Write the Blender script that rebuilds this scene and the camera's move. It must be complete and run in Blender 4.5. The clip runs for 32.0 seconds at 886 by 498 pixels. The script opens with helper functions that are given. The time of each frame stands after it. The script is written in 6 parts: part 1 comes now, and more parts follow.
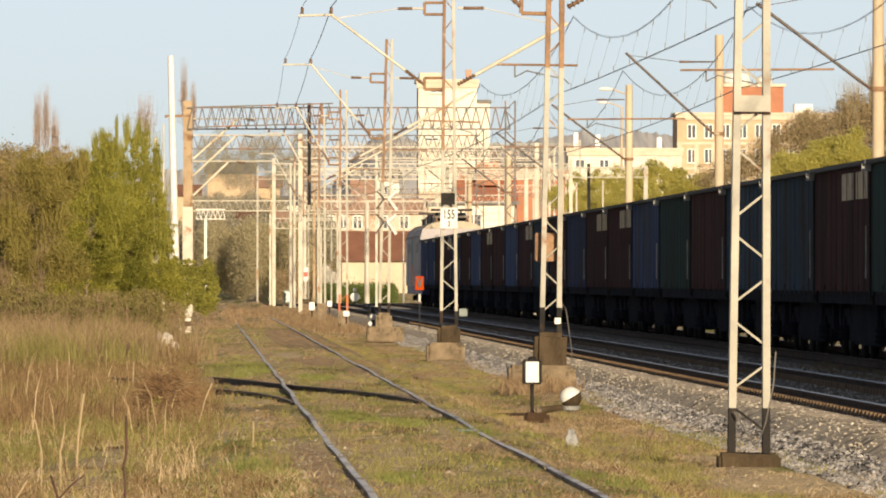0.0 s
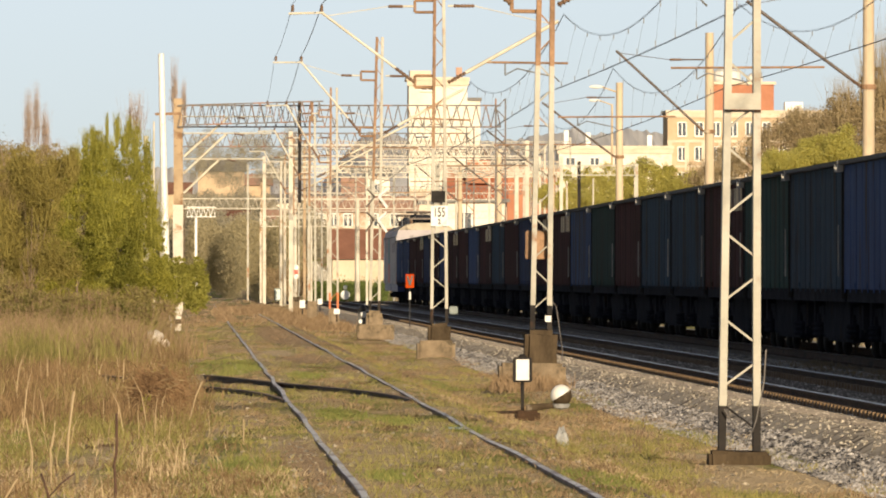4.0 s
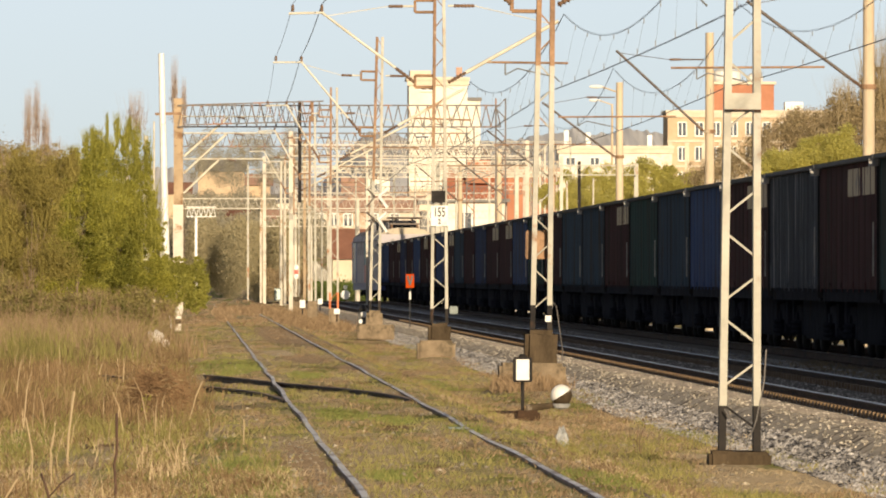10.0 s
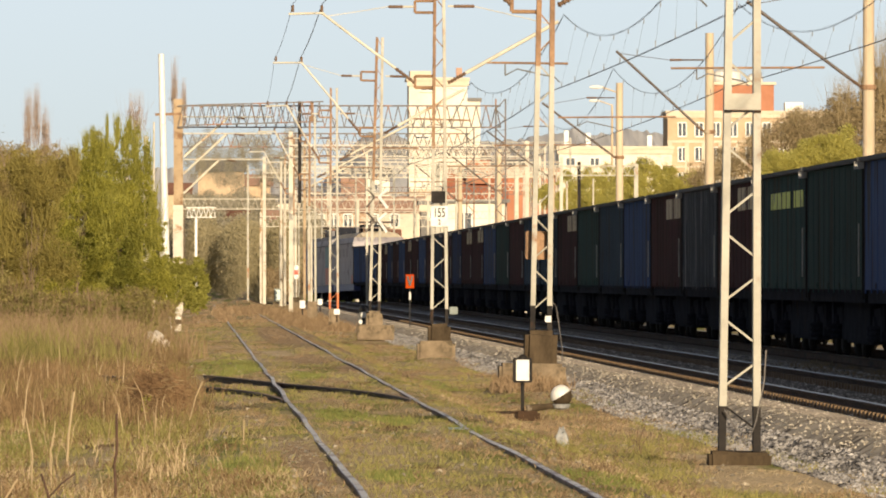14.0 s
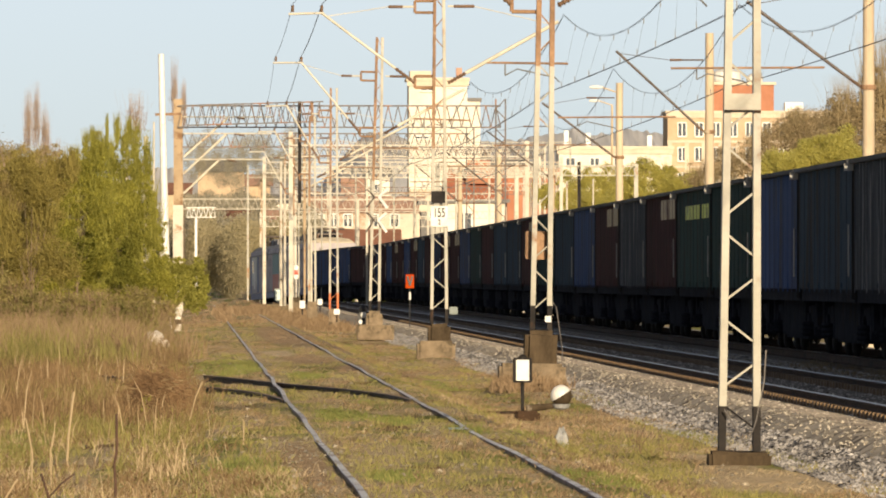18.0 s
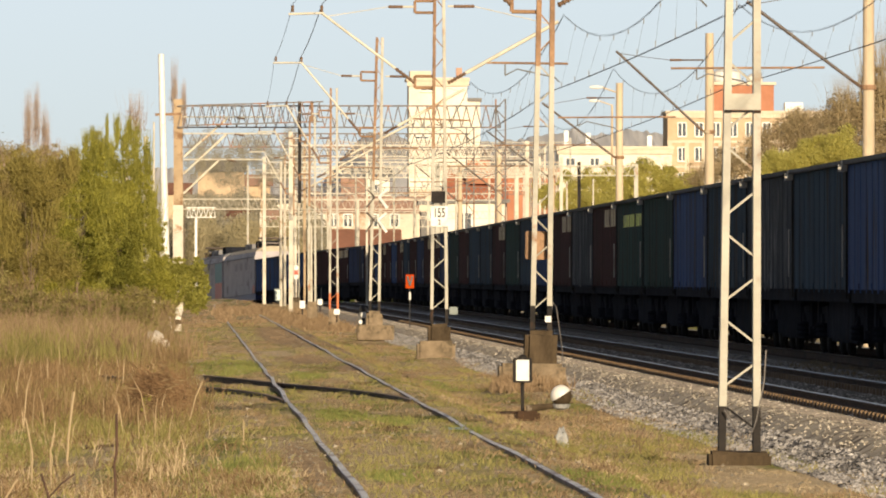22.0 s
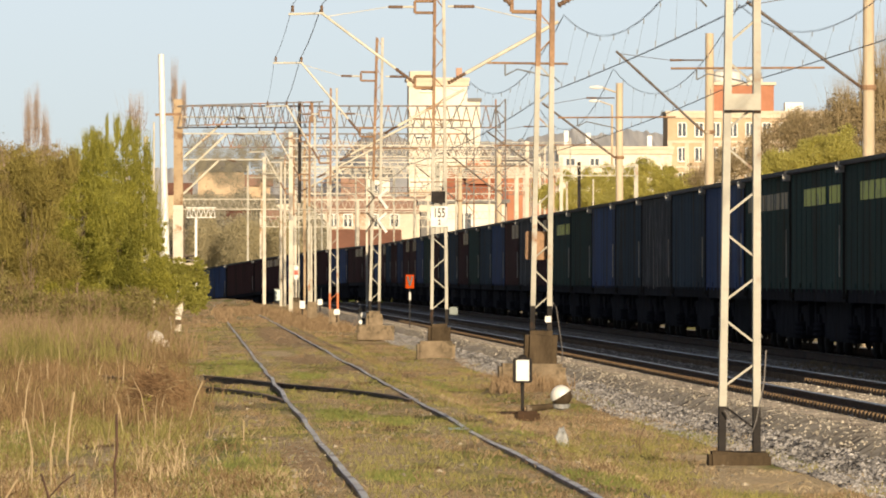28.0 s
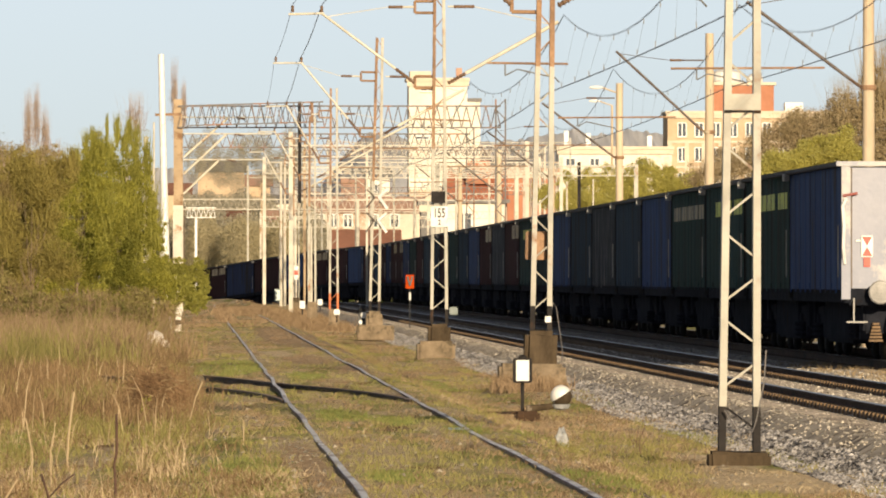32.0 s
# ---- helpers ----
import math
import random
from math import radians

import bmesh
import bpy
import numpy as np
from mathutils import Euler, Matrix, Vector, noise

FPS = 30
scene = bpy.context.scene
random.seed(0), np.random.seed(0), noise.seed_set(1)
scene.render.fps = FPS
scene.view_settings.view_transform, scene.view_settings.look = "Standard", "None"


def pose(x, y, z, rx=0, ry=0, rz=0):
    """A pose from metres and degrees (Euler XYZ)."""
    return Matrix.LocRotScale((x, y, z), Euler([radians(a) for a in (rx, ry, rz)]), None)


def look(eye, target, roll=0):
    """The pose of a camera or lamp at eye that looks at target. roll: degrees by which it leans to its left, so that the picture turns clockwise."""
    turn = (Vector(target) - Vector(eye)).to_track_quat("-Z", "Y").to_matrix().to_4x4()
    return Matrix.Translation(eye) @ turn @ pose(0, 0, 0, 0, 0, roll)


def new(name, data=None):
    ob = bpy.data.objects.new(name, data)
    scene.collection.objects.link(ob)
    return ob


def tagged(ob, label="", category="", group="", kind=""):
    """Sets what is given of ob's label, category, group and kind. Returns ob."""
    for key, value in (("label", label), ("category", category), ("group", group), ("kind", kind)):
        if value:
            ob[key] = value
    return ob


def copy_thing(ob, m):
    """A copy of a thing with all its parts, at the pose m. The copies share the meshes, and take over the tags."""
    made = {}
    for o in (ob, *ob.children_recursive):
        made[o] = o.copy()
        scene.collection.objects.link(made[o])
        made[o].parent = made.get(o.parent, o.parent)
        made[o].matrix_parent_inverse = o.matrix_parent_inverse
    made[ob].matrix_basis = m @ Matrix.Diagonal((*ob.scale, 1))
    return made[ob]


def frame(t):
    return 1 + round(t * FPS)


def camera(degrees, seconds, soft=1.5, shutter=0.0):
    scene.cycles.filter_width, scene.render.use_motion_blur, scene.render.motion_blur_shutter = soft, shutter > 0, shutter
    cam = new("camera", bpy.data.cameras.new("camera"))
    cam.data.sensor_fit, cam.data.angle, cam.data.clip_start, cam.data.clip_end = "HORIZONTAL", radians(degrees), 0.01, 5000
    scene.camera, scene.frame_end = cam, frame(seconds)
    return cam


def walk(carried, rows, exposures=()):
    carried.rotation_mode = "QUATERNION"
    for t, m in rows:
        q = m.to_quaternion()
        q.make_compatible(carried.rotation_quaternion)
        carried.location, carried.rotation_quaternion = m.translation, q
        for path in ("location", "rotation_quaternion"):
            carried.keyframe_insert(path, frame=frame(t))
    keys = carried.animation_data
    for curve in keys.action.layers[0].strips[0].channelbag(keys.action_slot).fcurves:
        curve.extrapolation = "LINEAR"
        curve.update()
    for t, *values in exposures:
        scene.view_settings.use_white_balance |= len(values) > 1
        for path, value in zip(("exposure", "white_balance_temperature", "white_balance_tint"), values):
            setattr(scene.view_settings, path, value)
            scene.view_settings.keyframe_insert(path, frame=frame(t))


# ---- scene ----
# ---------------------------------------------------------------- camera
EYE = Vector((0.0, 0.0, 1.42))          # eye height over the rail tops
YAW, TILT = 1.4388, 0.1627              # degrees right of the tracks, degrees up
cam = camera(5.0, 32.0, soft=1.9)
PX = 1.0 / 17957.0                      # one step of the tripod's drift, in radians


def aim(dx, dy):
    """The tripod's pose, turned by small steps to the left (dx) and up (dy)."""
    a = radians(YAW) - math.atan(dx * PX)
    b = radians(TILT) + math.atan(dy * PX)
    way = Vector((math.sin(a) * math.cos(b), math.cos(a) * math.cos(b), math.sin(b)))
    return look(EYE, EYE + way * 100.0)


walk(cam, [(t, aim(dx, dy)) for t, dx, dy in (
    (0.0, 17, 4.5), (0.5, 9, 9.5), (1.0, 5.5, 9), (1.5, 4, 4.5), (2.0, 3, 2.8), (2.5, 0.8, 3), (3.0, 0.4, 2), (3.5, 0, 1.2),
    (5.5, 0, 0), (6.0, 0, 0), (9.0, 0.2, 0.2), (12.0, 0.2, 1.2), (16.0, 0, 1.3), (24.0, 0, 1.5), (32.0, 0, 1.8))],
    exposures=[(0.0, 0.86), (32.0, 0.86)])

# ---------------------------------------------------------------- light
SUN_AZ = 168.0                          # degrees clockwise from the tracks' heading: behind the camera, a little to the right
SUN_EL = 14.0
sky_world = bpy.data.worlds.new("sky")
scene.world = sky_world
sky_world.use_nodes = True
wn = sky_world.node_tree.nodes
sky = wn.new("ShaderNodeTexSky")
sky.sky_type = "NISHITA"
sky.sun_disc = False
sky.sun_elevation = radians(SUN_EL)
sky.sun_rotation = radians(SUN_AZ)
sky.air_density, sky.dust_density, sky.ozone_density = 0.5, 0.3, 2.0
wn["Background"].inputs["Strength"].default_value = 0.053
hazy = wn.new("ShaderNodeHueSaturation")      # thin haze: the blue is paler than in clear air
hazy.inputs["Saturation"].default_value = 0.43
sky_world.node_tree.links.new(sky.outputs[0], hazy.inputs["Color"])
sky_world.node_tree.links.new(hazy.outputs[0], wn["Background"].inputs["Color"])

sun_data = bpy.data.lights.new("sun", "SUN")
sun_data.energy, sun_data.angle, sun_data.color = 4.1, radians(0.6), (1.0, 0.80, 0.54)
sun = new("sun", sun_data)
sun_from = Vector((math.sin(radians(SUN_AZ)) * math.cos(radians(SUN_EL)), math.cos(radians(SUN_AZ)) * math.cos(radians(SUN_EL)), math.sin(radians(SUN_EL))))
sun.matrix_world = look(sun_from * 50.0, (0, 0, 0))

# ---------------------------------------------------------------- materials
def material(name, dark, light, rough=0.8, scale=3.0, metal=0.0, bump=0.3, fine=12.0, vary=0.0, stain=None, stain_amount=0.0,
             stain_scale=0.7, stretch=None, specular=0.5):
    """A surface of two tones at a broad and a fine scale, with stains of a third tone, bump, and some change from object to object."""
    m = bpy.data.materials.new(name)
    m.use_nodes = True
    nt = m.node_tree
    n, link = nt.nodes, nt.links.new
    bsdf = n["Principled BSDF"]
    coord = n.new("ShaderNodeTexCoord")
    vec = coord.outputs["Object"]
    if stretch:
        mp = n.new("ShaderNodeMapping")
        mp.inputs["Scale"].default_value = stretch
        link(vec, mp.inputs["Vector"])
        vec = mp.outputs["Vector"]
    info = n.new("ShaderNodeObjectInfo")
    shift = n.new("ShaderNodeVectorMath")
    shift.operation = "MULTIPLY_ADD"
    link(info.outputs["Random"], shift.inputs[0])
    shift.inputs[1].default_value = (37.0, 91.0, 53.0)
    link(vec, shift.inputs[2])
    vec = shift.outputs[0]

    def tex(sc, detail, roughness):
        t = n.new("ShaderNodeTexNoise")
        t.inputs["Scale"].default_value, t.inputs["Detail"].default_value, t.inputs["Roughness"].default_value = sc, detail, roughness
        link(vec, t.inputs["Vector"])
        return t.outputs["Fac"]

    def ramp(fac, a, b):
        r = n.new("ShaderNodeMapRange")
        r.inputs["From Min"].default_value, r.inputs["From Max"].default_value = a, b
        link(fac, r.inputs["Value"])
        return r.outputs["Result"]

    def mix(fac, a, b, kind="MIX"):
        x = n.new("ShaderNodeMix")
        x.data_type, x.blend_type = "RGBA", kind
        for sock, val in ((x.inputs["Factor"], fac), (x.inputs[6], a), (x.inputs[7], b)):
            if hasattr(val, "links"):
                link(val, sock)
            else:
                sock.default_value = val if isinstance(val, float) else (*val, 1.0)
        return x.outputs[2]

    broad, grain = tex(scale, 5.0, 0.6), tex(scale * fine, 4.0, 0.65)
    both = n.new("ShaderNodeMath")
    both.operation = "MULTIPLY_ADD"
    link(grain, both.inputs[0])
    both.inputs[1].default_value = 0.45
    link(broad, both.inputs[2])
    col = mix(ramp(both.outputs[0], 0.5, 0.95), dark, light)
    if stain:
        col = mix(ramp(tex(scale * stain_scale, 6.0, 0.7), 0.62 - stain_amount * 0.3, 0.70 - stain_amount * 0.3), col, stain)
    if vary:
        hsv = n.new("ShaderNodeHueSaturation")
        v = n.new("ShaderNodeMapRange")
        v.inputs["To Min"].default_value, v.inputs["To Max"].default_value = 1.0 - vary, 1.0 + vary
        link(info.outputs["Random"], v.inputs["Value"])
        link(v.outputs["Result"], hsv.inputs["Value"])
        link(col, hsv.inputs["Color"])
        col = hsv.outputs["Color"]
    link(col, bsdf.inputs["Base Color"])
    bsdf.inputs["Metallic"].default_value = metal
    bsdf.inputs["Specular IOR Level"].default_value = specular
    rr = n.new("ShaderNodeMapRange")
    rr.inputs["To Min"].default_value, rr.inputs["To Max"].default_value = max(rough - 0.12, 0.05), min(rough + 0.1, 1.0)
    link(grain, rr.inputs["Value"])
    link(rr.outputs["Result"], bsdf.inputs["Roughness"])
    if bump:
        bp = n.new("ShaderNodeBump")
        bp.inputs["Strength"].default_value, bp.inputs["Distance"].default_value = bump, 0.02
        link(grain, bp.inputs["Height"])
        link(bp.outputs["Normal"], bsdf.inputs["Normal"])
    return m


def leaf_material(name, dark, light, scale=0.6, translucent=0.35):
    """Leaves and blades: tone by the piece and by the clump, with light coming through."""
    m = bpy.data.materials.new(name)
    m.use_nodes = True
    nt = m.node_tree
    n, link = nt.nodes, nt.links.new
    bsdf = n["Principled BSDF"]
    geo = n.new("ShaderNodeNewGeometry")
    coord = n.new("ShaderNodeTexCoord")
    t = n.new("ShaderNodeTexNoise")
    t.inputs["Scale"].default_value, t.inputs["Detail"].default_value = scale, 3.0
    link(coord.outputs["Object"], t.inputs["Vector"])
    add = n.new("ShaderNodeMath")
    add.operation = "MULTIPLY_ADD"
    link(geo.outputs["Random Per Island"], add.inputs[0])
    add.inputs[1].default_value = 0.5
    link(t.outputs["Fac"], add.inputs[2])
    r = n.new("ShaderNodeMapRange")
    r.inputs["From Min"].default_value, r.inputs["From Max"].default_value = 0.42, 1.1
    link(add.outputs[0], r.inputs["Value"])
    x = n.new("ShaderNodeMix")
    x.data_type = "RGBA"
    x.inputs[6].default_value, x.inputs[7].default_value = (*dark, 1), (*light, 1)
    link(r.outputs["Result"], x.inputs["Factor"])
    link(x.outputs[2], bsdf.inputs["Base Color"])
    bsdf.inputs["Roughness"].default_value = 0.8
    bsdf.inputs["Specular IOR Level"].default_value = 0.1
    tr = n.new("ShaderNodeBsdfTranslucent")
    link(x.outputs[2], tr.inputs["Color"])
    ms = n.new("ShaderNodeMixShader")
    ms.inputs[0].default_value = translucent
    link(bsdf.outputs[0], ms.inputs[1])
    link(tr.outputs[0], ms.inputs[2])
    link(ms.outputs[0], n["Material Output"].inputs["Surface"])
    return m


def glass_material(name, tone=(0.05, 0.06, 0.07)):
    m = bpy.data.materials.new(name)
    m.use_nodes = True
    b = m.node_tree.nodes["Principled BSDF"]
    b.inputs["Base Color"].default_value = (*tone, 1)
    b.inputs["Roughness"].default_value = 0.08
    return m


M = dict(
    soil=None,
    gravel=material("dusty_shoulder_gravel", (0.36, 0.305, 0.235), (0.62, 0.545, 0.44), 0.95, 2.2, bump=0.8, fine=8.0, stain=(0.12, 0.10, 0.085), stain_amount=0.3, specular=0.02),
    grey_stone=material("blue_grey_stone", (0.20, 0.21, 0.22), (0.42, 0.42, 0.41), 0.9, 8.0, bump=0.6),
    olive=leaf_material("olive_weeds", (0.11, 0.10, 0.036), (0.30, 0.275, 0.095), 0.5, 0.3),
    # the blue-grey is distance haze put into the woods' own colour
    hill=leaf_material("haze_toned_hill_woods", (0.52, 0.52, 0.525), (0.64, 0.63, 0.63), 0.05, 0.1),
    limewash=material("stained_limewash", (0.42, 0.39, 0.33), (0.68, 0.65, 0.58), 0.85, 5.0, stain=(0.20, 0.15, 0.10), stain_amount=0.3),
    siding_rust=material("dry_brown_rail", (0.15, 0.10, 0.07), (0.30, 0.22, 0.16), 0.85, 2.5, stain=(0.09, 0.06, 0.045), stain_amount=0.3),
    dark_twig=material("dark_dead_stem", (0.035, 0.02, 0.014), (0.10, 0.055, 0.035), 0.9, 6.0),
    stalk=leaf_material("pale_dry_stalks", (0.30, 0.225, 0.13), (0.54, 0.435, 0.285), 2.0, 0.15),
    heap=leaf_material("brown_heap_twigs", (0.10, 0.058, 0.03), (0.26, 0.165, 0.09), 1.5, 0.1),
    leaf_yellow=leaf_material("yellow_green_leaves", (0.20, 0.20, 0.045), (0.46, 0.44, 0.11), 0.9, 0.5),
    leaf_budding=leaf_material("pale_budding_twigs", (0.22, 0.17, 0.10), (0.42, 0.34, 0.20), 0.4, 0.35),
    ballast=material("ballast_bed", (0.14, 0.138, 0.135), (0.42, 0.405, 0.385), 0.9, 1.4, bump=0.8, fine=9.0, stain=(0.13, 0.10, 0.075), stain_amount=0.25, specular=0.2),
    stone_light=material("ballast_stone", (0.24, 0.22, 0.20), (0.50, 0.46, 0.41), 0.9, 4.0, vary=0.3),
    rail_top=material("worn_rail_steel", (0.16, 0.165, 0.17), (0.30, 0.305, 0.31), 0.42, 2.0, metal=0.85, bump=0.05),
    rail_rust=material("rusty_rail", (0.035, 0.022, 0.014), (0.085, 0.05, 0.03), 0.85, 2.5, stain=(0.03, 0.022, 0.018), stain_amount=0.3, specular=0.1),
    # near-black tone for the sides of the branch rails
    black_rail=material("near_black_rail", (0.012, 0.010, 0.009), (0.04, 0.03, 0.024), 0.7, 2.5, stain=(0.07, 0.045, 0.03), stain_amount=0.2, specular=0.2),
    old_rail=material("dull_old_rail", (0.50, 0.48, 0.46), (0.72, 0.69, 0.66), 0.42, 2.0, metal=0.0, stain=(0.16, 0.09, 0.05), stain_amount=0.4),
    chair=material("golden_rust", (0.095, 0.06, 0.032), (0.20, 0.13, 0.07), 0.85, 3.0, vary=0.15),
    brown_concrete=material("brown_stained_concrete", (0.10, 0.075, 0.045), (0.27, 0.205, 0.135), 0.9, 3.5, stain=(0.08, 0.06, 0.035), stain_amount=0.35, bump=0.5),
    sleeper=material("old_timber_sleeper", (0.045, 0.035, 0.028), (0.14, 0.11, 0.085), 0.9, 2.0, vary=0.2, stretch=(1, 6, 6)),
    sleeper_c=material("concrete_sleeper", (0.12, 0.10, 0.085), (0.24, 0.21, 0.18), 0.9, 2.0, vary=0.15),
    mast_paint=material("cream_mast_paint", (0.27, 0.258, 0.215), (0.42, 0.40, 0.34), 0.6, 1.6, bump=0.1, stain=(0.26, 0.13, 0.06), stain_amount=0.12),
    mast_rust=material("rusty_mast_steel", (0.12, 0.068, 0.038), (0.34, 0.205, 0.115), 0.8, 2.0, stain=(0.55, 0.47, 0.34), stain_amount=0.1),
    mast_black=material("black_mast_base_paint", (0.012, 0.012, 0.013), (0.035, 0.03, 0.027), 0.75, 2.0, stain=(0.07, 0.04, 0.025), stain_amount=0.2, specular=0.1),
    concrete=material("weathered_concrete", (0.30, 0.25, 0.19), (0.52, 0.45, 0.35), 0.9, 1.5, stain=(0.17, 0.13, 0.09), stain_amount=0.2, bump=0.4),
    concrete_post=material("spun_concrete_post", (0.38, 0.30, 0.21), (0.55, 0.45, 0.32), 0.85, 0.8, bump=0.2, stretch=(1, 1, 0.3)),
    footing=material("dark_stained_footing", (0.030, 0.022, 0.014), (0.095, 0.07, 0.044), 0.9, 3.0, specular=0.1, stain=(0.28, 0.24, 0.19), stain_amount=0.12, stretch=(1, 1, 0.35)),
    wire=material("grey_copper_wire", (0.10, 0.105, 0.105), (0.20, 0.20, 0.195), 0.6, 3.0, bump=0.0),
    tube_cream=material("cream_cantilever_tube", (0.42, 0.39, 0.31), (0.62, 0.58, 0.48), 0.55, 2.0, bump=0.1, stain=(0.3, 0.17, 0.08), stain_amount=0.15),
    tube_dark=material("dark_cantilever_tube", (0.05, 0.04, 0.035), (0.13, 0.10, 0.08), 0.6, 2.0, bump=0.1),
    insulator=material("brown_glazed_insulator", (0.09, 0.055, 0.035), (0.22, 0.14, 0.09), 0.3, 3.0, bump=0.0),
    gantry=material("grey_gantry_steel", (0.07, 0.065, 0.065), (0.16, 0.145, 0.135), 0.7, 1.6, stain=(0.24, 0.12, 0.06), stain_amount=0.3),
    gantry_cream=material("cream_gantry_paint", (0.38, 0.345, 0.285), (0.56, 0.525, 0.44), 0.65, 1.5, stain=(0.28, 0.16, 0.08), stain_amount=0.15),
    white=material("white_enamel", (0.55, 0.545, 0.52), (0.70, 0.695, 0.67), 0.45, 4.0, bump=0.05, stain=(0.45, 0.42, 0.38), stain_amount=0.05),
    black=material("black_enamel", (0.012, 0.012, 0.013), (0.03, 0.03, 0.03), 0.5, 3.0, bump=0.1),
    orange=material("orange_sign_paint", (0.30, 0.035, 0.004), (0.40, 0.055, 0.006), 0.8, 4.0, bump=0.05, specular=0.05),
    red=material("red_sign_paint", (0.60, 0.05, 0.03), (0.78, 0.09, 0.05), 0.5, 4.0, bump=0.05),
    pale_teal=material("pale_teal_cabinet_paint", (0.42, 0.50, 0.48), (0.55, 0.62, 0.60), 0.6, 3.0),
    teal=material("grey_teal_cabinet_paint", (0.11, 0.14, 0.135), (0.19, 0.22, 0.21), 0.6, 3.0),
    blossom=leaf_material("white_blossom", (0.42, 0.38, 0.30), (0.78, 0.74, 0.66), 1.2, 0.3),
    coal=material("coal_load", (0.008, 0.008, 0.009), (0.03, 0.028, 0.026), 0.9, 2.5, bump=0.9),
    iron=material("near_black_iron", (0.011, 0.0125, 0.017), (0.026, 0.028, 0.036), 0.9, 2.0, vary=0.2, stain=(0.024, 0.018, 0.014), stain_amount=0.12, specular=0.01),
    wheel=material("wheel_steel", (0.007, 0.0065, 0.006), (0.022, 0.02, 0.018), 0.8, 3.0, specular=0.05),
    tread=material("bright_wheel_tread", (0.35, 0.33, 0.31), (0.55, 0.52, 0.49), 0.35, 3.0, metal=0.8),
    bark=material("bare_twigs", (0.10, 0.07, 0.05), (0.24, 0.18, 0.13), 0.9, 4.0),
    glass=glass_material("dark_window_glass"),
    glass_cab=glass_material("cab_glass", (0.02, 0.025, 0.03)),
    leaf=leaf_material("spring_leaves", (0.19, 0.165, 0.06), (0.40, 0.345, 0.14), 0.8, 0.4),
    # the wide tone range also paints shadow pockets among the leaf clumps
    leaf_bright=leaf_material("fresh_yellow_green_leaves", (0.095, 0.108, 0.022), (0.58, 0.545, 0.115), 0.6, 0.55),
    leaf_brown=leaf_material("brown_budding_twigs", (0.20, 0.155, 0.065), (0.40, 0.32, 0.14), 0.4, 0.35),
    # distant woods and scrub: aerial haze is mixed into these two colours
    leaf_far=leaf_material("haze_paled_spring_woods", (0.24, 0.215, 0.16), (0.37, 0.345, 0.26), 0.12, 0.3),
    leaf_haze=leaf_material("haze_paled_brown_scrub", (0.27, 0.23, 0.135), (0.39, 0.34, 0.205), 0.2, 0.3),
    leaf_pale=leaf_material("pale_yellow_green_leaves", (0.40, 0.375, 0.105), (0.68, 0.63, 0.22), 0.5, 0.6),
    twig_grey=leaf_material("grey_bare_twigs", (0.20, 0.15, 0.12), (0.35, 0.275, 0.22), 0.3, 0.1),
    straw=leaf_material("dry_straw", (0.13, 0.093, 0.05), (0.41, 0.31, 0.18), 0.45, 0.25),
    leaf_mixed=leaf_material("olive_spring_leaves", (0.16, 0.135, 0.042), (0.42, 0.355, 0.11), 0.7, 0.45),
    moss=leaf_material("fresh_green_moss", (0.10, 0.118, 0.035), (0.25, 0.275, 0.085), 0.8, 0.35),
    leaf_green=leaf_material("green_bank_leaves", (0.06, 0.085, 0.025), (0.17, 0.21, 0.06), 0.6, 0.35),
    grass=leaf_material("young_grass", (0.14, 0.13, 0.045), (0.35, 0.315, 0.115), 0.6, 0.35),
    dead_weed=leaf_material("dead_brown_weeds", (0.075, 0.048, 0.025), (0.27, 0.185, 0.10), 0.45, 0.2),
    weed=leaf_material("brown_weeds", (0.095, 0.063, 0.037), (0.34, 0.245, 0.15), 0.45, 0.2),
)

# ---------------------------------------------------------------- building helpers
def part(name, bm, mat, parent=None, label=""):
    """Links a bmesh (or a ready mesh) as one mesh object under a thing or a part."""
    if isinstance(bm, bmesh.types.BMesh):
        me = bpy.data.meshes.new(name)
        bm.to_mesh(me)
        bm.free()
    else:
        me = bm
    if mat is not None and not me.materials:
        me.materials.append(mat)
    ob = new(name, me)
    if parent is not None:
        ob.parent = parent
    if label:
        ob["label"] = label
    return ob


def thing(name, m, label, category, group="", kind=""):
    """An empty at a thing's base."""
    ob = new(name)
    ob.empty_display_size = 0.2
    ob.matrix_basis = m
    return tagged(ob, label, category, group, kind)


def box(x0, x1, y0, y1, z0, z1, bm=None, bevel=0.0):
    own = bm is None
    bm = bm or bmesh.new()
    v = [bm.verts.new((x, y, z)) for z in (z0, z1) for y in (y0, y1) for x in (x0, x1)]
    for f in ((0, 2, 3, 1), (4, 5, 7, 6), (0, 1, 5, 4), (2, 6, 7, 3), (0, 4, 6, 2), (1, 3, 7, 5)):
        bm.faces.new([v[i] for i in f])
    if bevel and own:
        bmesh.ops.bevel(bm, geom=bm.edges[:], offset=bevel, segments=2, affect="EDGES")
    return bm


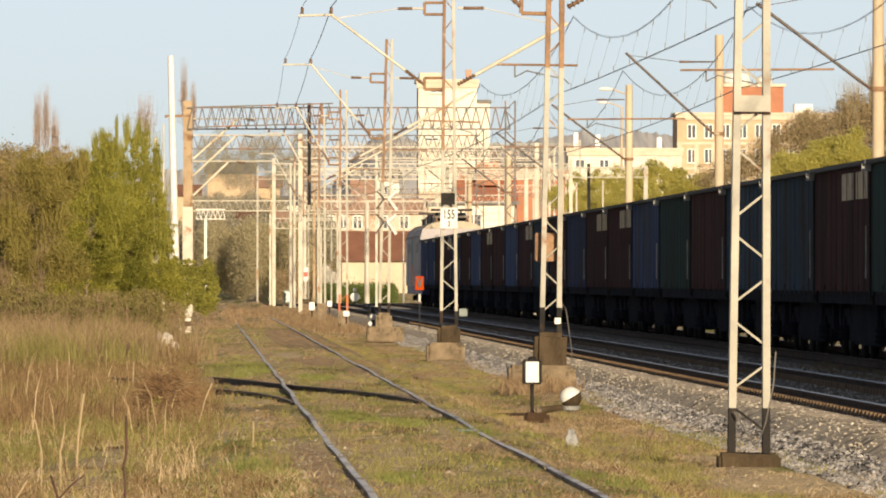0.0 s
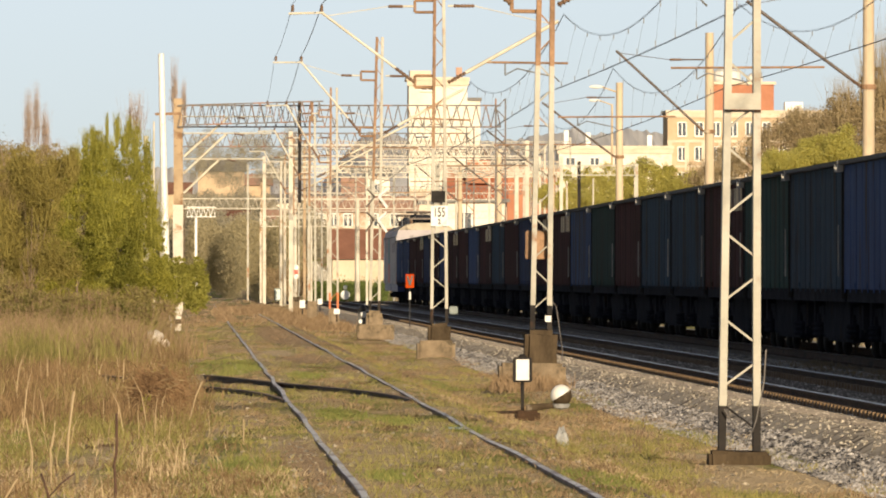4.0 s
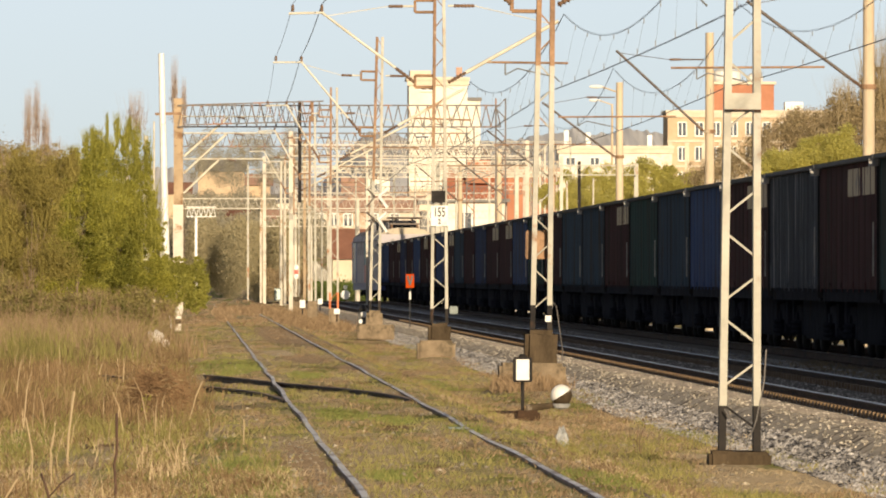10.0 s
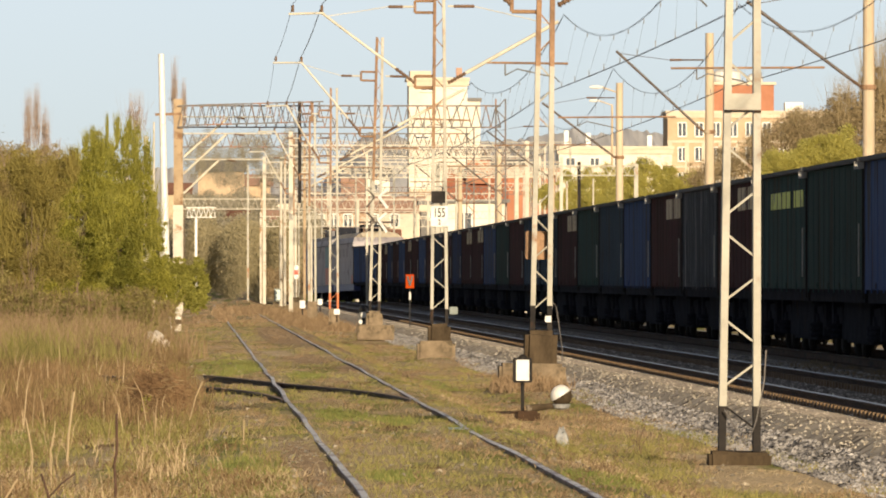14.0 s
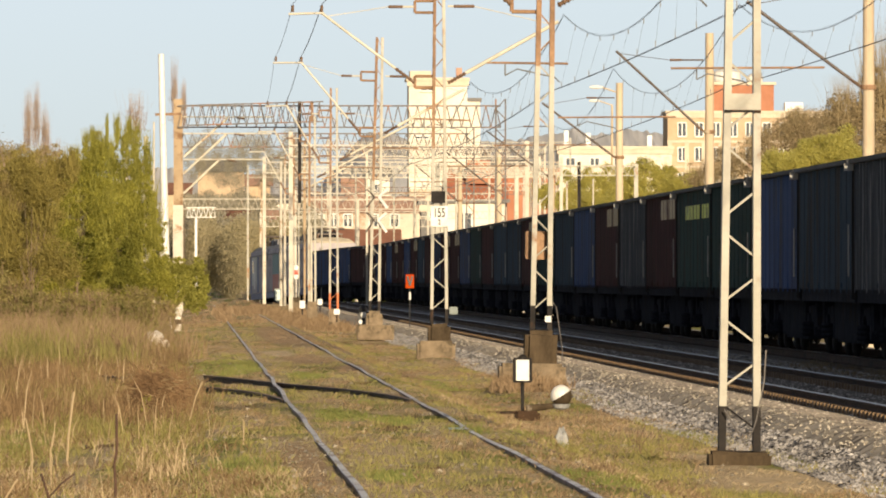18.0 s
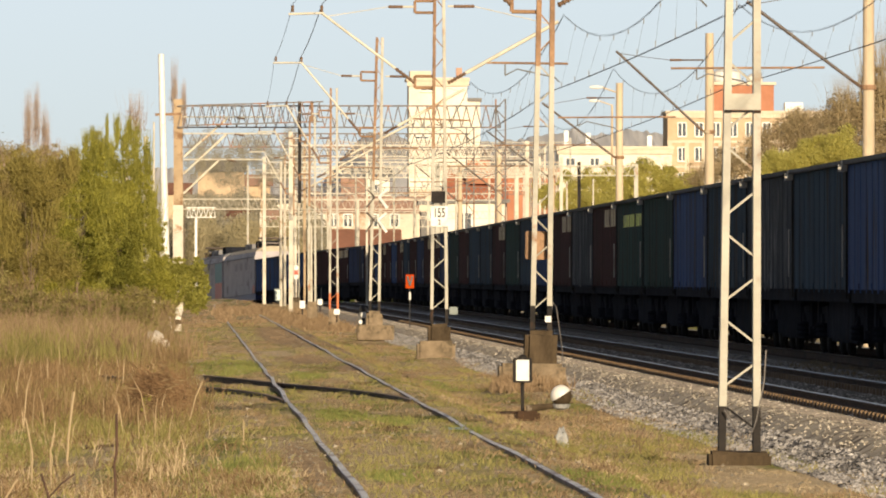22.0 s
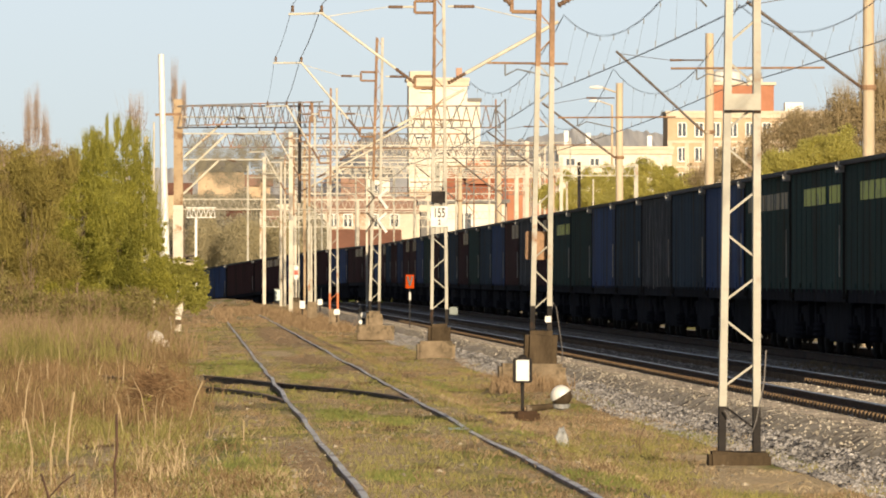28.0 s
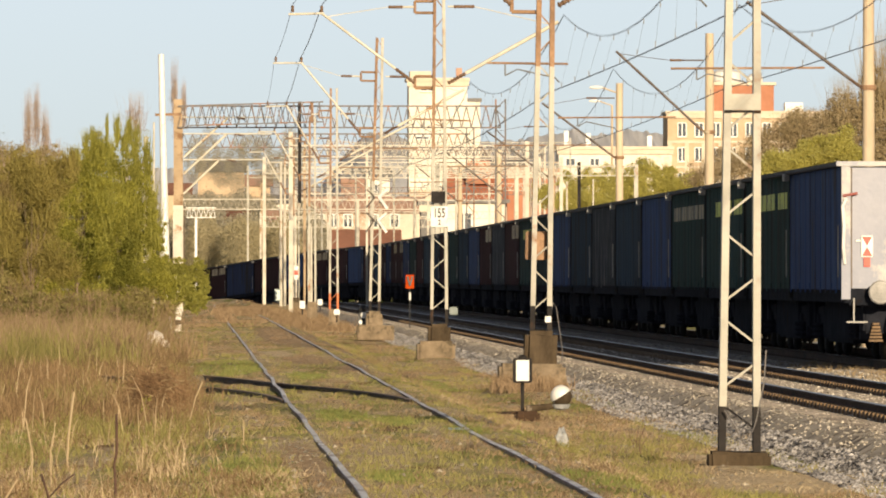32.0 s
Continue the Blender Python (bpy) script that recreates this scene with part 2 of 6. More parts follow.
def tube(p, q, r, n=6, bm=None, r2=None):
    """A rod from p to q."""
    bm = bm or bmesh.new()
    p, q = Vector(p), Vector(q)
    d = (q - p).normalized()
    a = d.orthogonal().normalized()
    b = d.cross(a)
    r2 = r if r2 is None else r2
    rings = []
    for c, rad in ((p, r), (q, r2)):
        rings.append([bm.verts.new(c + (a * math.cos(2 * math.pi * i / n) + b * math.sin(2 * math.pi * i / n)) * rad) for i in range(n)])
    for i in range(n):
        j = (i + 1) % n
        bm.faces.new((rings[0][i], rings[0][j], rings[1][j], rings[1][i]))
    bm.faces.new(rings[0][::-1])
    bm.faces.new(rings[1])
    return bm


def line(pts, r, n=4, bm=None):
    """A thin rod along several points, in one skin."""
    bm = bm or bmesh.new()
    pts = [Vector(p) for p in pts]
    a = None
    rings = []
    for i, p in enumerate(pts):
        d = (pts[min(i + 1, len(pts) - 1)] - pts[max(i - 1, 0)]).normalized()
        a = d.orthogonal().normalized() if a is None else (a - d * a.dot(d)).normalized()
        c = d.cross(a)
        rings.append([bm.verts.new(p + (a * math.cos(2 * math.pi * j / n) + c * math.sin(2 * math.pi * j / n)) * r) for j in range(n)])
    for r0, r1 in zip(rings[:-1], rings[1:]):
        for j in range(n):
            k = (j + 1) % n
            bm.faces.new((r0[j], r0[k], r1[k], r1[j]))
    bm.faces.new(rings[0][::-1])
    bm.faces.new(rings[-1])
    return bm


def lathe(profile, n=12, bm=None, axis="z", at=(0, 0, 0)):
    """A turned body: profile of (radius, height)."""
    bm = bm or bmesh.new()
    at = Vector(at)
    rings = []
    for r, h in profile:
        ring = []
        for i in range(n):
            a = 2 * math.pi * i / n
            c, s = r * math.cos(a), r * math.sin(a)
            v = {"z": (c, s, h), "x": (h, c, s), "y": (c, h, s)}[axis]
            ring.append(bm.verts.new(at + Vector(v)))
        rings.append(ring)
    for r0, r1 in zip(rings[:-1], rings[1:]):
        for i in range(n):
            j = (i + 1) % n
            bm.faces.new((r0[i], r0[j], r1[j], r1[i]))
    bm.faces.new(rings[0][::-1])
    bm.faces.new(rings[-1])
    bmesh.ops.recalc_face_normals(bm, faces=bm.faces[:])
    return bm


def prism(outline, y0, y1, bm=None):
    """An outline of (x, z) drawn out along y."""
    bm = bm or bmesh.new()
    a = [bm.verts.new((x, y0, z)) for x, z in outline]
    b = [bm.verts.new((x, y1, z)) for x, z in outline]
    k = len(a)
    for i in range(k):
        j = (i + 1) % k
        bm.faces.new((a[i], a[j], b[j], b[i]))
    bm.faces.new(a[::-1])
    bm.faces.new(b)
    bmesh.ops.recalc_face_normals(bm, faces=bm.faces[:])
    return bm


def writing(text, size, mat, parent, m, name="lettering"):
    """Flat letters with a little thickness, as a mesh."""
    cu = bpy.data.curves.new(name, "FONT")
    cu.body, cu.size, cu.align_x, cu.align_y, cu.extrude = text, size, "CENTER", "CENTER", 0.002
    cu.offset = 0.006
    tmp = bpy.data.objects.new(name, cu)
    scene.collection.objects.link(tmp)
    me = bpy.data.meshes.new_from_object(tmp.evaluated_get(bpy.context.evaluated_depsgraph_get()))
    bpy.data.objects.remove(tmp)
    bpy.data.curves.remove(cu)
    me.materials.clear()
    ob = part(name, me, mat, parent)
    ob.matrix_basis = m
    return ob


# ---------------------------------------------------------------- the lie of the land
NEAR_X, FAR_X, GAUGE = 7.75, 11.63, 1.435     # the two running lines
WIRE_X = 7.63                                 # the near line's contact wire
CURVE_Y, CURVE_R = 539.0, 708.0               # where they turn left, and how sharply (far line)
EASE, EASE_R = 61.0, 1250.0                   # length of the sharp arc, and the wider radius after it


def bend(s, x0):
    """The running line x0 at the distance s along the far line: place and heading to the left."""
    if s <= CURVE_Y:
        return x0, s, 0.0
    a = min(s - CURVE_Y, EASE) / CURVE_R
    r = CURVE_R - (FAR_X - x0)
    x, y = x0 - r * (1 - math.cos(a)), CURVE_Y + r * math.sin(a)
    if s > CURVE_Y + EASE:
        b = a + (s - CURVE_Y - EASE) / EASE_R
        r = EASE_R - (FAR_X - x0)
        x, y, a = x - r * (math.cos(a) - math.cos(b)), y + r * (math.sin(b) - math.sin(a)), b
    return x, y, a


def drop(y):
    """How far the lines sink beyond the curve's start."""
    return 0.15 + (-0.00012 * max(y - 560.0, 0.0) ** 2 if y < 700 else -2.35 - 0.0336 * (min(y, 760.0) - 700))


def smooth(a, b, x):
    t = min(max((x - a) / (b - a), 0.0), 1.0)
    return t * t * (3 - 2 * t)


def bend_x(y):
    d = max(y - CURVE_Y, 0.0)
    if d <= EASE:
        return d * d / (2 * CURVE_R)
    return EASE * EASE / (2 * CURVE_R) + (d - EASE) * EASE / CURVE_R + (d - EASE) ** 2 / (2 * EASE_R)


def ground_z(x, y):
    u = x + (bend_x(y) if y < 760 else bend_x(760))
    d = drop(y) - 0.15
    z = -0.04 - 0.28 * smooth(2.85, 4.1, u)
    if 118 < y < 160:
        q = min(y - 116.0, 18.0)
        z -= 0.05 * (1 - smooth(0.8, 1.0, abs(x - 1.93 + q * q / 370.0 + max(y - 134.0, 0.0) * 0.097)))
    z -= 0.11 * (1 - smooth(-1.5, 0.9, u))
    z += 0.31 * smooth(5.65, 6.35, u)
    z -= 0.5 * smooth(14.2, 15.5, u)
    z += 0.30 * smooth(380, 520, y) * smooth(2.5, 3.6, u) * (1 - smooth(5.4, 6.0, u))
    z += 0.20 * smooth(536, 580, y) * (1 - smooth(3.0, 4.2, u))
    z += d * smooth(-4.0, 6.0, u)
    if u > 15.5:
        z += 1.2 * smooth(20, 60, u) + 7.0 * smooth(60, 300, u)
    n = noise.noise((x * 0.35, y * 0.06, 0.0)) * 0.05 + noise.noise((x * 1.3, y * 0.3, 4.0)) * 0.02
    if 5.9 < u < 14.4:
        n = noise.noise((x * 3.0, y * 3.0, 1.0)) * 0.012
    if 0.6 < u < 3.4:
        n *= 0.35
        z += 0.014
    z += n
    for my, up in ((148.5, 0.15), (208.0, 0.14)):           # soil heaped against the mast plinths
        if abs(y - my) < 20 and abs(x - 5.05) < 2.5:
            z += up * math.exp(-((x - 5.05) / 0.75) ** 2 - ((y - my) / 6.0) ** 2)
    if y > 760:
        z = z * (1 - smooth(760, 900, y)) + smooth(850, 1300, y) * 8.0
    return z


# drifts on the ground: x, y, half width, half length
MOSSY = ((1.64, 108, 0.27, 4.8), (2.09, 103.8, 0.2, 3.6), (3.97, 163, 0.29, 8.0), (0.62, 166, 0.56, 13.5), (1.78, 151, 0.25, 6.0), (2.1, 119, 0.2, 3.7), (0.4, 74, 0.35, 8.3),
         (5.61, 111, 0.22, 4.0), (2.69, 97, 0.19, 3.2), (1.52, 74, 0.21, 2.5), (2.96, 74, 0.25, 3.1), (-1.61, 95.6, 0.27, 6.9), (4.01, 134, 0.22, 4.7), (3.29, 97, 0.22, 3.6))
BARE = ((2.12, 180, 0.4, 9.7), (3.77, 168, 0.42, 21), (2.38, 255, 0.64, 44), (3.74, 112.6, 0.31, 5.2), (0.92, 80, 0.17, 9.5), (2.65, 163, 0.27, 7.0), (3.83, 133, 0.18, 4.0))
SANDY = ((5.1, 85.8, 0.76, 4.1), (4.91, 98.4, 0.25, 2.5), (1.71, 195, 0.33, 7.2))


def in_spots(spots, x, y):
    return any(((x - a) / u) ** 2 + ((y - b) / v) ** 2 < 1.1 for a, b, u, v in spots)


def ground_material():
    """Bare soil and moss with dry litter; greener in drifts, redder by the old sleepers."""
    m = bpy.data.materials.new("trackside_soil")
    m.use_nodes = True
    nt = m.node_tree
    n, link = nt.nodes, nt.links.new
    b = n["Principled BSDF"]
    co = n.new("ShaderNodeTexCoord")

    def tex(sc, det, squeeze=(1, 1, 1)):
        mp = n.new("ShaderNodeMapping")
        mp.inputs["Scale"].default_value = squeeze
        link(co.outputs["Object"], mp.inputs["Vector"])
        t = n.new("ShaderNodeTexNoise")
        t.inputs["Scale"].default_value, t.inputs["Detail"].default_value, t.inputs["Roughness"].default_value = sc, det, 0.65
        link(mp.outputs["Vector"], t.inputs["Vector"])
        return t.outputs["Fac"]

    def mr(f, lo, hi):
        r = n.new("ShaderNodeMapRange")
        r.inputs["From Min"].default_value, r.inputs["From Max"].default_value = lo, hi
        link(f, r.inputs["Value"])
        return r.outputs["Result"]

    def mix(f, a, c):
        x = n.new("ShaderNodeMix")
        x.data_type = "RGBA"
        link(f, x.inputs["Factor"])
        for sock, v in ((x.inputs[6], a), (x.inputs[7], c)):
            if hasattr(v, "links"):
                link(v, sock)
            else:
                sock.default_value = (*v, 1)
        return x.outputs[2]

    def math_node(kind, a, c):
        k = n.new("ShaderNodeMath")
        k.operation = kind
        for sock, v in zip(k.inputs, (a, c)):
            if hasattr(v, "links"):
                link(v, sock)
            else:
                sock.default_value = v
        return k.outputs[0]

    ragged = tex(5.0, 5, (1.0, 0.12, 1.0))

    def spots(rows):
        """A mask that is 1 inside ragged ovals."""
        best = None
        for x, y, u, v in rows:
            mp = n.new("ShaderNodeMapping")
            mp.inputs["Scale"].default_value = (1 / u, 1 / v, 0)
            mp.inputs["Location"].default_value = (-x / u, -y / v, 0)
            link(co.outputs["Object"], mp.inputs["Vector"])
            far = n.new("ShaderNodeVectorMath")
            far.operation = "LENGTH"
            link(mp.outputs["Vector"], far.inputs[0])
            best = far.outputs["Value"] if best is None else math_node("MINIMUM", best, far.outputs["Value"])
        return mr(math_node("ADD", best, math_node("MULTIPLY", ragged, 1.4)), 1.95, 1.45)

    litter = mix(mr(tex(9.0, 6), 0.36, 0.60), (0.19, 0.135, 0.08), (0.64, 0.515, 0.335))
    green = mix(mr(tex(6.0, 5), 0.35, 0.7), (0.13, 0.14, 0.04), (0.36, 0.37, 0.12))
    col = mix(mr(tex(1.1, 4, (1.0, 0.08, 1.0)), 0.46, 0.60), litter, green)
    col = mix(mr(tex(1.2, 5, (1.0, 0.12, 1.0)), 0.56, 0.66), col, (0.19, 0.115, 0.065))
    col = mix(spots(MOSSY), col, green)
    col = mix(spots(BARE), col, mix(mr(tex(7.0, 5), 0.35, 0.65), (0.22, 0.15, 0.09), (0.58, 0.43, 0.27)))
    col = mix(spots(SANDY), col, mix(mr(tex(10.0, 5), 0.35, 0.65), (0.38, 0.29, 0.18), (0.70, 0.565, 0.375)))
    col = mix(mr(tex(16.0, 3), 0.66, 0.74), col, (0.42, 0.36, 0.27))
    link(col, b.inputs["Base Color"])
    b.inputs["Roughness"].default_value = 0.95
    b.inputs["Specular IOR Level"].default_value = 0.03
    bp = n.new("ShaderNodeBump")
    bp.inputs["Strength"].default_value, bp.inputs["Distance"].default_value = 0.9, 0.04
    link(tex(14.0, 6), bp.inputs["Height"])
    link(bp.outputs["Normal"], b.inputs["Normal"])
    return m


M["soil"] = ground_material()


def steps(*spans):
    out = []
    for a, b, k in spans:
        out += [a + (b - a) * i / k for i in range(k)]
    return out + [spans[-1][1]]


def make_ground():
    xs = steps((-3000, -400, 6), (-400, -60, 10), (-60, -8, 20), (-8, 18, 130), (18, 60, 30), (60, 400, 20), (400, 3000, 8))
    ys = steps((-400, -20, 12), (-20, 50, 14), (50, 240, 240), (240, 560, 160), (560, 780, 70), (780, 1500, 30), (1500, 4700, 16))
    co = [(x, y, ground_z(x, y)) for y in ys for x in xs]
    w = len(xs)
    faces = [(j * w + i, j * w + i + 1, (j + 1) * w + i + 1, (j + 1) * w + i) for j in range(len(ys) - 1) for i in range(w - 1)]
    me = bpy.data.meshes.new("ground")
    me.from_pydata(co, [], faces)
    me.polygons.foreach_set("use_smooth", [True] * len(faces))
    me.materials.append(M["soil"])
    me.materials.append(M["ballast"])
    me.materials.append(M["gravel"])
    idx = np.zeros(len(faces), dtype=np.int32)
    k = 0
    for j in range(len(ys) - 1):
        yc = (ys[j] + ys[j + 1]) / 2
        for i in range(w - 1):
            u = (xs[i] + xs[i + 1]) / 2 + bend_x(min(yc, 760))
            if 5.75 < u < 15.0 and yc < 780:
                idx[k] = 2 if u < 6.75 else 1
            k += 1
    me.polygons.foreach_set("material_index", idx)
    ob = new("ground", me)
    tagged(ob, "trackside ground of brown litter and moss with a grey ballast bed", "ground", kind="structure")


make_ground()


# ---------------------------------------------------------------- rails and sleepers
RAIL = ((-0.075, -0.155), (0.075, -0.155), (0.075, -0.14), (0.012, -0.125), (0.012, -0.04), (0.036, -0.03), (0.036, -0.004), (0.028, 0.0),
        (-0.028, 0.0), (-0.036, -0.004), (-0.036, -0.03), (-0.012, -0.04), (-0.012, -0.125), (-0.075, -0.14))


def rail_mesh(path, name, mats, wobble=0.0, size=1.0):
    """A rail with foot, web and head along places (x, y, z); the running face has its own metal."""
    co, faces, idx = [], [], []
    k = len(RAIL)
    for i, p in enumerate(path):
        a, b = Vector(path[max(i - 1, 0)]), Vector(path[min(i + 1, len(path) - 1)])
        d = (b - a)
        d.z = 0
        d.normalize()
        side = Vector((d.y, -d.x, 0))
        wob = noise.noise((p[0] * 0.2, p[1] * 0.12, 7.0)) * wobble
        lift = noise.noise((p[0] * 0.2, p[1] * 0.09, 2.0)) * wobble * 0.7
        for sx, sz in RAIL:
            q = Vector(p) + side * (sx * size + wob)
            co.append((q.x, q.y, q.z + sz + lift))
    for i in range(len(path) - 1):
        for j in range(k):
            j2 = (j + 1) % k
            faces.append((i * k + j, i * k + j2, (i + 1) * k + j2, (i + 1) * k + j))
            idx.append(1 if j in (6, 7, 8) else 0)
    faces.append(tuple(range(k))[::-1])
    idx.append(0)
    faces.append(tuple((len(path) - 1) * k + j for j in range(k)))
    idx.append(0)
    me = bpy.data.meshes.new(name)
    me.from_pydata(co, [], faces)
    for m in mats:
        me.materials.append(m)
    me.polygons.foreach_set("material_index", idx)
    return me


def line_at(s, x0):
    x, y, a = bend(s, x0)
    return x, y, drop(y), a


def track(name, label, places, mats, wobble=0.0, size=1.0):
    t = thing(name, pose(0, 0, 0), label, "railway track", kind="structure")
    for side in (-1, 1):
        pts = []
        for x, y, z, a in places:
            o = side * (GAUGE / 2 + 0.036)
            pts.append((x + o * math.cos(a), y + o * math.sin(a), z))
        part("rail", rail_mesh(pts, "rail", mats, wobble, size), None, t)
    return t


main_steps = steps((-60, 520, 58), (520, 760, 48))
near_track = track("near_track", "main line track with rusty rails on concrete sleepers", [line_at(s, NEAR_X) for s in main_steps], (M["rail_rust"], M["rail_top"]))
far_track = track("far_track", "main line track on ballast carrying the freight train", [line_at(s, FAR_X) for s in main_steps], (M["rail_rust"], M["rail_top"]))
siding_track = track("siding_track", "overgrown siding with wavy dull rails", [(1.90 + (y - 65) * 0.0005, y, 0.0, -0.0005) for y in steps((30, 545, 343))],
                     (M["siding_rust"], M["old_rail"]), 0.03, 0.74)


def branch_place(y):
    """The branch that leaves the siding to the left."""
    d = min(max(y - 116.0, 0.0), 18.0)
    return 1.93 - d * d / 370.0 - max(y - 134.0, 0.0) * 0.097, y, -0.006, d / 185.0


branch_track = track("branch_track", "near-black rails of a branch turning out of the siding", [branch_place(y) for y in steps((119.6, 150, 40))],
                     (M["black_rail"], M["siding_rust"]), 0.015, 0.8)


def sleepers(parent, line_x, s0, s1, pitch, half, mat, top, near, skip=(0, 0)):
    """Sleepers one by one; those close by are pieces of their own."""
    me = bpy.data.meshes.new("sleeper")
    bm = box(-half, half, -0.125, 0.125, -0.16, 0.0, bevel=0.012)
    bm.to_mesh(me)
    bm.free()
    me.materials.append(mat)
    s = s0
    rest = bmesh.new()
    while s < s1:
        x, y, z, a = line_x(s)
        if skip[0] < y < skip[1]:
            s += pitch
            continue
        if near[0] < y < near[1]:
            ob = new("sleeper", me)
            ob.parent = parent
            ob.matrix_basis = pose(x, y, z + top, 0, 0, math.degrees(a) + random.uniform(-0.6, 0.6))
        else:
            c = math.cos(a) * half
            box(x - c, x + c, y - 0.125, y + 0.125, z + top - 0.1, z + top, rest)
        s += pitch
    if len(rest.verts):
        tagged(part("sleepers", rest, mat, parent), kind="stuff")


sleepers(near_track, lambda s: line_at(s, NEAR_X), 40, 560, 0.6, 1.3, M["sleeper_c"], -0.150, (70, 230))
sleepers(far_track, lambda s: line_at(s, FAR_X), 100, 560, 0.6, 1.3, M["sleeper_c"], -0.150, (140, 200))
sleepers(siding_track, lambda s: (1.90 + (s - 65) * 0.0005, s, 0.0, 0.0), 40, 320, 0.7, 1.25, M["sleeper"], -0.056, (62, 116), (110, 168))


def clips(parent, x0, s0, s1):
    """Chairs and clips on the camera's side of the near rail."""
    bm = bmesh.new()
    s = s0
    while s < s1:
        box(x0 - 0.13, x0 - 0.04, s - 0.10, s + 0.10, -0.01, 0.075, bm)
        s += 0.6
    tagged(part("rail_clips", bm, M["chair"], parent, "golden rusty rail chairs"), kind="stuff")


clips(near_track, NEAR_X - GAUGE / 2 - 0.036, 40, 330)
clips(near_track, NEAR_X + GAUGE / 2 + 0.036, 100, 330)

# ---------------------------------------------------------------- the train
WAGON = 14.04
TAIL_SIDE = 1.53
PAINT = dict(
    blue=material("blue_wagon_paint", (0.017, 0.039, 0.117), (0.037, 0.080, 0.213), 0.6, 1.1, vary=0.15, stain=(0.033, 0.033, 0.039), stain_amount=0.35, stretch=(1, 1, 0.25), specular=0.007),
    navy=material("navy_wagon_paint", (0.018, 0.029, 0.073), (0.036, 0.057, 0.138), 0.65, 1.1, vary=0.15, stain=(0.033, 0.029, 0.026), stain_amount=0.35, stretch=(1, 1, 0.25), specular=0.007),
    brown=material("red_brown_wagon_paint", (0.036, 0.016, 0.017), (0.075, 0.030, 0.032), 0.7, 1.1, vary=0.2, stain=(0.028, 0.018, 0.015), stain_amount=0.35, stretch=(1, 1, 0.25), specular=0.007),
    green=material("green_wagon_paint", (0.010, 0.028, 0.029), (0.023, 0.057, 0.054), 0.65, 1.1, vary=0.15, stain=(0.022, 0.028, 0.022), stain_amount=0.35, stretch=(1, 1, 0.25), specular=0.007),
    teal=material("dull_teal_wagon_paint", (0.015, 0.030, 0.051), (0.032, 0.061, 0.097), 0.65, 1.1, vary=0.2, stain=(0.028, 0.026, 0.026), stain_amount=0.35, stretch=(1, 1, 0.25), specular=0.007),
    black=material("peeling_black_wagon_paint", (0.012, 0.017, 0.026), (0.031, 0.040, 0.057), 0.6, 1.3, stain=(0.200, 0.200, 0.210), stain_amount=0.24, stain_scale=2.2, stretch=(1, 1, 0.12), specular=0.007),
    # the pale patches paint a cloudy sky's reflection onto the end wall
    end=material("pale_grey_end_sky_sheen", (0.18, 0.195, 0.25), (0.28, 0.285, 0.335), 0.5, 0.45, stain=(0.40, 0.385, 0.36), stain_amount=0.22, stain_scale=1.5),
    brick=material("dull_red_fitting", (0.22, 0.06, 0.05), (0.32, 0.10, 0.08), 0.7, 3.0),
    rim=material("worn_wagon_rim", (0.03, 0.032, 0.038), (0.075, 0.076, 0.08), 0.7, 1.5, vary=0.3, stretch=(1, 1, 1), specular=0.1),
    yellow=material("yellow_green_panel", (0.36, 0.44, 0.012), (0.54, 0.62, 0.02), 0.6, 2.0, stain=(0.05, 0.06, 0.03), stain_amount=0.2),
    beige=material("beige_panel", (0.30, 0.215, 0.095), (0.44, 0.325, 0.15), 0.6, 2.0, stain=(0.10, 0.06, 0.035), stain_amount=0.2),
    ochre=material("dull_ochre_panel", (0.13, 0.10, 0.035), (0.22, 0.165, 0.055), 0.6, 2.0, stain=(0.05, 0.05, 0.03), stain_amount=0.3),
    bracket=material("pale_corner_bracket", (0.20, 0.195, 0.185), (0.42, 0.40, 0.37), 0.6, 3.0),
    # grimy ends, darkened further to paint in the shade between coupled wagons
    gap_shade=material("grimy_shaded_wagon_end", (0.012, 0.012, 0.013), (0.035, 0.033, 0.032), 0.85, 1.2, specular=0.02),
)
LABELS = dict(blue="blue", navy="navy blue", brown="red-brown", green="dark green", teal="dull teal", black="peeling black")


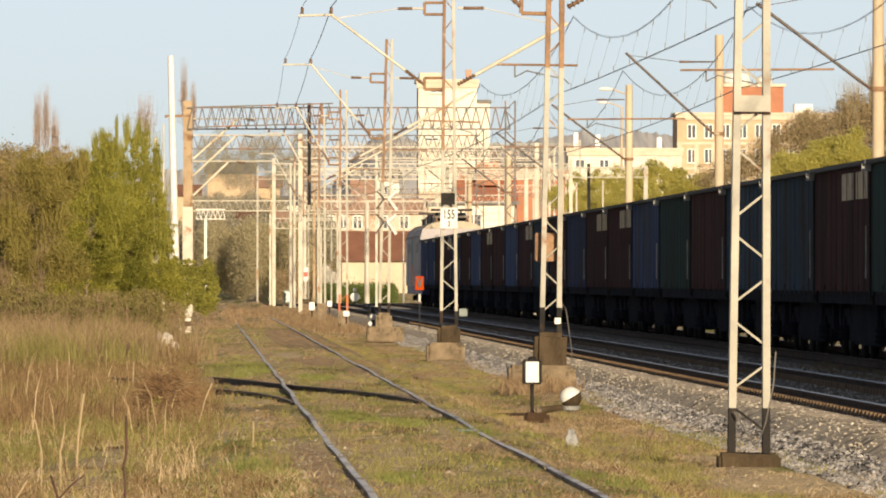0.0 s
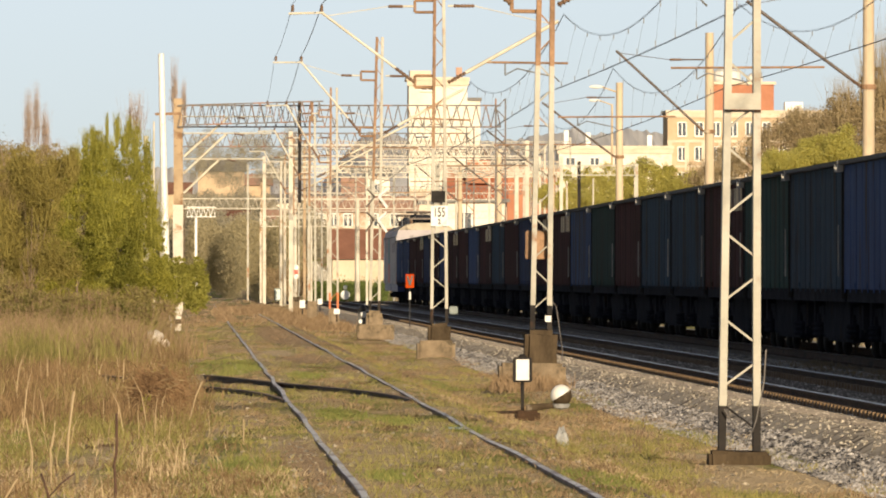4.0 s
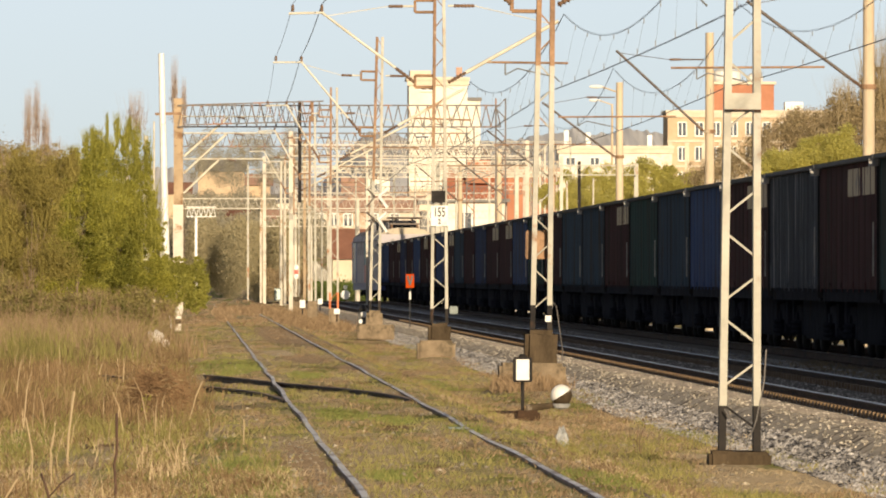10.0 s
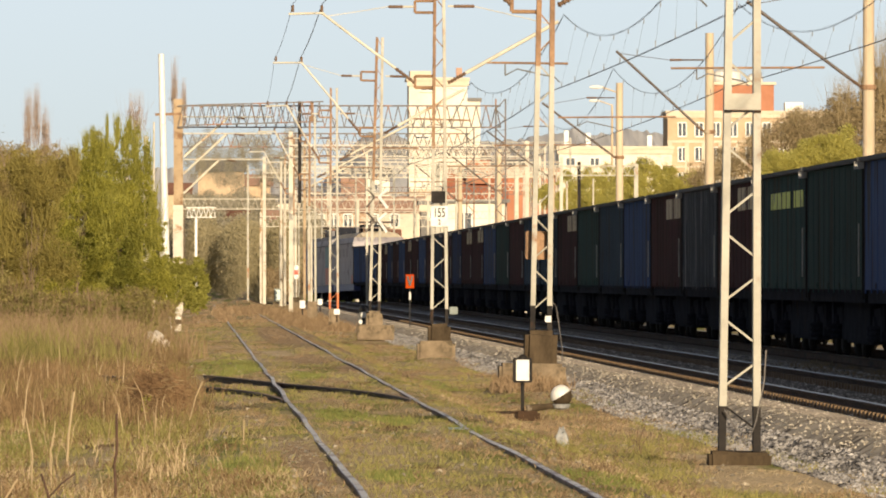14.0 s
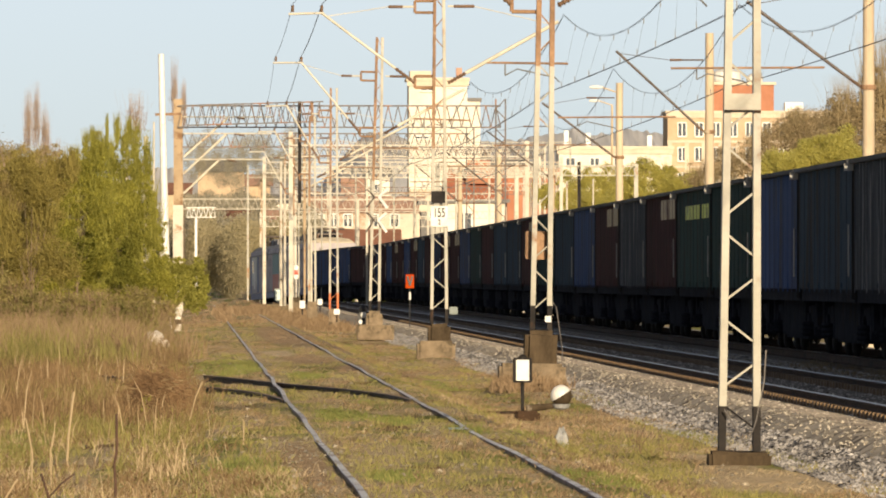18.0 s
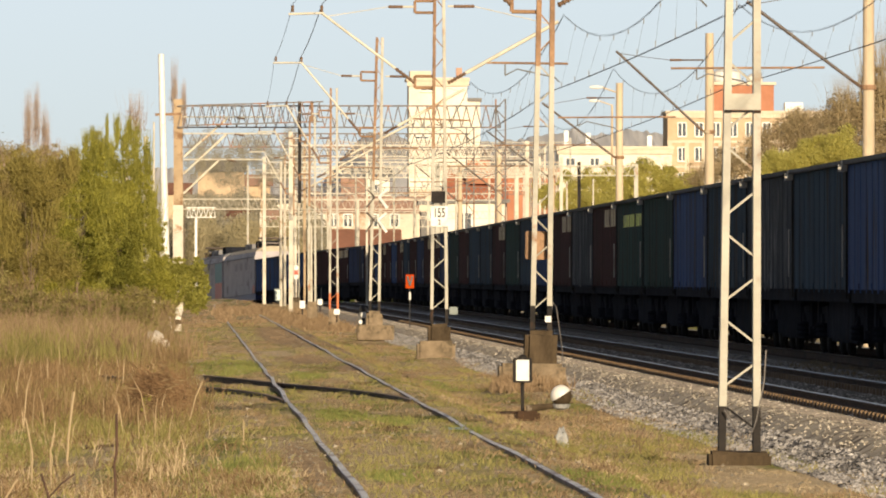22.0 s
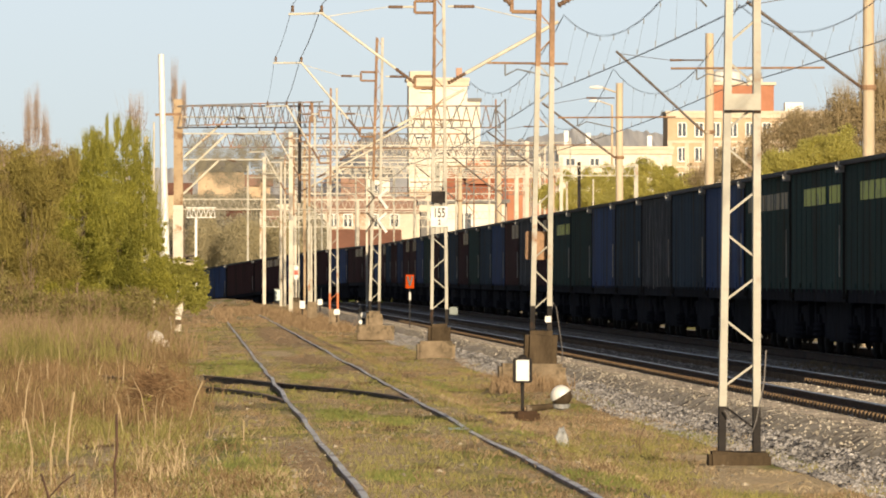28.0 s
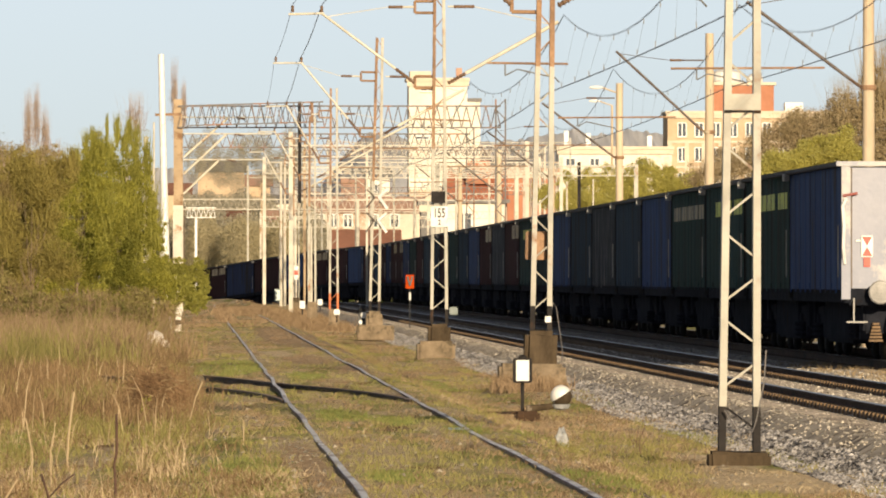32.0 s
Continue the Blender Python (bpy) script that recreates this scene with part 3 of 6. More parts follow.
def bogie_parts(parent, y0):
    b = new("bogie")
    b.parent = parent
    b.matrix_basis = pose(0, y0, 0)
    for sx in (-1, 1):
        bm = prism(((-0.06, 0.30), (0.06, 0.30), (0.06, 0.82), (-0.06, 0.82)), -0.42, 0.42)
        box(-0.05, 0.05, -1.25, 1.25, 0.62, 0.80, bm)
        for yy in (-0.9, 0.9):
            box(-0.09, 0.09, yy - 0.17, yy + 0.17, 0.32, 0.68, bm)
        part("side_frame", bm, M["iron"], b).location = (sx * 1.0, 0, 0)
        spr = bmesh.new()
        for yy in (-0.16, 0.16):
            lathe([(0.09, 0.30), (0.12, 0.34), (0.09, 0.38), (0.12, 0.42), (0.09, 0.46), (0.12, 0.50), (0.09, 0.54)], 8, spr, at=(0, yy, 0))
        part("spring", spr, M["iron"], b).location = (sx * 1.12, 0, 0)
    # added dark block that closes the sunlit gap inside the bogie
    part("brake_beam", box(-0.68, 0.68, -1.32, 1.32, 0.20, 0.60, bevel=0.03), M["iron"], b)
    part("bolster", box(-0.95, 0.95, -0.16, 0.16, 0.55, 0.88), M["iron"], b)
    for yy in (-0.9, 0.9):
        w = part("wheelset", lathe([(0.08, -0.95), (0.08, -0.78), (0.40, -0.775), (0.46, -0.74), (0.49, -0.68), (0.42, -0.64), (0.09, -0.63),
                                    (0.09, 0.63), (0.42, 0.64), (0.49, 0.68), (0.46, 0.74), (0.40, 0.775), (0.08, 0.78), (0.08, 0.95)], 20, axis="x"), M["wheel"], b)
        w.location = (0, yy, 0.465)
    return b


def make_wagon(kind, marks="", tail=False):
    """A high-sided open coal wagon on two bogies; y runs along it, the base is the rail top."""
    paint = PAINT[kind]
    words = LABELS[kind] + " open freight wagon with ribbed sides, loaded with coal"
    if marks:
        words = LABELS[kind] + " open freight wagon with " + marks + " panels, loaded with coal"
    if tail:
        words = "blue open freight wagon with pale end wall and tail board"
    w = thing("freight_wagon", pose(0, 0, 0), words, "freight wagon", "wagons of the train")
    hw, hl, z0, z1 = 1.46, 6.72, 1.10, 3.02
    for sx in (-1, 1):
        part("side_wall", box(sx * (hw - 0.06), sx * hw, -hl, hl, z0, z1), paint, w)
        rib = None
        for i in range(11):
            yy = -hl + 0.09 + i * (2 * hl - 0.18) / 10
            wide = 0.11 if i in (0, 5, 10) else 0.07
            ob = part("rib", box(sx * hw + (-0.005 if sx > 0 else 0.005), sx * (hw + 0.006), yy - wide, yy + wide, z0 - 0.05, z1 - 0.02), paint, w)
        part("top_rail", box(sx * (hw - 0.09), sx * (hw + 0.10), -hl - 0.02, hl + 0.02, z1, z1 + 0.075, bevel=0.015), PAINT["rim"], w)
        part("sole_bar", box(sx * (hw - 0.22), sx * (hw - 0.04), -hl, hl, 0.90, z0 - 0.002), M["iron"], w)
        part("grab_rod", tube((sx * (hw + 0.045), -hl + 0.2, z0 + 0.2), (sx * (hw + 0.045), -hl + 0.2, z0 + 1.0), 0.012, 5), PAINT["bracket"], w)
        for yy in (-4.2, -1.4, 1.4, 4.2):
            part("door_latch", box(sx * (hw + 0.002), sx * (hw + 0.018), yy - 0.04, yy + 0.04, z0 + 0.02, z0 + 0.10), paint, w)
    for sy in (-1, 1):
        emat = PAINT["end"] if (tail and sy < 0) else PAINT["gap_shade"]
        part("end_wall", box(-hw + 0.062, hw - 0.062, sy * (hl - 0.07), sy * (hl - 0.002), z0, z1 - 0.003), emat, w, "pale grey end wall" if tail and sy < 0 else "")
        for sx in (-1, 1):
            part("corner_post", box(sx * (hw - 0.13), sx * (hw + 0.01), sy * (hl - 0.01), sy * (hl + 0.07), 0.95, z1), emat, w)
        part("end_rail", box(-hw - 0.09, hw + 0.09, sy * (hl - 0.12), sy * (hl + 0.09), z1 + 0.004, z1 + 0.079), PAINT["end"] if tail and sy < 0 else PAINT["rim"], w)
        if not tail or sy > 0:
            part("corner_bracket", box(-hw - 0.12, -hw - 0.03, sy * (hl - 0.12), sy * (hl - 0.02), z1 - 0.10, z1 + 0.02), PAINT["bracket"], w)
        for sx in (-0.875, 0.875):
            part("buffer", lathe([(0.11, 0), (0.11, 0.14), (0.08, 0.15), (0.08, 0.20), (0.17, 0.22), (0.19, 0.25), (0.17, 0.28), (0.05, 0.29)], 14, axis="y"),
                 PAINT["bracket"] if tail and sy < 0 else M["iron"], w).matrix_basis = pose(sx, sy * (hl + 0.005), 1.06, 0, 0, 0 if sy > 0 else 180)
        part("headstock", box(-1.35, 1.35, sy * (hl - 0.10), sy * (hl + 0.02), 0.86, 1.12), M["iron"], w)
        hook = line([(0, sy * hl, 0.98), (0, sy * (hl + 0.16), 0.95), (0, sy * (hl + 0.22), 0.72), (0, sy * (hl + 0.18), 0.52)], 0.045, 6)
        part("coupling", hook, M["iron"], w)
    load = bmesh.new()
    nx, ny = 6, 22
    grid = [[load.verts.new((-1.38 + 2.76 * i / nx, -6.6 + 13.2 * j / ny,
                             z1 - 0.10 + 0.13 * math.sin(math.pi * i / nx) * (0.5 + noise.noise((i * 0.7, j * 0.6, ord(kind[0])))) + 0.03 * random.random()))
             for i in range(nx + 1)] for j in range(ny + 1)]
    for j in range(ny):
        for i in range(nx):
            load.faces.new((grid[j][i], grid[j][i + 1], grid[j + 1][i + 1], grid[j + 1][i]))
    part("coal_load", load, M["coal"], w, "heaped black coal")
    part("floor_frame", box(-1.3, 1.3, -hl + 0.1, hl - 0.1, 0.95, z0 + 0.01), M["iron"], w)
    # solid boxes added to block the light below the floor and keep it black
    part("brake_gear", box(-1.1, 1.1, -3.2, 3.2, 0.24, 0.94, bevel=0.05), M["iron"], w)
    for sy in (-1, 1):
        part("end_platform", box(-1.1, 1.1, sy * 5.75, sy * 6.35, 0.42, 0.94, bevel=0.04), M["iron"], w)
    if marks:
        for a, b in ((-6.0, -3.4), (-2.4, 3.2)) if marks == "yellow" else ((-6.2, -4.4), (-4.1, -2.2), (-1.9, 0.4), (0.7, 2.9), (3.2, 5.8)) if marks == "ochre" else ((-6.2, -3.5), (-2.9, 0.1)):
            part("panel_patch", box(-hw - 0.004, -hw + 0.01, a, b, 2.52 if marks == "beige" else 2.46, 2.94 if marks == "beige" else 2.74), PAINT[marks], w, marks + " painted panel")
    if tail:
        board = part("tail_board", box(-0.09, 0.09, -0.02, 0.0, 1.62, 1.95), M["white"], w, "white tail board with red triangles")
        board.location = (-1.07, -hl - 0.012, -0.01)
        for s in (-1, 1):
            part("triangle", prism(((-0.08, 1.785 + s * 0.15), (0.08, 1.785 + s * 0.15), (0.0, 1.785 + s * 0.01)), -0.026, -0.02), M["red"], board)
        part("board_foot", box(-0.05, 0.05, -0.022, -0.005, 1.47, 1.615), M["red"], board)
        part("board_clip", box(-0.17, -0.10, -0.02, 0.0, 1.86, 1.89), M["white"], board)
        rail = line([(-1.40, -hl - 0.08, 2.52), (-1.46, -hl - 0.14, 2.40), (-1.44, -hl - 0.16, 2.1), (-1.45, -hl - 0.15, 1.75), (-1.42, -hl - 0.08, 1.50)], 0.026, 6)
        part("hand_rail", rail, M["white"], w)
        part("rail_end", tube((-1.45, -hl - 0.08, 2.56), (-1.22, -hl - 0.08, 2.60), 0.022, 6), PAINT["brick"], w, "dull red rail end")
        part("seam_strip", box(-1.325, -1.30, -hl - 0.035, -hl - 0.001, 1.13, 3.0), M["tube_dark"], w, "dark seam along the corner post")
        part("step", box(-1.40, -1.08, -hl - 0.30, -hl - 0.05, 0.585, 0.61), PAINT["bracket"], w)
        part("step_hanger", line([(-1.28, -hl - 0.1, 0.61), (-1.28, -hl - 0.1, 0.97)], 0.016, 4), PAINT["bracket"], w)
        for k in range(6):
            part("spring_leaf", box(-1.02 + 0.012 * k, -0.80 - 0.012 * k, -6.40 - 0.02 * k, -6.36, 0.29 + 0.052 * k, 0.325 + 0.052 * k), M["chair"], w)
        part("brake_hose", line([(-0.62, -hl - 0.05, 0.86), (-0.66, -hl - 0.16, 0.62), (-0.55, -hl - 0.2, 0.48), (-0.46, -hl - 0.14, 0.62)], 0.028, 6), M["tube_dark"], w)
    bogie_parts(w, -4.5)
    bogie_parts(w, 4.5)
    return w


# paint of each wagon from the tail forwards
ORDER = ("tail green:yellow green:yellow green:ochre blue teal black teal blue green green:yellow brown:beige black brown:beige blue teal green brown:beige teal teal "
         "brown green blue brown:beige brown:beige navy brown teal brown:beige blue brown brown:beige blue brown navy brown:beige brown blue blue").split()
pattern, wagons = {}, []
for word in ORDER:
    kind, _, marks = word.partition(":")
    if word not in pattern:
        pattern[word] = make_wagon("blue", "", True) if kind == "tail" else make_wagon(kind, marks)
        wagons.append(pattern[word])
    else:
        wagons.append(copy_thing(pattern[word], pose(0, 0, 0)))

LOCO = dict(
    grey=material("pale_grey_loco_paint", (0.31, 0.285, 0.30), (0.42, 0.39, 0.405), 0.6, 1.0, stain=(0.15, 0.13, 0.13), stain_amount=0.25, specular=0.15),
    teal=material("teal_loco_paint", (0.03, 0.13, 0.14), (0.05, 0.19, 0.19), 0.5, 1.0),
    blue=material("blue_loco_paint", (0.02, 0.03, 0.12), (0.03, 0.05, 0.18), 0.5, 1.0),
    orange=material("orange_red_loco_paint", (0.40, 0.07, 0.03), (0.52, 0.11, 0.05), 0.5, 1.0),
    grille=material("grey_loco_grille", (0.22, 0.20, 0.215), (0.32, 0.30, 0.31), 0.7, 4.0),
    roof=material("sooty_loco_roof", (0.10, 0.10, 0.11), (0.20, 0.195, 0.20), 0.7, 1.2, stain=(0.06, 0.045, 0.035), stain_amount=0.3),
    cream_roof=material("dusty_cream_loco_roof", (0.30, 0.26, 0.19), (0.46, 0.40, 0.30), 0.7, 1.2, stain=(0.10, 0.08, 0.06), stain_amount=0.25),
    pale=material("pale_green_cab_side", (0.46, 0.50, 0.47), (0.60, 0.63, 0.60), 0.55, 1.0, stain=(0.25, 0.25, 0.24), stain_amount=0.2),
)


def make_loco(front):
    """One half of the double electric locomotive; it runs towards +y."""
    label = "leading half of a grey and teal electric locomotive, pantographs folded" if front else "rear half of a grey electric locomotive with pantograph"
    t = thing("locomotive", pose(0, 0, 0), label, "locomotive", "halves of the locomotive")
    hl, hw = 7.75, 1.48
    body = prism(((-hw, 1.0), (-hw, 3.25), (-hw + 0.10, 3.62), (hw - 0.10, 3.62), (hw, 3.25), (hw, 1.0)), -hl, hl)
    part("body", body, LOCO["grey"], t)
    part("roof", prism(((-1.36, 3.622), (-1.05, 3.86), (-0.5, 3.97), (0.5, 3.97), (1.05, 3.86), (1.36, 3.622)), -hl + 0.25, hl - 0.25), LOCO["roof"] if front else LOCO["cream_roof"], t, "sooty grey roof" if front else "dusty cream roof")
    part("skirt", box(-hw + 0.06, hw - 0.06, -hl, hl, 0.62, 0.996), LOCO["blue"], t)
    for sx in (-1, 1):
        x0, x1 = (sx * (hw - 0.01), sx * (hw + 0.006))
        if front:
            part("stripe", box(x0, x1, -hl + 0.2, -hl + 3.4, 2.0, 3.24), LOCO["teal"], t, "teal stripe")
            part("stripe", box(x0, x1, -hl + 0.2, -hl + 3.4, 1.02, 1.996), LOCO["orange"], t, "orange-red stripe")
            part("stripe", box(x0, x1, hl - 1.1, hl - 0.05, 1.02, 3.24), LOCO["blue"], t, "dark blue cab corner")
            part("cab_side", box(x0, x1, hl - 3.8, hl - 1.14, 1.5, 3.24), LOCO["pale"], t, "pale green cab side")
            part("cab_door", box(x0, sx * (hw + 0.02), hl - 3.0, hl - 2.3, 1.25, 3.15), M["white"], t)
            part("cab_window", box(x0, sx * (hw + 0.016), hl - 2.1, hl - 1.4, 2.3, 3.0), M["glass_cab"], t)
            part("stripe", box(x0, x1, hl - 5.0, hl - 3.84, 1.02, 3.24), LOCO["blue"], t, "dark blue stripe")
        else:
            part("stripe", box(x0, x1, -hl + 0.05, -hl + 1.0, 1.02, 1.5), LOCO["orange"], t, "orange-red corner")
        for yy in ((-2.9, -0.6, 1.7) if front else (-3.6, -1.0, 1.6)):
            part("side_grille", box(x0, sx * (hw + 0.014), yy - 0.6, yy + 0.6, 2.55, 3.0), LOCO["grille"], t, "grey ventilation grille")
        part("gutter", box(sx * (hw - 0.06), sx * (hw + 0.05), -hl, hl, 3.26, 3.31), LOCO["roof"], t)
    for sy in (-1, 1):
        for sx in (-0.875, 0.875):
            part("buffer", lathe([(0.11, 0), (0.11, 0.3), (0.22, 0.33), (0.22, 0.38)], 12, axis="y"), M["iron"], t).matrix_basis = pose(sx, sy * hl, 1.06, 0, 0, 0 if sy > 0 else 180)
    if front:
        part("windscreen", box(-1.2, 1.2, hl - 0.01, hl + 0.02, 2.4, 3.2), M["glass_cab"], t)
    for yy, r in ((-3.0, 0.45), (0.4, 0.3), (2.2, 0.35)):
        part("roof_box", box(-0.7, 0.7, yy - 0.8, yy + 0.8, 3.9, 4.02 + r * 0.8, bevel=0.04), LOCO["roof"] if yy > 0 else M["iron"], t)
    pan = bmesh.new()
    y0 = 4.6 if front else -4.8
    for sx in (-0.6, 0.6):
        for a, b in (((sx, y0 - 1.1, 4.20), (sx * 0.8, y0 + 1.2, 4.34)), ((sx * 0.8, y0 + 1.2, 4.34), (sx * 0.7, y0 - 0.6, 4.48))):
            tube(a, b, 0.05, 5, pan)
    for yy in (-0.75, -0.45):
        tube((-0.95, y0 + yy, 4.50), (0.95, y0 + yy, 4.50), 0.06, 5, pan)
    box(-0.8, 0.8, y0 - 1.2, y0 - 1.1, 4.14, 4.22, pan)
    box(-0.8, 0.8, y0 + 1.1, y0 + 1.2, 4.14, 4.22, pan)
    part("pantograph", pan, M["tube_dark"], t, "folded pantograph")
    for yy in (y0 - 1.15, y0 + 1.15):
        for sx in (-0.7, 0.7):
            part("roof_insulator", lathe([(0.07, 3.80), (0.09, 3.9), (0.05, 3.95), (0.09, 4.0), (0.05, 4.05), (0.06, 4.15)], 8, at=(sx, yy, 0)), M["insulator"], t)
    bogie_parts(t, -4.3)
    bogie_parts(t, 4.3)
    return t


locos = [make_loco(False), make_loco(True)]

# distance of the fourteenth coupling along the line, second by second
ALONG = ((0.0, 111.0), (6.0, 159.2), (9.0, 183.8), (14.0, 222.7), (20.0, 268.0), (26.0, 311.5), (32.0, 353.6))
FIT = np.polyfit([a for a, _ in ALONG], [b for _, b in ALONG], 4)


def tail_at(t):
    return float(np.polyval(FIT, t)) - 14 * WAGON


def on_line(s, half=4.5):
    """The pose of a vehicle whose middle is at s on the far line."""
    a, b = line_at(s - half, FAR_X), line_at(s + half, FAR_X)
    mid = [(p + q) / 2 for p, q in zip(a[:3], b[:3])]
    turn = math.degrees(math.atan2(-(b[0] - a[0]), b[1] - a[1]))
    pitch = math.degrees(math.atan2(b[2] - a[2], b[1] - a[1]))
    return Matrix.Translation(mid) @ pose(0, 0, 0, 0, 0, turn) @ pose(0, 0, 0, pitch)


def motions():
    times = [i * 1.0 for i in range(33)]
    for k, w in enumerate(wagons):
        walk(w, [(t, on_line(tail_at(t) + (k + 0.5) * WAGON + (0.32 if k == 0 else 0.0))) for t in times])
    for k, l in enumerate(locos):
        walk(l, [(t, on_line(tail_at(t) + 39 * WAGON + 8.15 + k * 16.4, 4.3)) for t in times])
    for w in wagons[:1]:
        for bogie in [o for o in w.children if o.name.startswith("bogie")]:
            for ws in [o for o in bogie.children if o.name.startswith("wheelset")]:
                place = ws.location.copy()
                rows = []
                for i in range(481):
                    t = i / 15.0
                    a = -(tail_at(t) - tail_at(0)) / 0.465
                    rows.append((t, Matrix.Translation(place) @ Matrix.Rotation(a, 4, "X")))
                walk(ws, rows)

# ---------------------------------------------------------------- masts, cantilevers and wires
def lattice_mast(x, y, base, top, w0, w1, legs, label, foot_paint, black=0.45, foot=(0.55, 0.5, 0.35), upper=None, split=99.0, bays=0.42, from_h=0.3, r=0.044, lean=0.0, first=-1, pale_foot=False):
    """A tapered mast of two channel legs with a zigzag between them, on a footing."""
    t = thing("lattice_mast", pose(x, y, base, 0, lean, 0), label, "catenary mast", "lattice masts beside the line")
    fh = foot[2]
    fb = box(-foot[0] / 2, foot[0] / 2, -foot[1] / 2, foot[1] / 2, -0.5, fh, bevel=min(0.07, fh * 0.2))
    bmesh.ops.subdivide_edges(fb, edges=fb.edges[:], cuts=3, use_grid_fill=True)
    for vtx in fb.verts:                           # crumbled, uneven faces
        k = noise.noise(vtx.co * 6.0 + Vector((x, y, 0)))
        vtx.co += Vector((0.035 * k * vtx.co.x / foot[0], 0.02 * k, 0.02 * noise.noise(vtx.co * 5.0) if vtx.co.z > fh * 0.6 else 0))
    part("footing", fb, M["brown_concrete"] if pale_foot else M["footing"], t, "brown concrete footing" if pale_foot else "dark stained concrete footing")
    h = top - base
    dw = lambda z: (w0 + (w1 - w0) * (z - fh) / (h - fh)) / 2
    for s in (-1, 1):
        zs = [fh, fh + black, min(split, h), h] if split < h else [fh, fh + black, h]
        mats = [foot_paint, legs, upper or legs]
        for i in range(len(zs) - 1):
            bm = bmesh.new()
            a, b = s * dw(zs[i]), s * dw(zs[i + 1])
            v = [bm.verts.new((c + dx, dy, z)) for z, c in ((zs[i], a), (zs[i + 1], b)) for dx, dy in ((-r, -0.11), (r, -0.11), (r, 0.11), (-r, 0.11))]
            for f in ((0, 1, 5, 4), (1, 2, 6, 5), (2, 3, 7, 6), (3, 0, 4, 7), (3, 2, 1, 0), (4, 5, 6, 7)):
                bm.faces.new([v[j] for j in f])
            part("leg_foot" if i == 0 else "leg", bm, mats[min(i, 2 if s < 0 or split > 4.7 else 1)], t, ("orange" if foot_paint is M["orange_foot"] else "black" if foot_paint is M["mast_black"] else "cream") + " painted leg foot" if i == 0 else "")
    z, s = fh + from_h, first
    while z + bays < h:
        mat = foot_paint if z < fh + black - 0.1 else (upper if upper and z > split else legs)
        part("diagonal", tube((s * dw(z), -0.06, z), (-s * dw(z + bays), -0.06, z + bays), 0.014, 4), mat, t)
        z += bays * 1.72
        s = -s
    return t


def insulator(parent, p, q, r=0.07, n=6):
    """A string of ribbed discs between two places."""
    p, q = Vector(p), Vector(q)
    d = (q - p)
    prof = [(0.02, 0.0)]
    for i in range(n):
        a = (i + 0.15) / n
        prof += [(0.03, a), (r, a + 0.25 / n), (0.03, a + 0.5 / n)]
    prof.append((0.02, 1.0))
    bm = lathe([(rr, h * d.length) for rr, h in prof], 8)
    ob = part("insulator", bm, M["insulator"], parent, "brown ribbed insulator")
    ob.matrix_basis = Matrix.Translation(p) @ d.to_track_quat("Z", "Y").to_matrix().to_4x4()
    return ob


def cantilever(parent, side, reach, foot_z, mats, attach=0.18, rise=2.25, steady=True, pull=False, end=0.15, tube_r=0.035, tie=0.0, lever=0.42, shed=0.055, ins=(0.62, 0.95)):
    """The bracket that carries the wires beside a mast: stay, registration tube and steady arm, in the mast's space."""
    s = side
    low, high = Vector((s * attach, 0, foot_z)), Vector((s * (reach + end), 0, foot_z + rise + 0.05))
    joint = low.lerp(high, lever / (high - low).length)
    insulator(parent, low, joint, shed)
    part("strut", tube(joint, high, tube_r, 8), mats, parent)
    zt = foot_z + (tie or rise)
    insulator(parent, (s * (attach + ins[0]), 0, zt), (s * (attach + ins[1]), 0, zt), shed * 0.75)
    part("tie_bar", tube((s * attach, 0, zt), (s * (attach + ins[0]), 0, zt), 0.022, 6), mats, parent)
    part("top_tie", tube((s * (attach + ins[1]), 0, zt), (s * (reach + end - 0.1), 0, foot_z + rise - 0.02), 0.009, 5), mats, parent)
    if steady:
        zt = foot_z + 0.42
        far, d, e = (reach + 0.2, reach - 1.1, 1) if pull else (reach + 1.35, reach + 0.8, -1)
        part("registration_tube", tube((s * (attach + 0.78), 0, zt), (s * far, 0, zt - 0.02), 0.024, 6), M["mast_rust"], parent)
        part("drop_bracket", tube((s * d, 0, zt), (s * d, 0, zt - 0.26), 0.018, 5), M["wire"], parent)
        part("steady_arm", line([(s * d, 0, zt - 0.26), (s * (d + e * 0.25), 0, zt - 0.13), (s * (d + e * 1.02), 0, zt - 0.30), (s * (d + e * 1.12), 0, zt - 0.40)], 0.016, 5), M["wire"], parent)


def rod_bracket(parent, side, z, mat):
    """The square frame on a mast's flank that the tie is anchored to."""
    s = side
    bm = bmesh.new()
    for a, b in (((s * 0.1, z), (s * 0.5, z)), ((s * 0.5, z), (s * 0.5, z + 0.24)), ((s * 0.5, z + 0.24), (s * 0.1, z + 0.24))):
        tube((a[0], 0, a[1]), (b[0], 0, b[1]), 0.03, 6, bm)
    part("bracket", bm, mat, parent)


SUPPORT = []                                      # (y, x of near wire, x of siding wire)
CREAM, RUST = M["mast_paint"], M["mast_rust"]
M["orange_foot"] = material("orange_foot_paint", (0.38, 0.10, 0.035), (0.55, 0.17, 0.06), 0.7, 2.0)
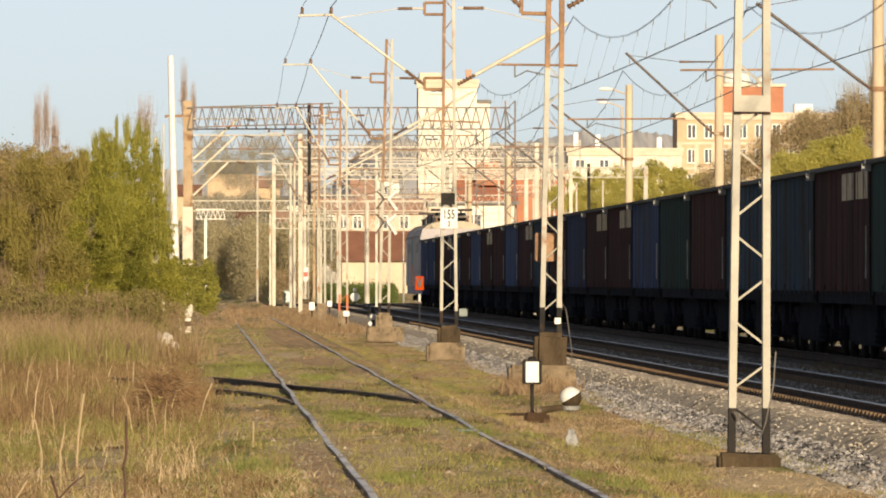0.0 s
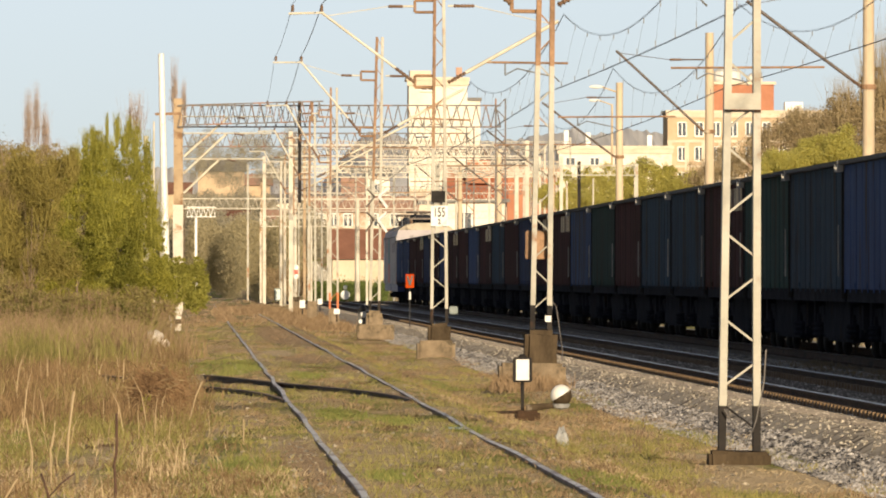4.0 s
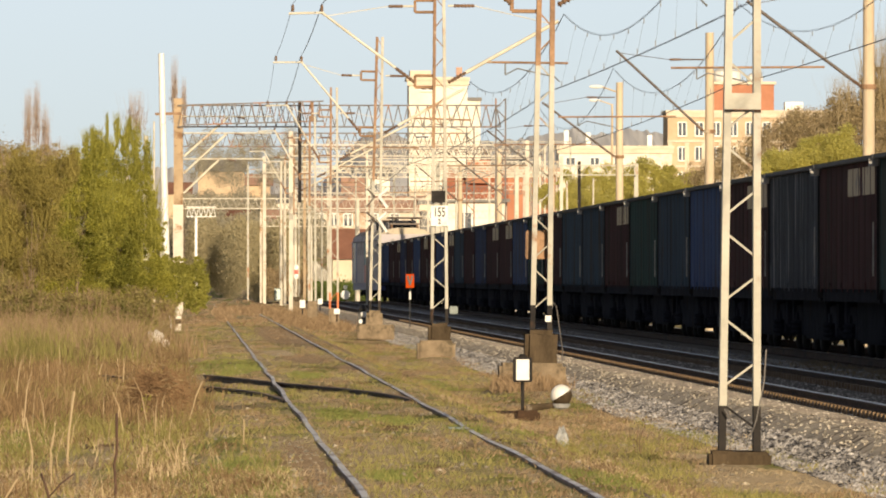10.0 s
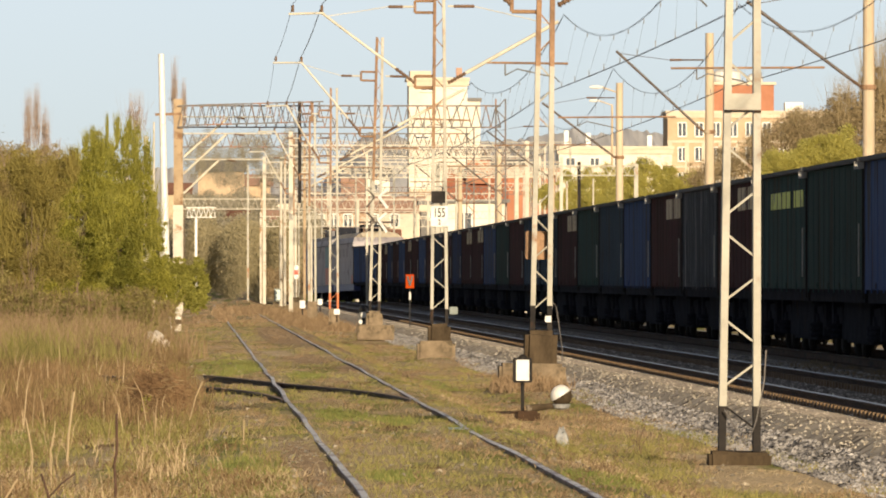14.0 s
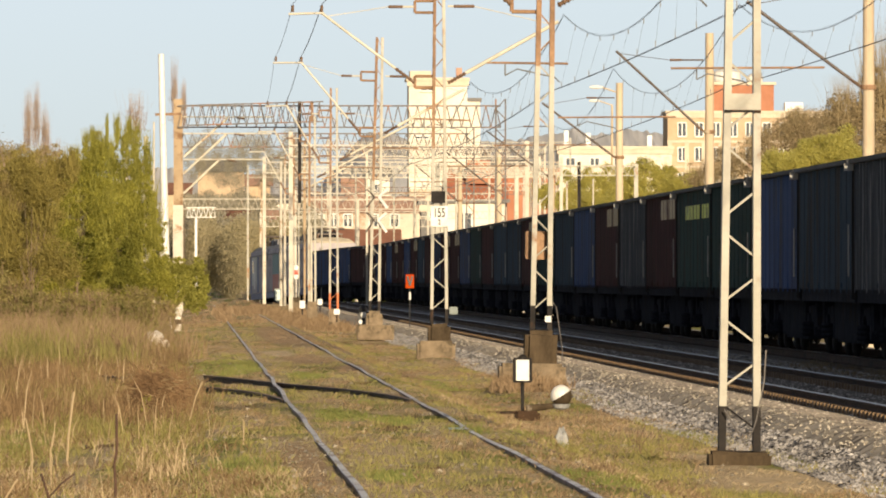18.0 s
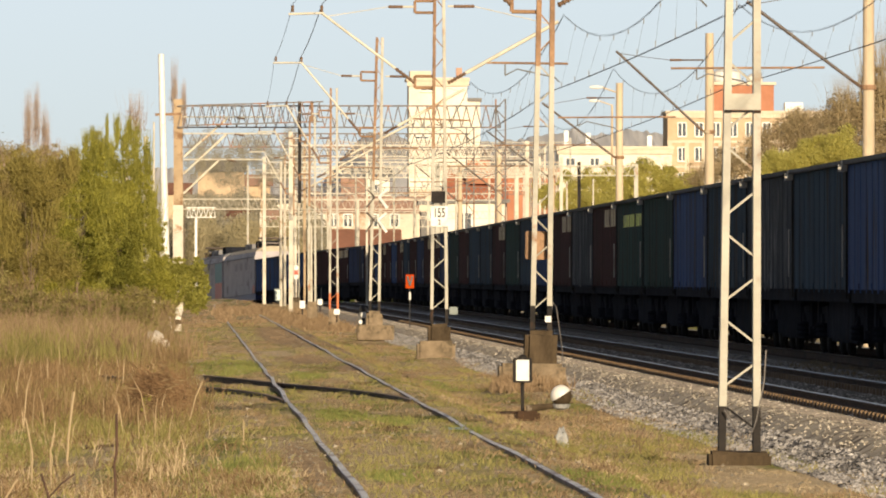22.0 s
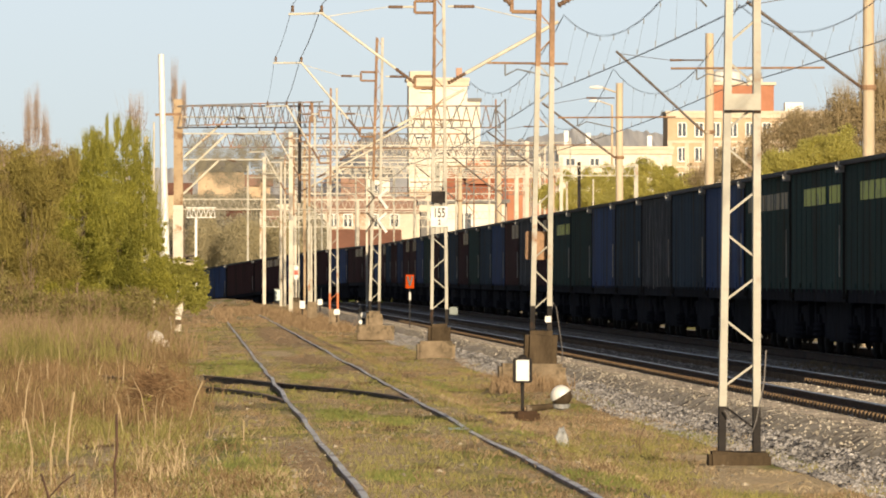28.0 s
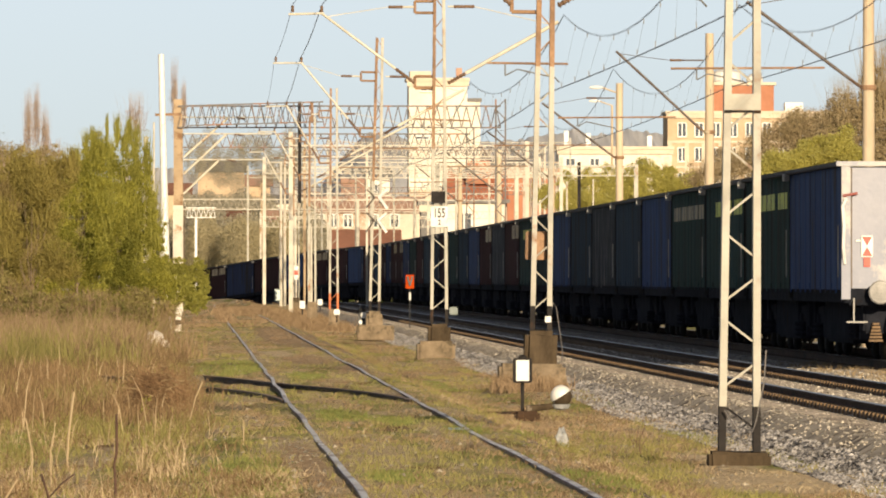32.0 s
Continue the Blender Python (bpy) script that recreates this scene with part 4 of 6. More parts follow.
MASTS = (
    # x, y, base, top, width below, width above
    (5.095, 93.8, -0.34, 7.9, 0.322, 0.195), (5.185, 149.5, -0.20, 7.9, 0.25, 0.17), (5.17, 209.0, -0.10, 7.9, 0.31, 0.17),
    (5.15, 281.0, 0.02, 8.1, 0.25, 0.15), (4.95, 345.0, 0.10, 7.9, 0.27, 0.20), (4.95, 405.0, 0.30, 7.9, 0.26, 0.2), (5.0, 470.0, 0.35, 7.9, 0.26, 0.2),
)
FEED = ((2.2, 2.93, 6.9), (2.2, 2.93, 6.9), (2.42, 3.02, 6.89), (2.05, 2.76, 7.36), (1.6, 2.25, 7.3), (1.5, 2.1, 7.3), (1.5, 2.1, 7.3))   # reach of both feeder wires, height of their bar
LEAN = (0.48, 0.85, 0.0, 1.1, 0.0, 0.0, 0.0)     # degrees to the right
mast_things = []
for i, (x, y, b, tp, w0, w1) in enumerate(MASTS):
    feet = ((0.58, 0.55, 0.16), (0.48, 0.5, 0.86), (0.46, 0.5, 0.59), (0.45, 0.5, 0.5), (0.34, 0.4, 0.28), (0.4, 0.4, 0.2), (0.4, 0.4, 0.2))[i]
    blk = (0.42, 0.36, 0.3, 0.28, 0.55, 0.3, 0.3)[i]
    m = lattice_mast(x, y, b, tp, w0, w1, CREAM, "cream lattice mast with black foot beside the main line" if i < 4 else "cream lattice mast with rusty top far down the line",
                     M["orange_foot"] if i == 4 else CREAM if i > 4 else M["mast_black"], blk, feet, RUST if i else None, (99.0, 4.75, 4.2, 4.1, 4.5, 4, 4)[i], bays=(0.231, 0.22, 0.24, 0.24, 0.27, 0.3, 0.3)[i], from_h=0.2 if i == 0 else 0.3, r=(0.034, 0.036, 0.031, 0.036, 0.034, 0.04, 0.034)[i], lean=LEAN[i], first=1 if i == 0 else -1, pale_foot=i > 2)
    mast_things.append(m)
    foot_z = 5.45 - b
    near_c = bend(y, WIRE_X)[0]
    tip = foot_z * math.sin(radians(LEAN[i]))         # how far a leaning mast has moved at the brackets
    cantilever(m, 1, near_c - x - tip, foot_z, M["tube_cream"], rise=1.22, pull=True, end=0.0, tube_r=0.038, tie=1.58, ins=(0.12, 0.55))
    if i:
        rod_bracket(m, -1, foot_z - 0.1, M["mast_rust"])
        rod_bracket(m, -1, foot_z + 1.45, M["mast_rust"])
        out, zb = FEED[i][0] + tip, FEED[i][2] - b
        cantilever(m, -1, out, foot_z, M["tube_cream"], attach=0.5, rise=zb - foot_z - 0.05, steady=False, end=0.0, tube_r=0.027, tie=1.57, lever=0.5, shed=0.045, ins=(0.25, 0.55))
        part("feeder_bar", tube((-out + 0.05, 0, zb), (-FEED[i][1] - tip - 0.08, 0, zb - 0.02), 0.024, 6), M["tube_cream"], m)
        for fx in FEED[i][:2]:
            insulator(m, (-fx - tip, 0, zb + 0.02), (-fx - tip, 0, zb + 0.16), 0.035, 3)


def concrete_mast(x, y, base, top, r, label, arm=True):
    t = thing("concrete_mast", pose(x, y, base), label, "catenary mast", "concrete masts beyond the train")
    part("post", tube((0, 0, -0.3), (0, 0, top - base), r, 14, r2=r * 0.8), M["concrete_post"], t)
    fz = 5.5 - base
    band = lathe([(r + 0.02, fz - 0.05), (r + 0.02, fz + 0.05)], 14)
    part("band", band, M["mast_rust"], t)
    if arm:
        cantilever(t, -1, x - bend(y, FAR_X)[0], fz, M["tube_dark"], attach=0.16, rise=2.2 if 280 < y < 284 else 1.78, end=-0.27, tube_r=0.036, tie=2.0, lever=0.3, shed=0.05)
    return t


FAR_MASTS = ((14.5, 154.0, 8.3), (14.5, 216.0, 8.4), (14.5, 282.0, 8.25), (14.5, 341.0, 8.0), (14.5, 405.0, 7.6), (14.4, 470.0, 7.4), (14.2, 530.0, 7.4))
for x, y, tp in FAR_MASTS:
    concrete_mast(x, y, -0.5, tp, 0.145, "round beige concrete mast with a dark bracket beyond the train")


def sag(a, b, depth, k=14):
    a, b = Vector(a), Vector(b)
    out = []
    for i in range(k + 1):
        t = i / k
        p = a.lerp(b, t)
        p.z -= depth * 4 * t * (1 - t)
        out.append(p)
    return out


def catenary(name, label, places, contact, messenger, dips, droppers=7, r=0.0055):
    """Contact wire, sagging messenger and droppers between supports (x, y)."""
    t = thing(name, pose(0, 0, 0), label, "overhead wire")
    for k, ((x0, y0), (x1, y1)) in enumerate(zip(places[:-1], places[1:])):
        dip = dips[min(k, len(dips) - 1)]
        a = sag((x0, y0, contact), (x1, y1, contact), 0.04, 8)
        b = sag((x0 * 0.6 + x1 * 0.4 + 0.15, y0, messenger), (x0 * 0.4 + x1 * 0.6 + 0.15, y1, messenger), dip, 14)
        part("contact_wire", line(a, r, 4), M["wire"], t)
        part("contact_wire", line([p + Vector((0.036, 0, 0)) for p in a], r, 4), M["wire"], t)
        part("messenger_wire", line(b, r, 4), M["wire"], t)
        part("messenger_wire", line([p + Vector((0.0, 0, 0.022)) for p in b], r * 0.7, 4), M["wire"], t)
        for i in range(1, droppers + 1):
            f = i / (droppers + 1)
            x, y = x0 + (x1 - x0) * f, y0 + (y1 - y0) * f
            zc, zm = contact - 0.16 * f * (1 - f), messenger - dip * 4 * f * (1 - f)
            xm = x0 * 0.6 + x1 * 0.4 + (x1 - x0) * 0.2 * f + 0.15
            drp = tube((x, y, zc), (xm, y, zm), 0.0024, 3)
            tube((xm, y, zm), (xm, y, zm - 0.09), 0.010, 4, drp)
            tube((x, y, zc), (x, y, zc + 0.11), 0.010, 4, drp)
            part("dropper", drp, M["wire"], t)
    return t


def stagger(ys, x0):
    return [(bend(y, x0)[0] + (-0.2 if i % 2 else 0.2), bend(y, x0)[1]) for i, y in enumerate(ys)]


catenary("near_line_wires", "dark contact wire and messenger over the near track", stagger((30, 94, 149.5, 209, 281, 345, 405, 470, 530, 590), WIRE_X), 5.27, 6.85, (1.02, 1.02, 1.02, 0.84), 9)
catenary("far_line_wires", "dark contact wire and messenger over the train", stagger((30, 92, 154, 216, 282, 341, 405, 470, 530, 590), FAR_X), 5.48, 7.25, (1.22,), 9)
feeder = thing("feeder_wires", pose(0, 0, 0), "two thin feeder wires on the masts' siding arms", "overhead wire")
for dx, dip, r in ((0, 0.10, 0.010), (1, 0.14, 0.006)):
    for a, b, fa, fb in zip(MASTS[:-1], MASTS[1:], FEED[:-1], FEED[1:]):
        part("feeder_wire", line(sag((a[0] - fa[dx], a[1], fa[2] + 0.17), (b[0] - fb[dx], b[1], fb[2] + 0.17), dip, 10), r, 4), M["wire"], feeder)


def concrete_pole(x, y, base, top, r, mat, label, lean=0.0, r2=0.7):
    t = thing("mast_pole", pose(x, y, base, 0, lean, 0), label, "mast", "slender masts by the yard")
    part("shaft", tube((0, 0, -0.3), (0, 0, top - base), r, 10, r2=r * r2), mat, t)
    return t


# whitewashed pole by the bushes, with its crossbar
pole = concrete_pole(-0.62, 304.0, -0.3, 8.15, 0.135, M["white"], "tall whitewashed pole standing among the bushes", -1.3, 0.66)
part("crossbar", box(-0.22, 0.55, -0.05, 0.05, 6.6, 6.68), M["mast_rust"], pole)
# slender far masts
for x, y, b, tp, r in ((4.75, 520, 0.3, 7.4, 0.09), (5.0, 525, 0.3, 7.6, 0.08), (5.2, 505, 0.3, 7.2, 0.09), (5.4, 445, 0.3, 3.7, 0.06),
                       (10.3, 617, -0.6, 6.2, 0.16), (15.0, 672, -2.0, 6.6, 0.15), (-2.6, 430, -0.2, 7.6, 0.05), (-2.2, 425, -0.2, 7.6, 0.05), (-1.75, 420, -0.2, 7.3, 0.14),
                       (-1.35, 400, -0.2, 7.6, 0.05), (-1.05, 405, -0.2, 7.5, 0.09)):
    concrete_pole(x, y, b, tp, r, M["gantry_cream"], "pale slender mast far down the line")


def lattice_beam(bm, p, q, depth, width, bays, r=0.035, web=0.6):
    """A box girder of four chords and zigzags from p to q (its lower middle)."""
    p, q = Vector(p), Vector(q)
    d = (q - p).normalized()
    side = Vector((d.y, -d.x, 0)).normalized() * width / 2
    up = Vector((0, 0, depth))
    for o in (side, -side):
        tube(p + o, q + o, r, 4, bm)
        tube(p + o + up, q + o + up, r, 4, bm)
        for i in range(bays):
            a, b = p.lerp(q, i / bays), p.lerp(q, (i + 1) / bays)
            m = (a + b) / 2
            tube(a + o, m + o + up, r * web, 4, bm)
            tube(m + o + up, b + o, r * web, 4, bm)
    return bm


def lattice_column(bm, x, z0, z1, w, r=0.04, bays=10):
    for dx in (-w / 2, w / 2):
        for dy in (-w / 2, w / 2):
            tube((x + dx, dy, z0), (x + dx, dy, z1), r, 4, bm)
    for i in range(bays):
        a, b = z0 + (z1 - z0) * i / bays, z0 + (z1 - z0) * (i + 1) / bays
        s = 1 if i % 2 else -1
        for dy in (-w / 2, w / 2):
            tube((x - s * w / 2, dy, a), (x + s * w / 2, dy, b), r * 0.6, 4, bm)
    return bm


def gantry(y, x0, x1, base, zlow, depth, mat, label, mid=None, w=0.4, r=0.035, tops=(0.3, 0.3)):
    g = thing("gantry", pose(0, y, 0), label, "gantry", "portal gantries over the yard")
    bays = max(6, int((x1 - x0) / 0.42))
    part("beam", lattice_beam(bmesh.new(), (x0, 0, zlow), (x1, 0, zlow), depth, 0.6, bays, r, 0.6 if mat is M["gantry"] else 0.35), mat, g)
    if mid:
        part("hanger_post", box(mid - 0.075, mid + 0.075, -0.08, 0.08, 4.7, zlow + depth + 0.2), M["mast_black"], g, "dark hanging post")
    for x, e in ((x0, tops[0]), (x1, tops[1])):
        solid = box(x - w * 0.45, x + w * 0.45, -w * 0.4, w * 0.4, base - 0.3, zlow + depth + e)
        part("column", solid if mat is not M["gantry"] or x == x0 else lattice_column(bmesh.new(), x, base, zlow + depth + e, w, r, 22), M["brown_post"] if x == x0 and mat is M["gantry"] else mat, g)
    return g


M["brown_post"] = material("rust_streaked_column", (0.25, 0.18, 0.11), (0.40, 0.30, 0.19), 0.85, 1.2, stain=(0.18, 0.10, 0.05), stain_amount=0.25)
G, GC = M["gantry"], M["gantry_cream"]
portal = gantry(440, -0.44, 13.55, -0.3, 7.98, 0.93, G, "grey lattice portal gantry spanning all the tracks", 4.83, 0.42, 0.038)
part("column_sleeve", box(-0.66, -0.22, -0.22, 0.22, 0.0, 4.6), GC, portal, "flaking cream lower column")
part("side_beam", lattice_beam(bmesh.new(), (0.0, -0.9, 8.05), (5.85, -0.9, 8.22), 0.86, 0.3, 16, 0.036), G, portal, "short lattice beam before the long one")
part("end_post", box(5.30, 5.42, -1.0, -0.8, 8.2, 9.1), M["mast_rust"], portal)
for za, zb, xb in ((6.68, 8.38, 1.72), (5.95, 7.66, 1.64), (5.1, 6.54, 1.32)):      # pale cantilevers over the siding
    part("strut", tube((-0.2, -0.5, za), (xb, -0.5, zb), 0.05, 6), M["tube_cream"], portal)
    part("top_tie", tube((-0.2, -0.5, zb + 0.04), (xb + 2.0, -0.5, zb + 0.04), 0.03, 5), M["tube_cream"], portal)
    insulator(portal, (xb + 0.35, -0.5, zb + 0.04), (xb + 0.75, -0.5, zb - 0.05), 0.09)
gantry(500, -0.42, 13.9, -0.3, 7.90, 0.66, G, "grey lattice portal gantry farther down the line", None, 0.36, 0.040)
gantry(455, 4.60, 15.2, -0.3, 6.9, 0.5, GC, "cream portal gantry across the yard", None, 0.2, tops=(0.6, 0.2))
gantry(500, 5.1, 16.2, -0.3, 6.4, 0.5, GC, "cream portal gantry across the yard", None, 0.18)
gantry(560, 4.2, 20.6, -0.6, 7.25, 0.6, GC, "long cream portal gantry over the station throat", None, 0.2)
gantry(610, -0.5, 15.0, -1.0, 5.6, 0.6, GC, "long cream portal gantry over the station throat", None, 0.3)
sb = thing("signal_bracket", pose(0, 650, 0), "white lattice bracket on a post beyond the curve", "gantry")
part("beam", lattice_beam(bmesh.new(), (-0.1, 0, 5.35), (1.75, 0, 5.35), 0.62, 0.5, 6, 0.04), M["white"], sb)
part("post", box(0.42, 0.58, -0.08, 0.08, -1.5, 5.35), M["white"], sb)
gantry(700, 5.0, 17.5, -1.6, 5.0, 0.7, GC, "long cream portal gantry over the station throat", None, 0.14)
gantry(480, 11.8, 21.2, -0.6, 6.3, 0.45, M["mast_paint"], "white portal with lattice beam beyond the train", 18.5, 0.22, tops=(0.1, 0.1))

# more portals and posts crowding the station throat
gantry(620, 15.0, 21.5, -0.6, 8.0, 0.55, GC, "cream portal gantry over the station throat", None, 0.14, 0.026)
gantry(660, 15.6, 23.2, -0.8, 9.2, 0.5, GC, "cream portal gantry over the station throat", None, 0.13, 0.026)
gantry(640, 19.0, 25.5, -0.6, 7.0, 0.42, GC, "cream portal gantry over the station throat", None, 0.14, 0.026)
gantry(545, 9.6, 16.6, -0.4, 7.4, 0.45, GC, "cream portal gantry across the yard", None, 0.13, 0.024)
for y, a, b, z, d, mt in ((575, 6.6, 19.5, 8.35, 0.5, "gantry"), (590, 7.0, 21.0, 7.55, 0.42, "mast_paint"), (605, 6.4, 18.6, 6.1, 0.4, "gantry_cream"), (630, 7.2, 22.0, 8.9, 0.5, "gantry"),
                          (655, 6.2, 20.5, 5.3, 0.45, "gantry_cream"), (680, 4.0, 22.5, 8.2, 0.5, "mast_paint"), (720, 5.2, 24.0, 7.4, 0.5, "gantry"), (690, 9.5, 26.0, 10.2, 0.5, "mast_paint")):
    gantry(y, a, b, -1.4, z, d, M[mt], "weathered lattice portal crowding the station throat", None, 0.14, 0.028)
for x, y, tp, r in ((7.9, 600, 7.2, 0.06), (9.0, 640, 7.8, 0.07), (10.9, 660, 8.6, 0.07), (12.6, 700, 9.4, 0.08), (14.6, 720, 9.0, 0.08), (17.6, 700, 9.8, 0.07), (20.9, 690, 10.4, 0.08), (25.4, 700, 9.2, 0.08)):
    post = concrete_pole(x, y, -1.4, tp, r, M["mast_paint"], "weathered slender mast in the station throat")
    part("bracket_arm", tube((0, 0, tp + 0.7), (-2.4, 0, tp + 1.0), 0.035, 5), M["gantry"], post)
    part("bracket_stay", tube((0, 0, tp - 0.5), (-1.8, 0, tp + 0.9), 0.03, 5), M["tube_cream"], post)
for x, y, tp, r in ((18.4, 600, 7.7, 0.08), (19.4, 602, 7.9, 0.07), (20.4, 604, 7.4, 0.07), (16.9, 640, 9.8, 0.08), (13.2, 590, 8.6, 0.07), (22.4, 600, 7.2, 0.08), (24.2, 606, 7.4, 0.07)):
    concrete_pole(x, y, -0.6, tp, r, M["gantry_cream"], "pale slender mast in the station throat")

# ---------------------------------------------------------------- buildings far off
WALLS = dict(
    cream=material("cream_render", (0.42, 0.35, 0.255), (0.55, 0.47, 0.36), 0.9, 0.25, stain=(0.42, 0.33, 0.23), stain_amount=0.2),
    ochre=material("ochre_render", (0.38, 0.275, 0.175), (0.51, 0.395, 0.27), 0.9, 0.25, stain=(0.40, 0.28, 0.18), stain_amount=0.2),
    pink=material("faded_pink_render", (0.43, 0.36, 0.285), (0.56, 0.49, 0.40), 0.9, 0.25, stain=(0.33, 0.22, 0.15), stain_amount=0.2),
    white=material("whitewashed_wall", (0.56, 0.52, 0.44), (0.70, 0.66, 0.58), 0.9, 0.25, stain=(0.50, 0.42, 0.32), stain_amount=0.15),
    brick=material("red_brick_wall", (0.29, 0.12, 0.068), (0.39, 0.175, 0.10), 0.9, 0.5),
    # tile red lightened so that its colour carries the distance haze
    tile=material("red_roof_tiles", (0.32, 0.19, 0.135), (0.45, 0.28, 0.205), 0.85, 0.5),
    tile_old=material("brown_old_roof_tiles", (0.15, 0.065, 0.04), (0.24, 0.11, 0.07), 0.9, 0.5),
    tile_red=material("bright_red_roof_tiles", (0.25, 0.085, 0.045), (0.38, 0.14, 0.078), 0.85, 0.5),
    slate=material("grey_roof_felt", (0.12, 0.115, 0.11), (0.22, 0.21, 0.20), 0.9, 0.4),
    trim=material("pale_stone_trim", (0.46, 0.39, 0.30), (0.60, 0.52, 0.41), 0.85, 0.6),
)


def gable_roof(wide, deep, high, pitch):
    bm = bmesh.new()
    e = 0.4
    v = [bm.verts.new(p) for p in ((-wide / 2 - e, -e, high), (wide / 2 + e, -e, high), (wide / 2 + e, deep + e, high), (-wide / 2 - e, deep + e, high),
                                   (-wide / 2 - e, deep / 2, high + pitch), (wide / 2 + e, deep / 2, high + pitch))]
    for f in ((0, 1, 5, 4), (2, 3, 4, 5), (0, 4, 3), (1, 2, 5), (3, 2, 1, 0)):
        bm.faces.new([v[i] for i in f])
    bmesh.ops.recalc_face_normals(bm, faces=bm.faces[:])
    return bm


def building(name, x0, x1, y, base, eaves, deep, wall, label, windows=(), win=(1.0, 1.4), pitch=0.0, roof=None, category="building"):
    """A building between x0 and x1 whose front faces the camera: walls, roof, cornice, windows (x, z) with frames and sills."""
    wide, mid = x1 - x0, (x0 + x1) / 2
    high = eaves - base
    b = thing(name, pose(mid, y, base), label, category)
    part("wall", box(-wide / 2, wide / 2, 0, deep, 0, high), wall, b)
    rm = roof or WALLS["tile"]
    if pitch:
        part("roof", gable_roof(wide, deep, high + 0.003, pitch), rm, b)
    else:
        part("roof", box(-wide / 2 - 0.3, wide / 2 + 0.3, -0.35, deep + 0.3, high + 0.003, high + 0.4), rm, b)
        part("cornice", box(-wide / 2 - 0.2, wide / 2 + 0.2, -0.25, -0.004, high - 0.6, high), WALLS["trim"], b)
    for wx, wz in windows:
        cx, cz = wx - mid, wz - base
        w = part("window", box(cx - win[0] / 2, cx + win[0] / 2, -0.03, 0.05, cz - win[1] / 2, cz + win[1] / 2), M["glass"], b)
        fr = bmesh.new()
        for s in (-1, 0, 1):
            box(cx + s * win[0] / 2 - 0.07, cx + s * win[0] / 2 + 0.07, -0.08, -0.031, cz - win[1] / 2, cz + win[1] / 2, fr)
        for s in (-1, 1):
            box(cx - win[0] / 2 + 0.071, cx + win[0] / 2 - 0.071, -0.076, -0.032, cz + s * win[1] / 2 - 0.07, cz + s * win[1] / 2 + 0.07, fr)
        part("window_frame", fr, M["white"], w)
        part("sill", box(cx - win[0] / 2 - 0.12, cx + win[0] / 2 + 0.12, -0.2, -0.004, cz - win[1] / 2 - 0.2, cz - win[1] / 2 - 0.071), WALLS["trim"], w)
    return b


# mill tower with a stepped top
tower = building("tower_block", 26.1, 33.0, 1200, 0, 24.8, 9, WALLS["white"], "tall whitewashed mill tower with a stepped top", [(27.7, 18.1), (28.3, 23.8)],
                 (1.6, 0.35), roof=WALLS["trim"], category="tower")
part("lower_shaft", box(3.452, 5.0, 0.4, 8, 0, 22.4), WALLS["white"], tower)
part("shaft_roof", box(3.46, 5.2, 0.2, 8.2, 22.403, 22.8), WALLS["slate"], tower)
part("roof_hut", box(-3.3, -0.8, 1, 6, 25.21, 26.0), WALLS["trim"], tower)
part("mast_stub", box(2.2, 2.9, 2, 3, 25.21, 26.4), WALLS["tile"], tower)
part("side_wing", box(-3.46, 4.99, -2.5, -0.36, 0, 12.0), WALLS["cream"], tower)
# two-storey row under a long red roof
building("terrace_house", 13.3, 26.6, 1150, 0, 8.9, 10, WALLS["pink"], "faded pink terraced house with a long red roof",
         [(x, z) for z in (8.0, 5.2) for x in (14.9, 16.5, 18.1, 21.0, 23.4)], (1.0, 1.45), 1.9)
building("barn", 12.8, 18.6, 900, -0.5, 3.1, 9, WALLS["cream"], "low barn with a brown tiled roof beside the station", [], (1, 1), 2.7, WALLS["tile_old"], "barn")
station = building("station_house", 25.6, 31.2, 1000, 0, 9.1, 9, WALLS["white"], "whitewashed station house with a red tiled roof", [(27.2, 7.0)], (1.5, 1.9), 3.2, WALLS["tile_red"])
# dark strip added as the shadow line below the roof's edge
part("eave_board", box(-3.3, 3.3, -0.52, -0.42, 8.9, 9.25), WALLS["slate"], station, "dark strip for the shadow under the eaves")
part("dormer", box(-0.9, 1.4, 1.2, 4, 10.8, 13.1), WALLS["brick"], station)
building("brick_shed", 31.6, 36.6, 1005, 0, 12.0, 9, WALLS["brick"], "tall red brick shed beside the station", [(33.0, 6.0), (35.0, 6.0)], (0.9, 1.6), 0.0, WALLS["tile"])
building("dark_annex", 23.0, 25.4, 1002, 0, 8.7, 6, WALLS["slate"], "small dark annex beside the station house", [(24.2, 7.8)], (0.8, 1.0), 0.0, WALLS["slate"])
# the large block on the hill
big = building("office_block", 66.2, 92.0, 1400, 0, 24.2, 14, WALLS["ochre"], "large ochre office block with pale cornice and red upper storey",
               [(68.2 + 2.34 * i, z) for i in range(10) for z in (22.0, 18.6, 15.1)], (1.15, 1.9), roof=WALLS["trim"])
part("upper_storey", box(-6.7, 1.9, 2, 10, 24.61, 28.2), WALLS["brick"], big, "red upper storey")
part("upper_roof", box(-7.0, 2.2, 1.7, 10.3, 28.21, 28.6), WALLS["trim"], big)
part("roof_tank", lathe([(1.9, 28.61), (2.1, 29.0), (2.0, 30.0), (0.8, 30.6)], 16, at=(-4.6, 5, 0)), M["white"], big)
part("roof_tank", lathe([(1.1, 28.61), (1.2, 29.4), (0.4, 29.9)], 14, at=(-0.6, 5, 0)), M["white"], big)
part("string_course", box(-12.95, 12.95, -0.15, -0.004, 20.15, 20.5), WALLS["trim"], big)
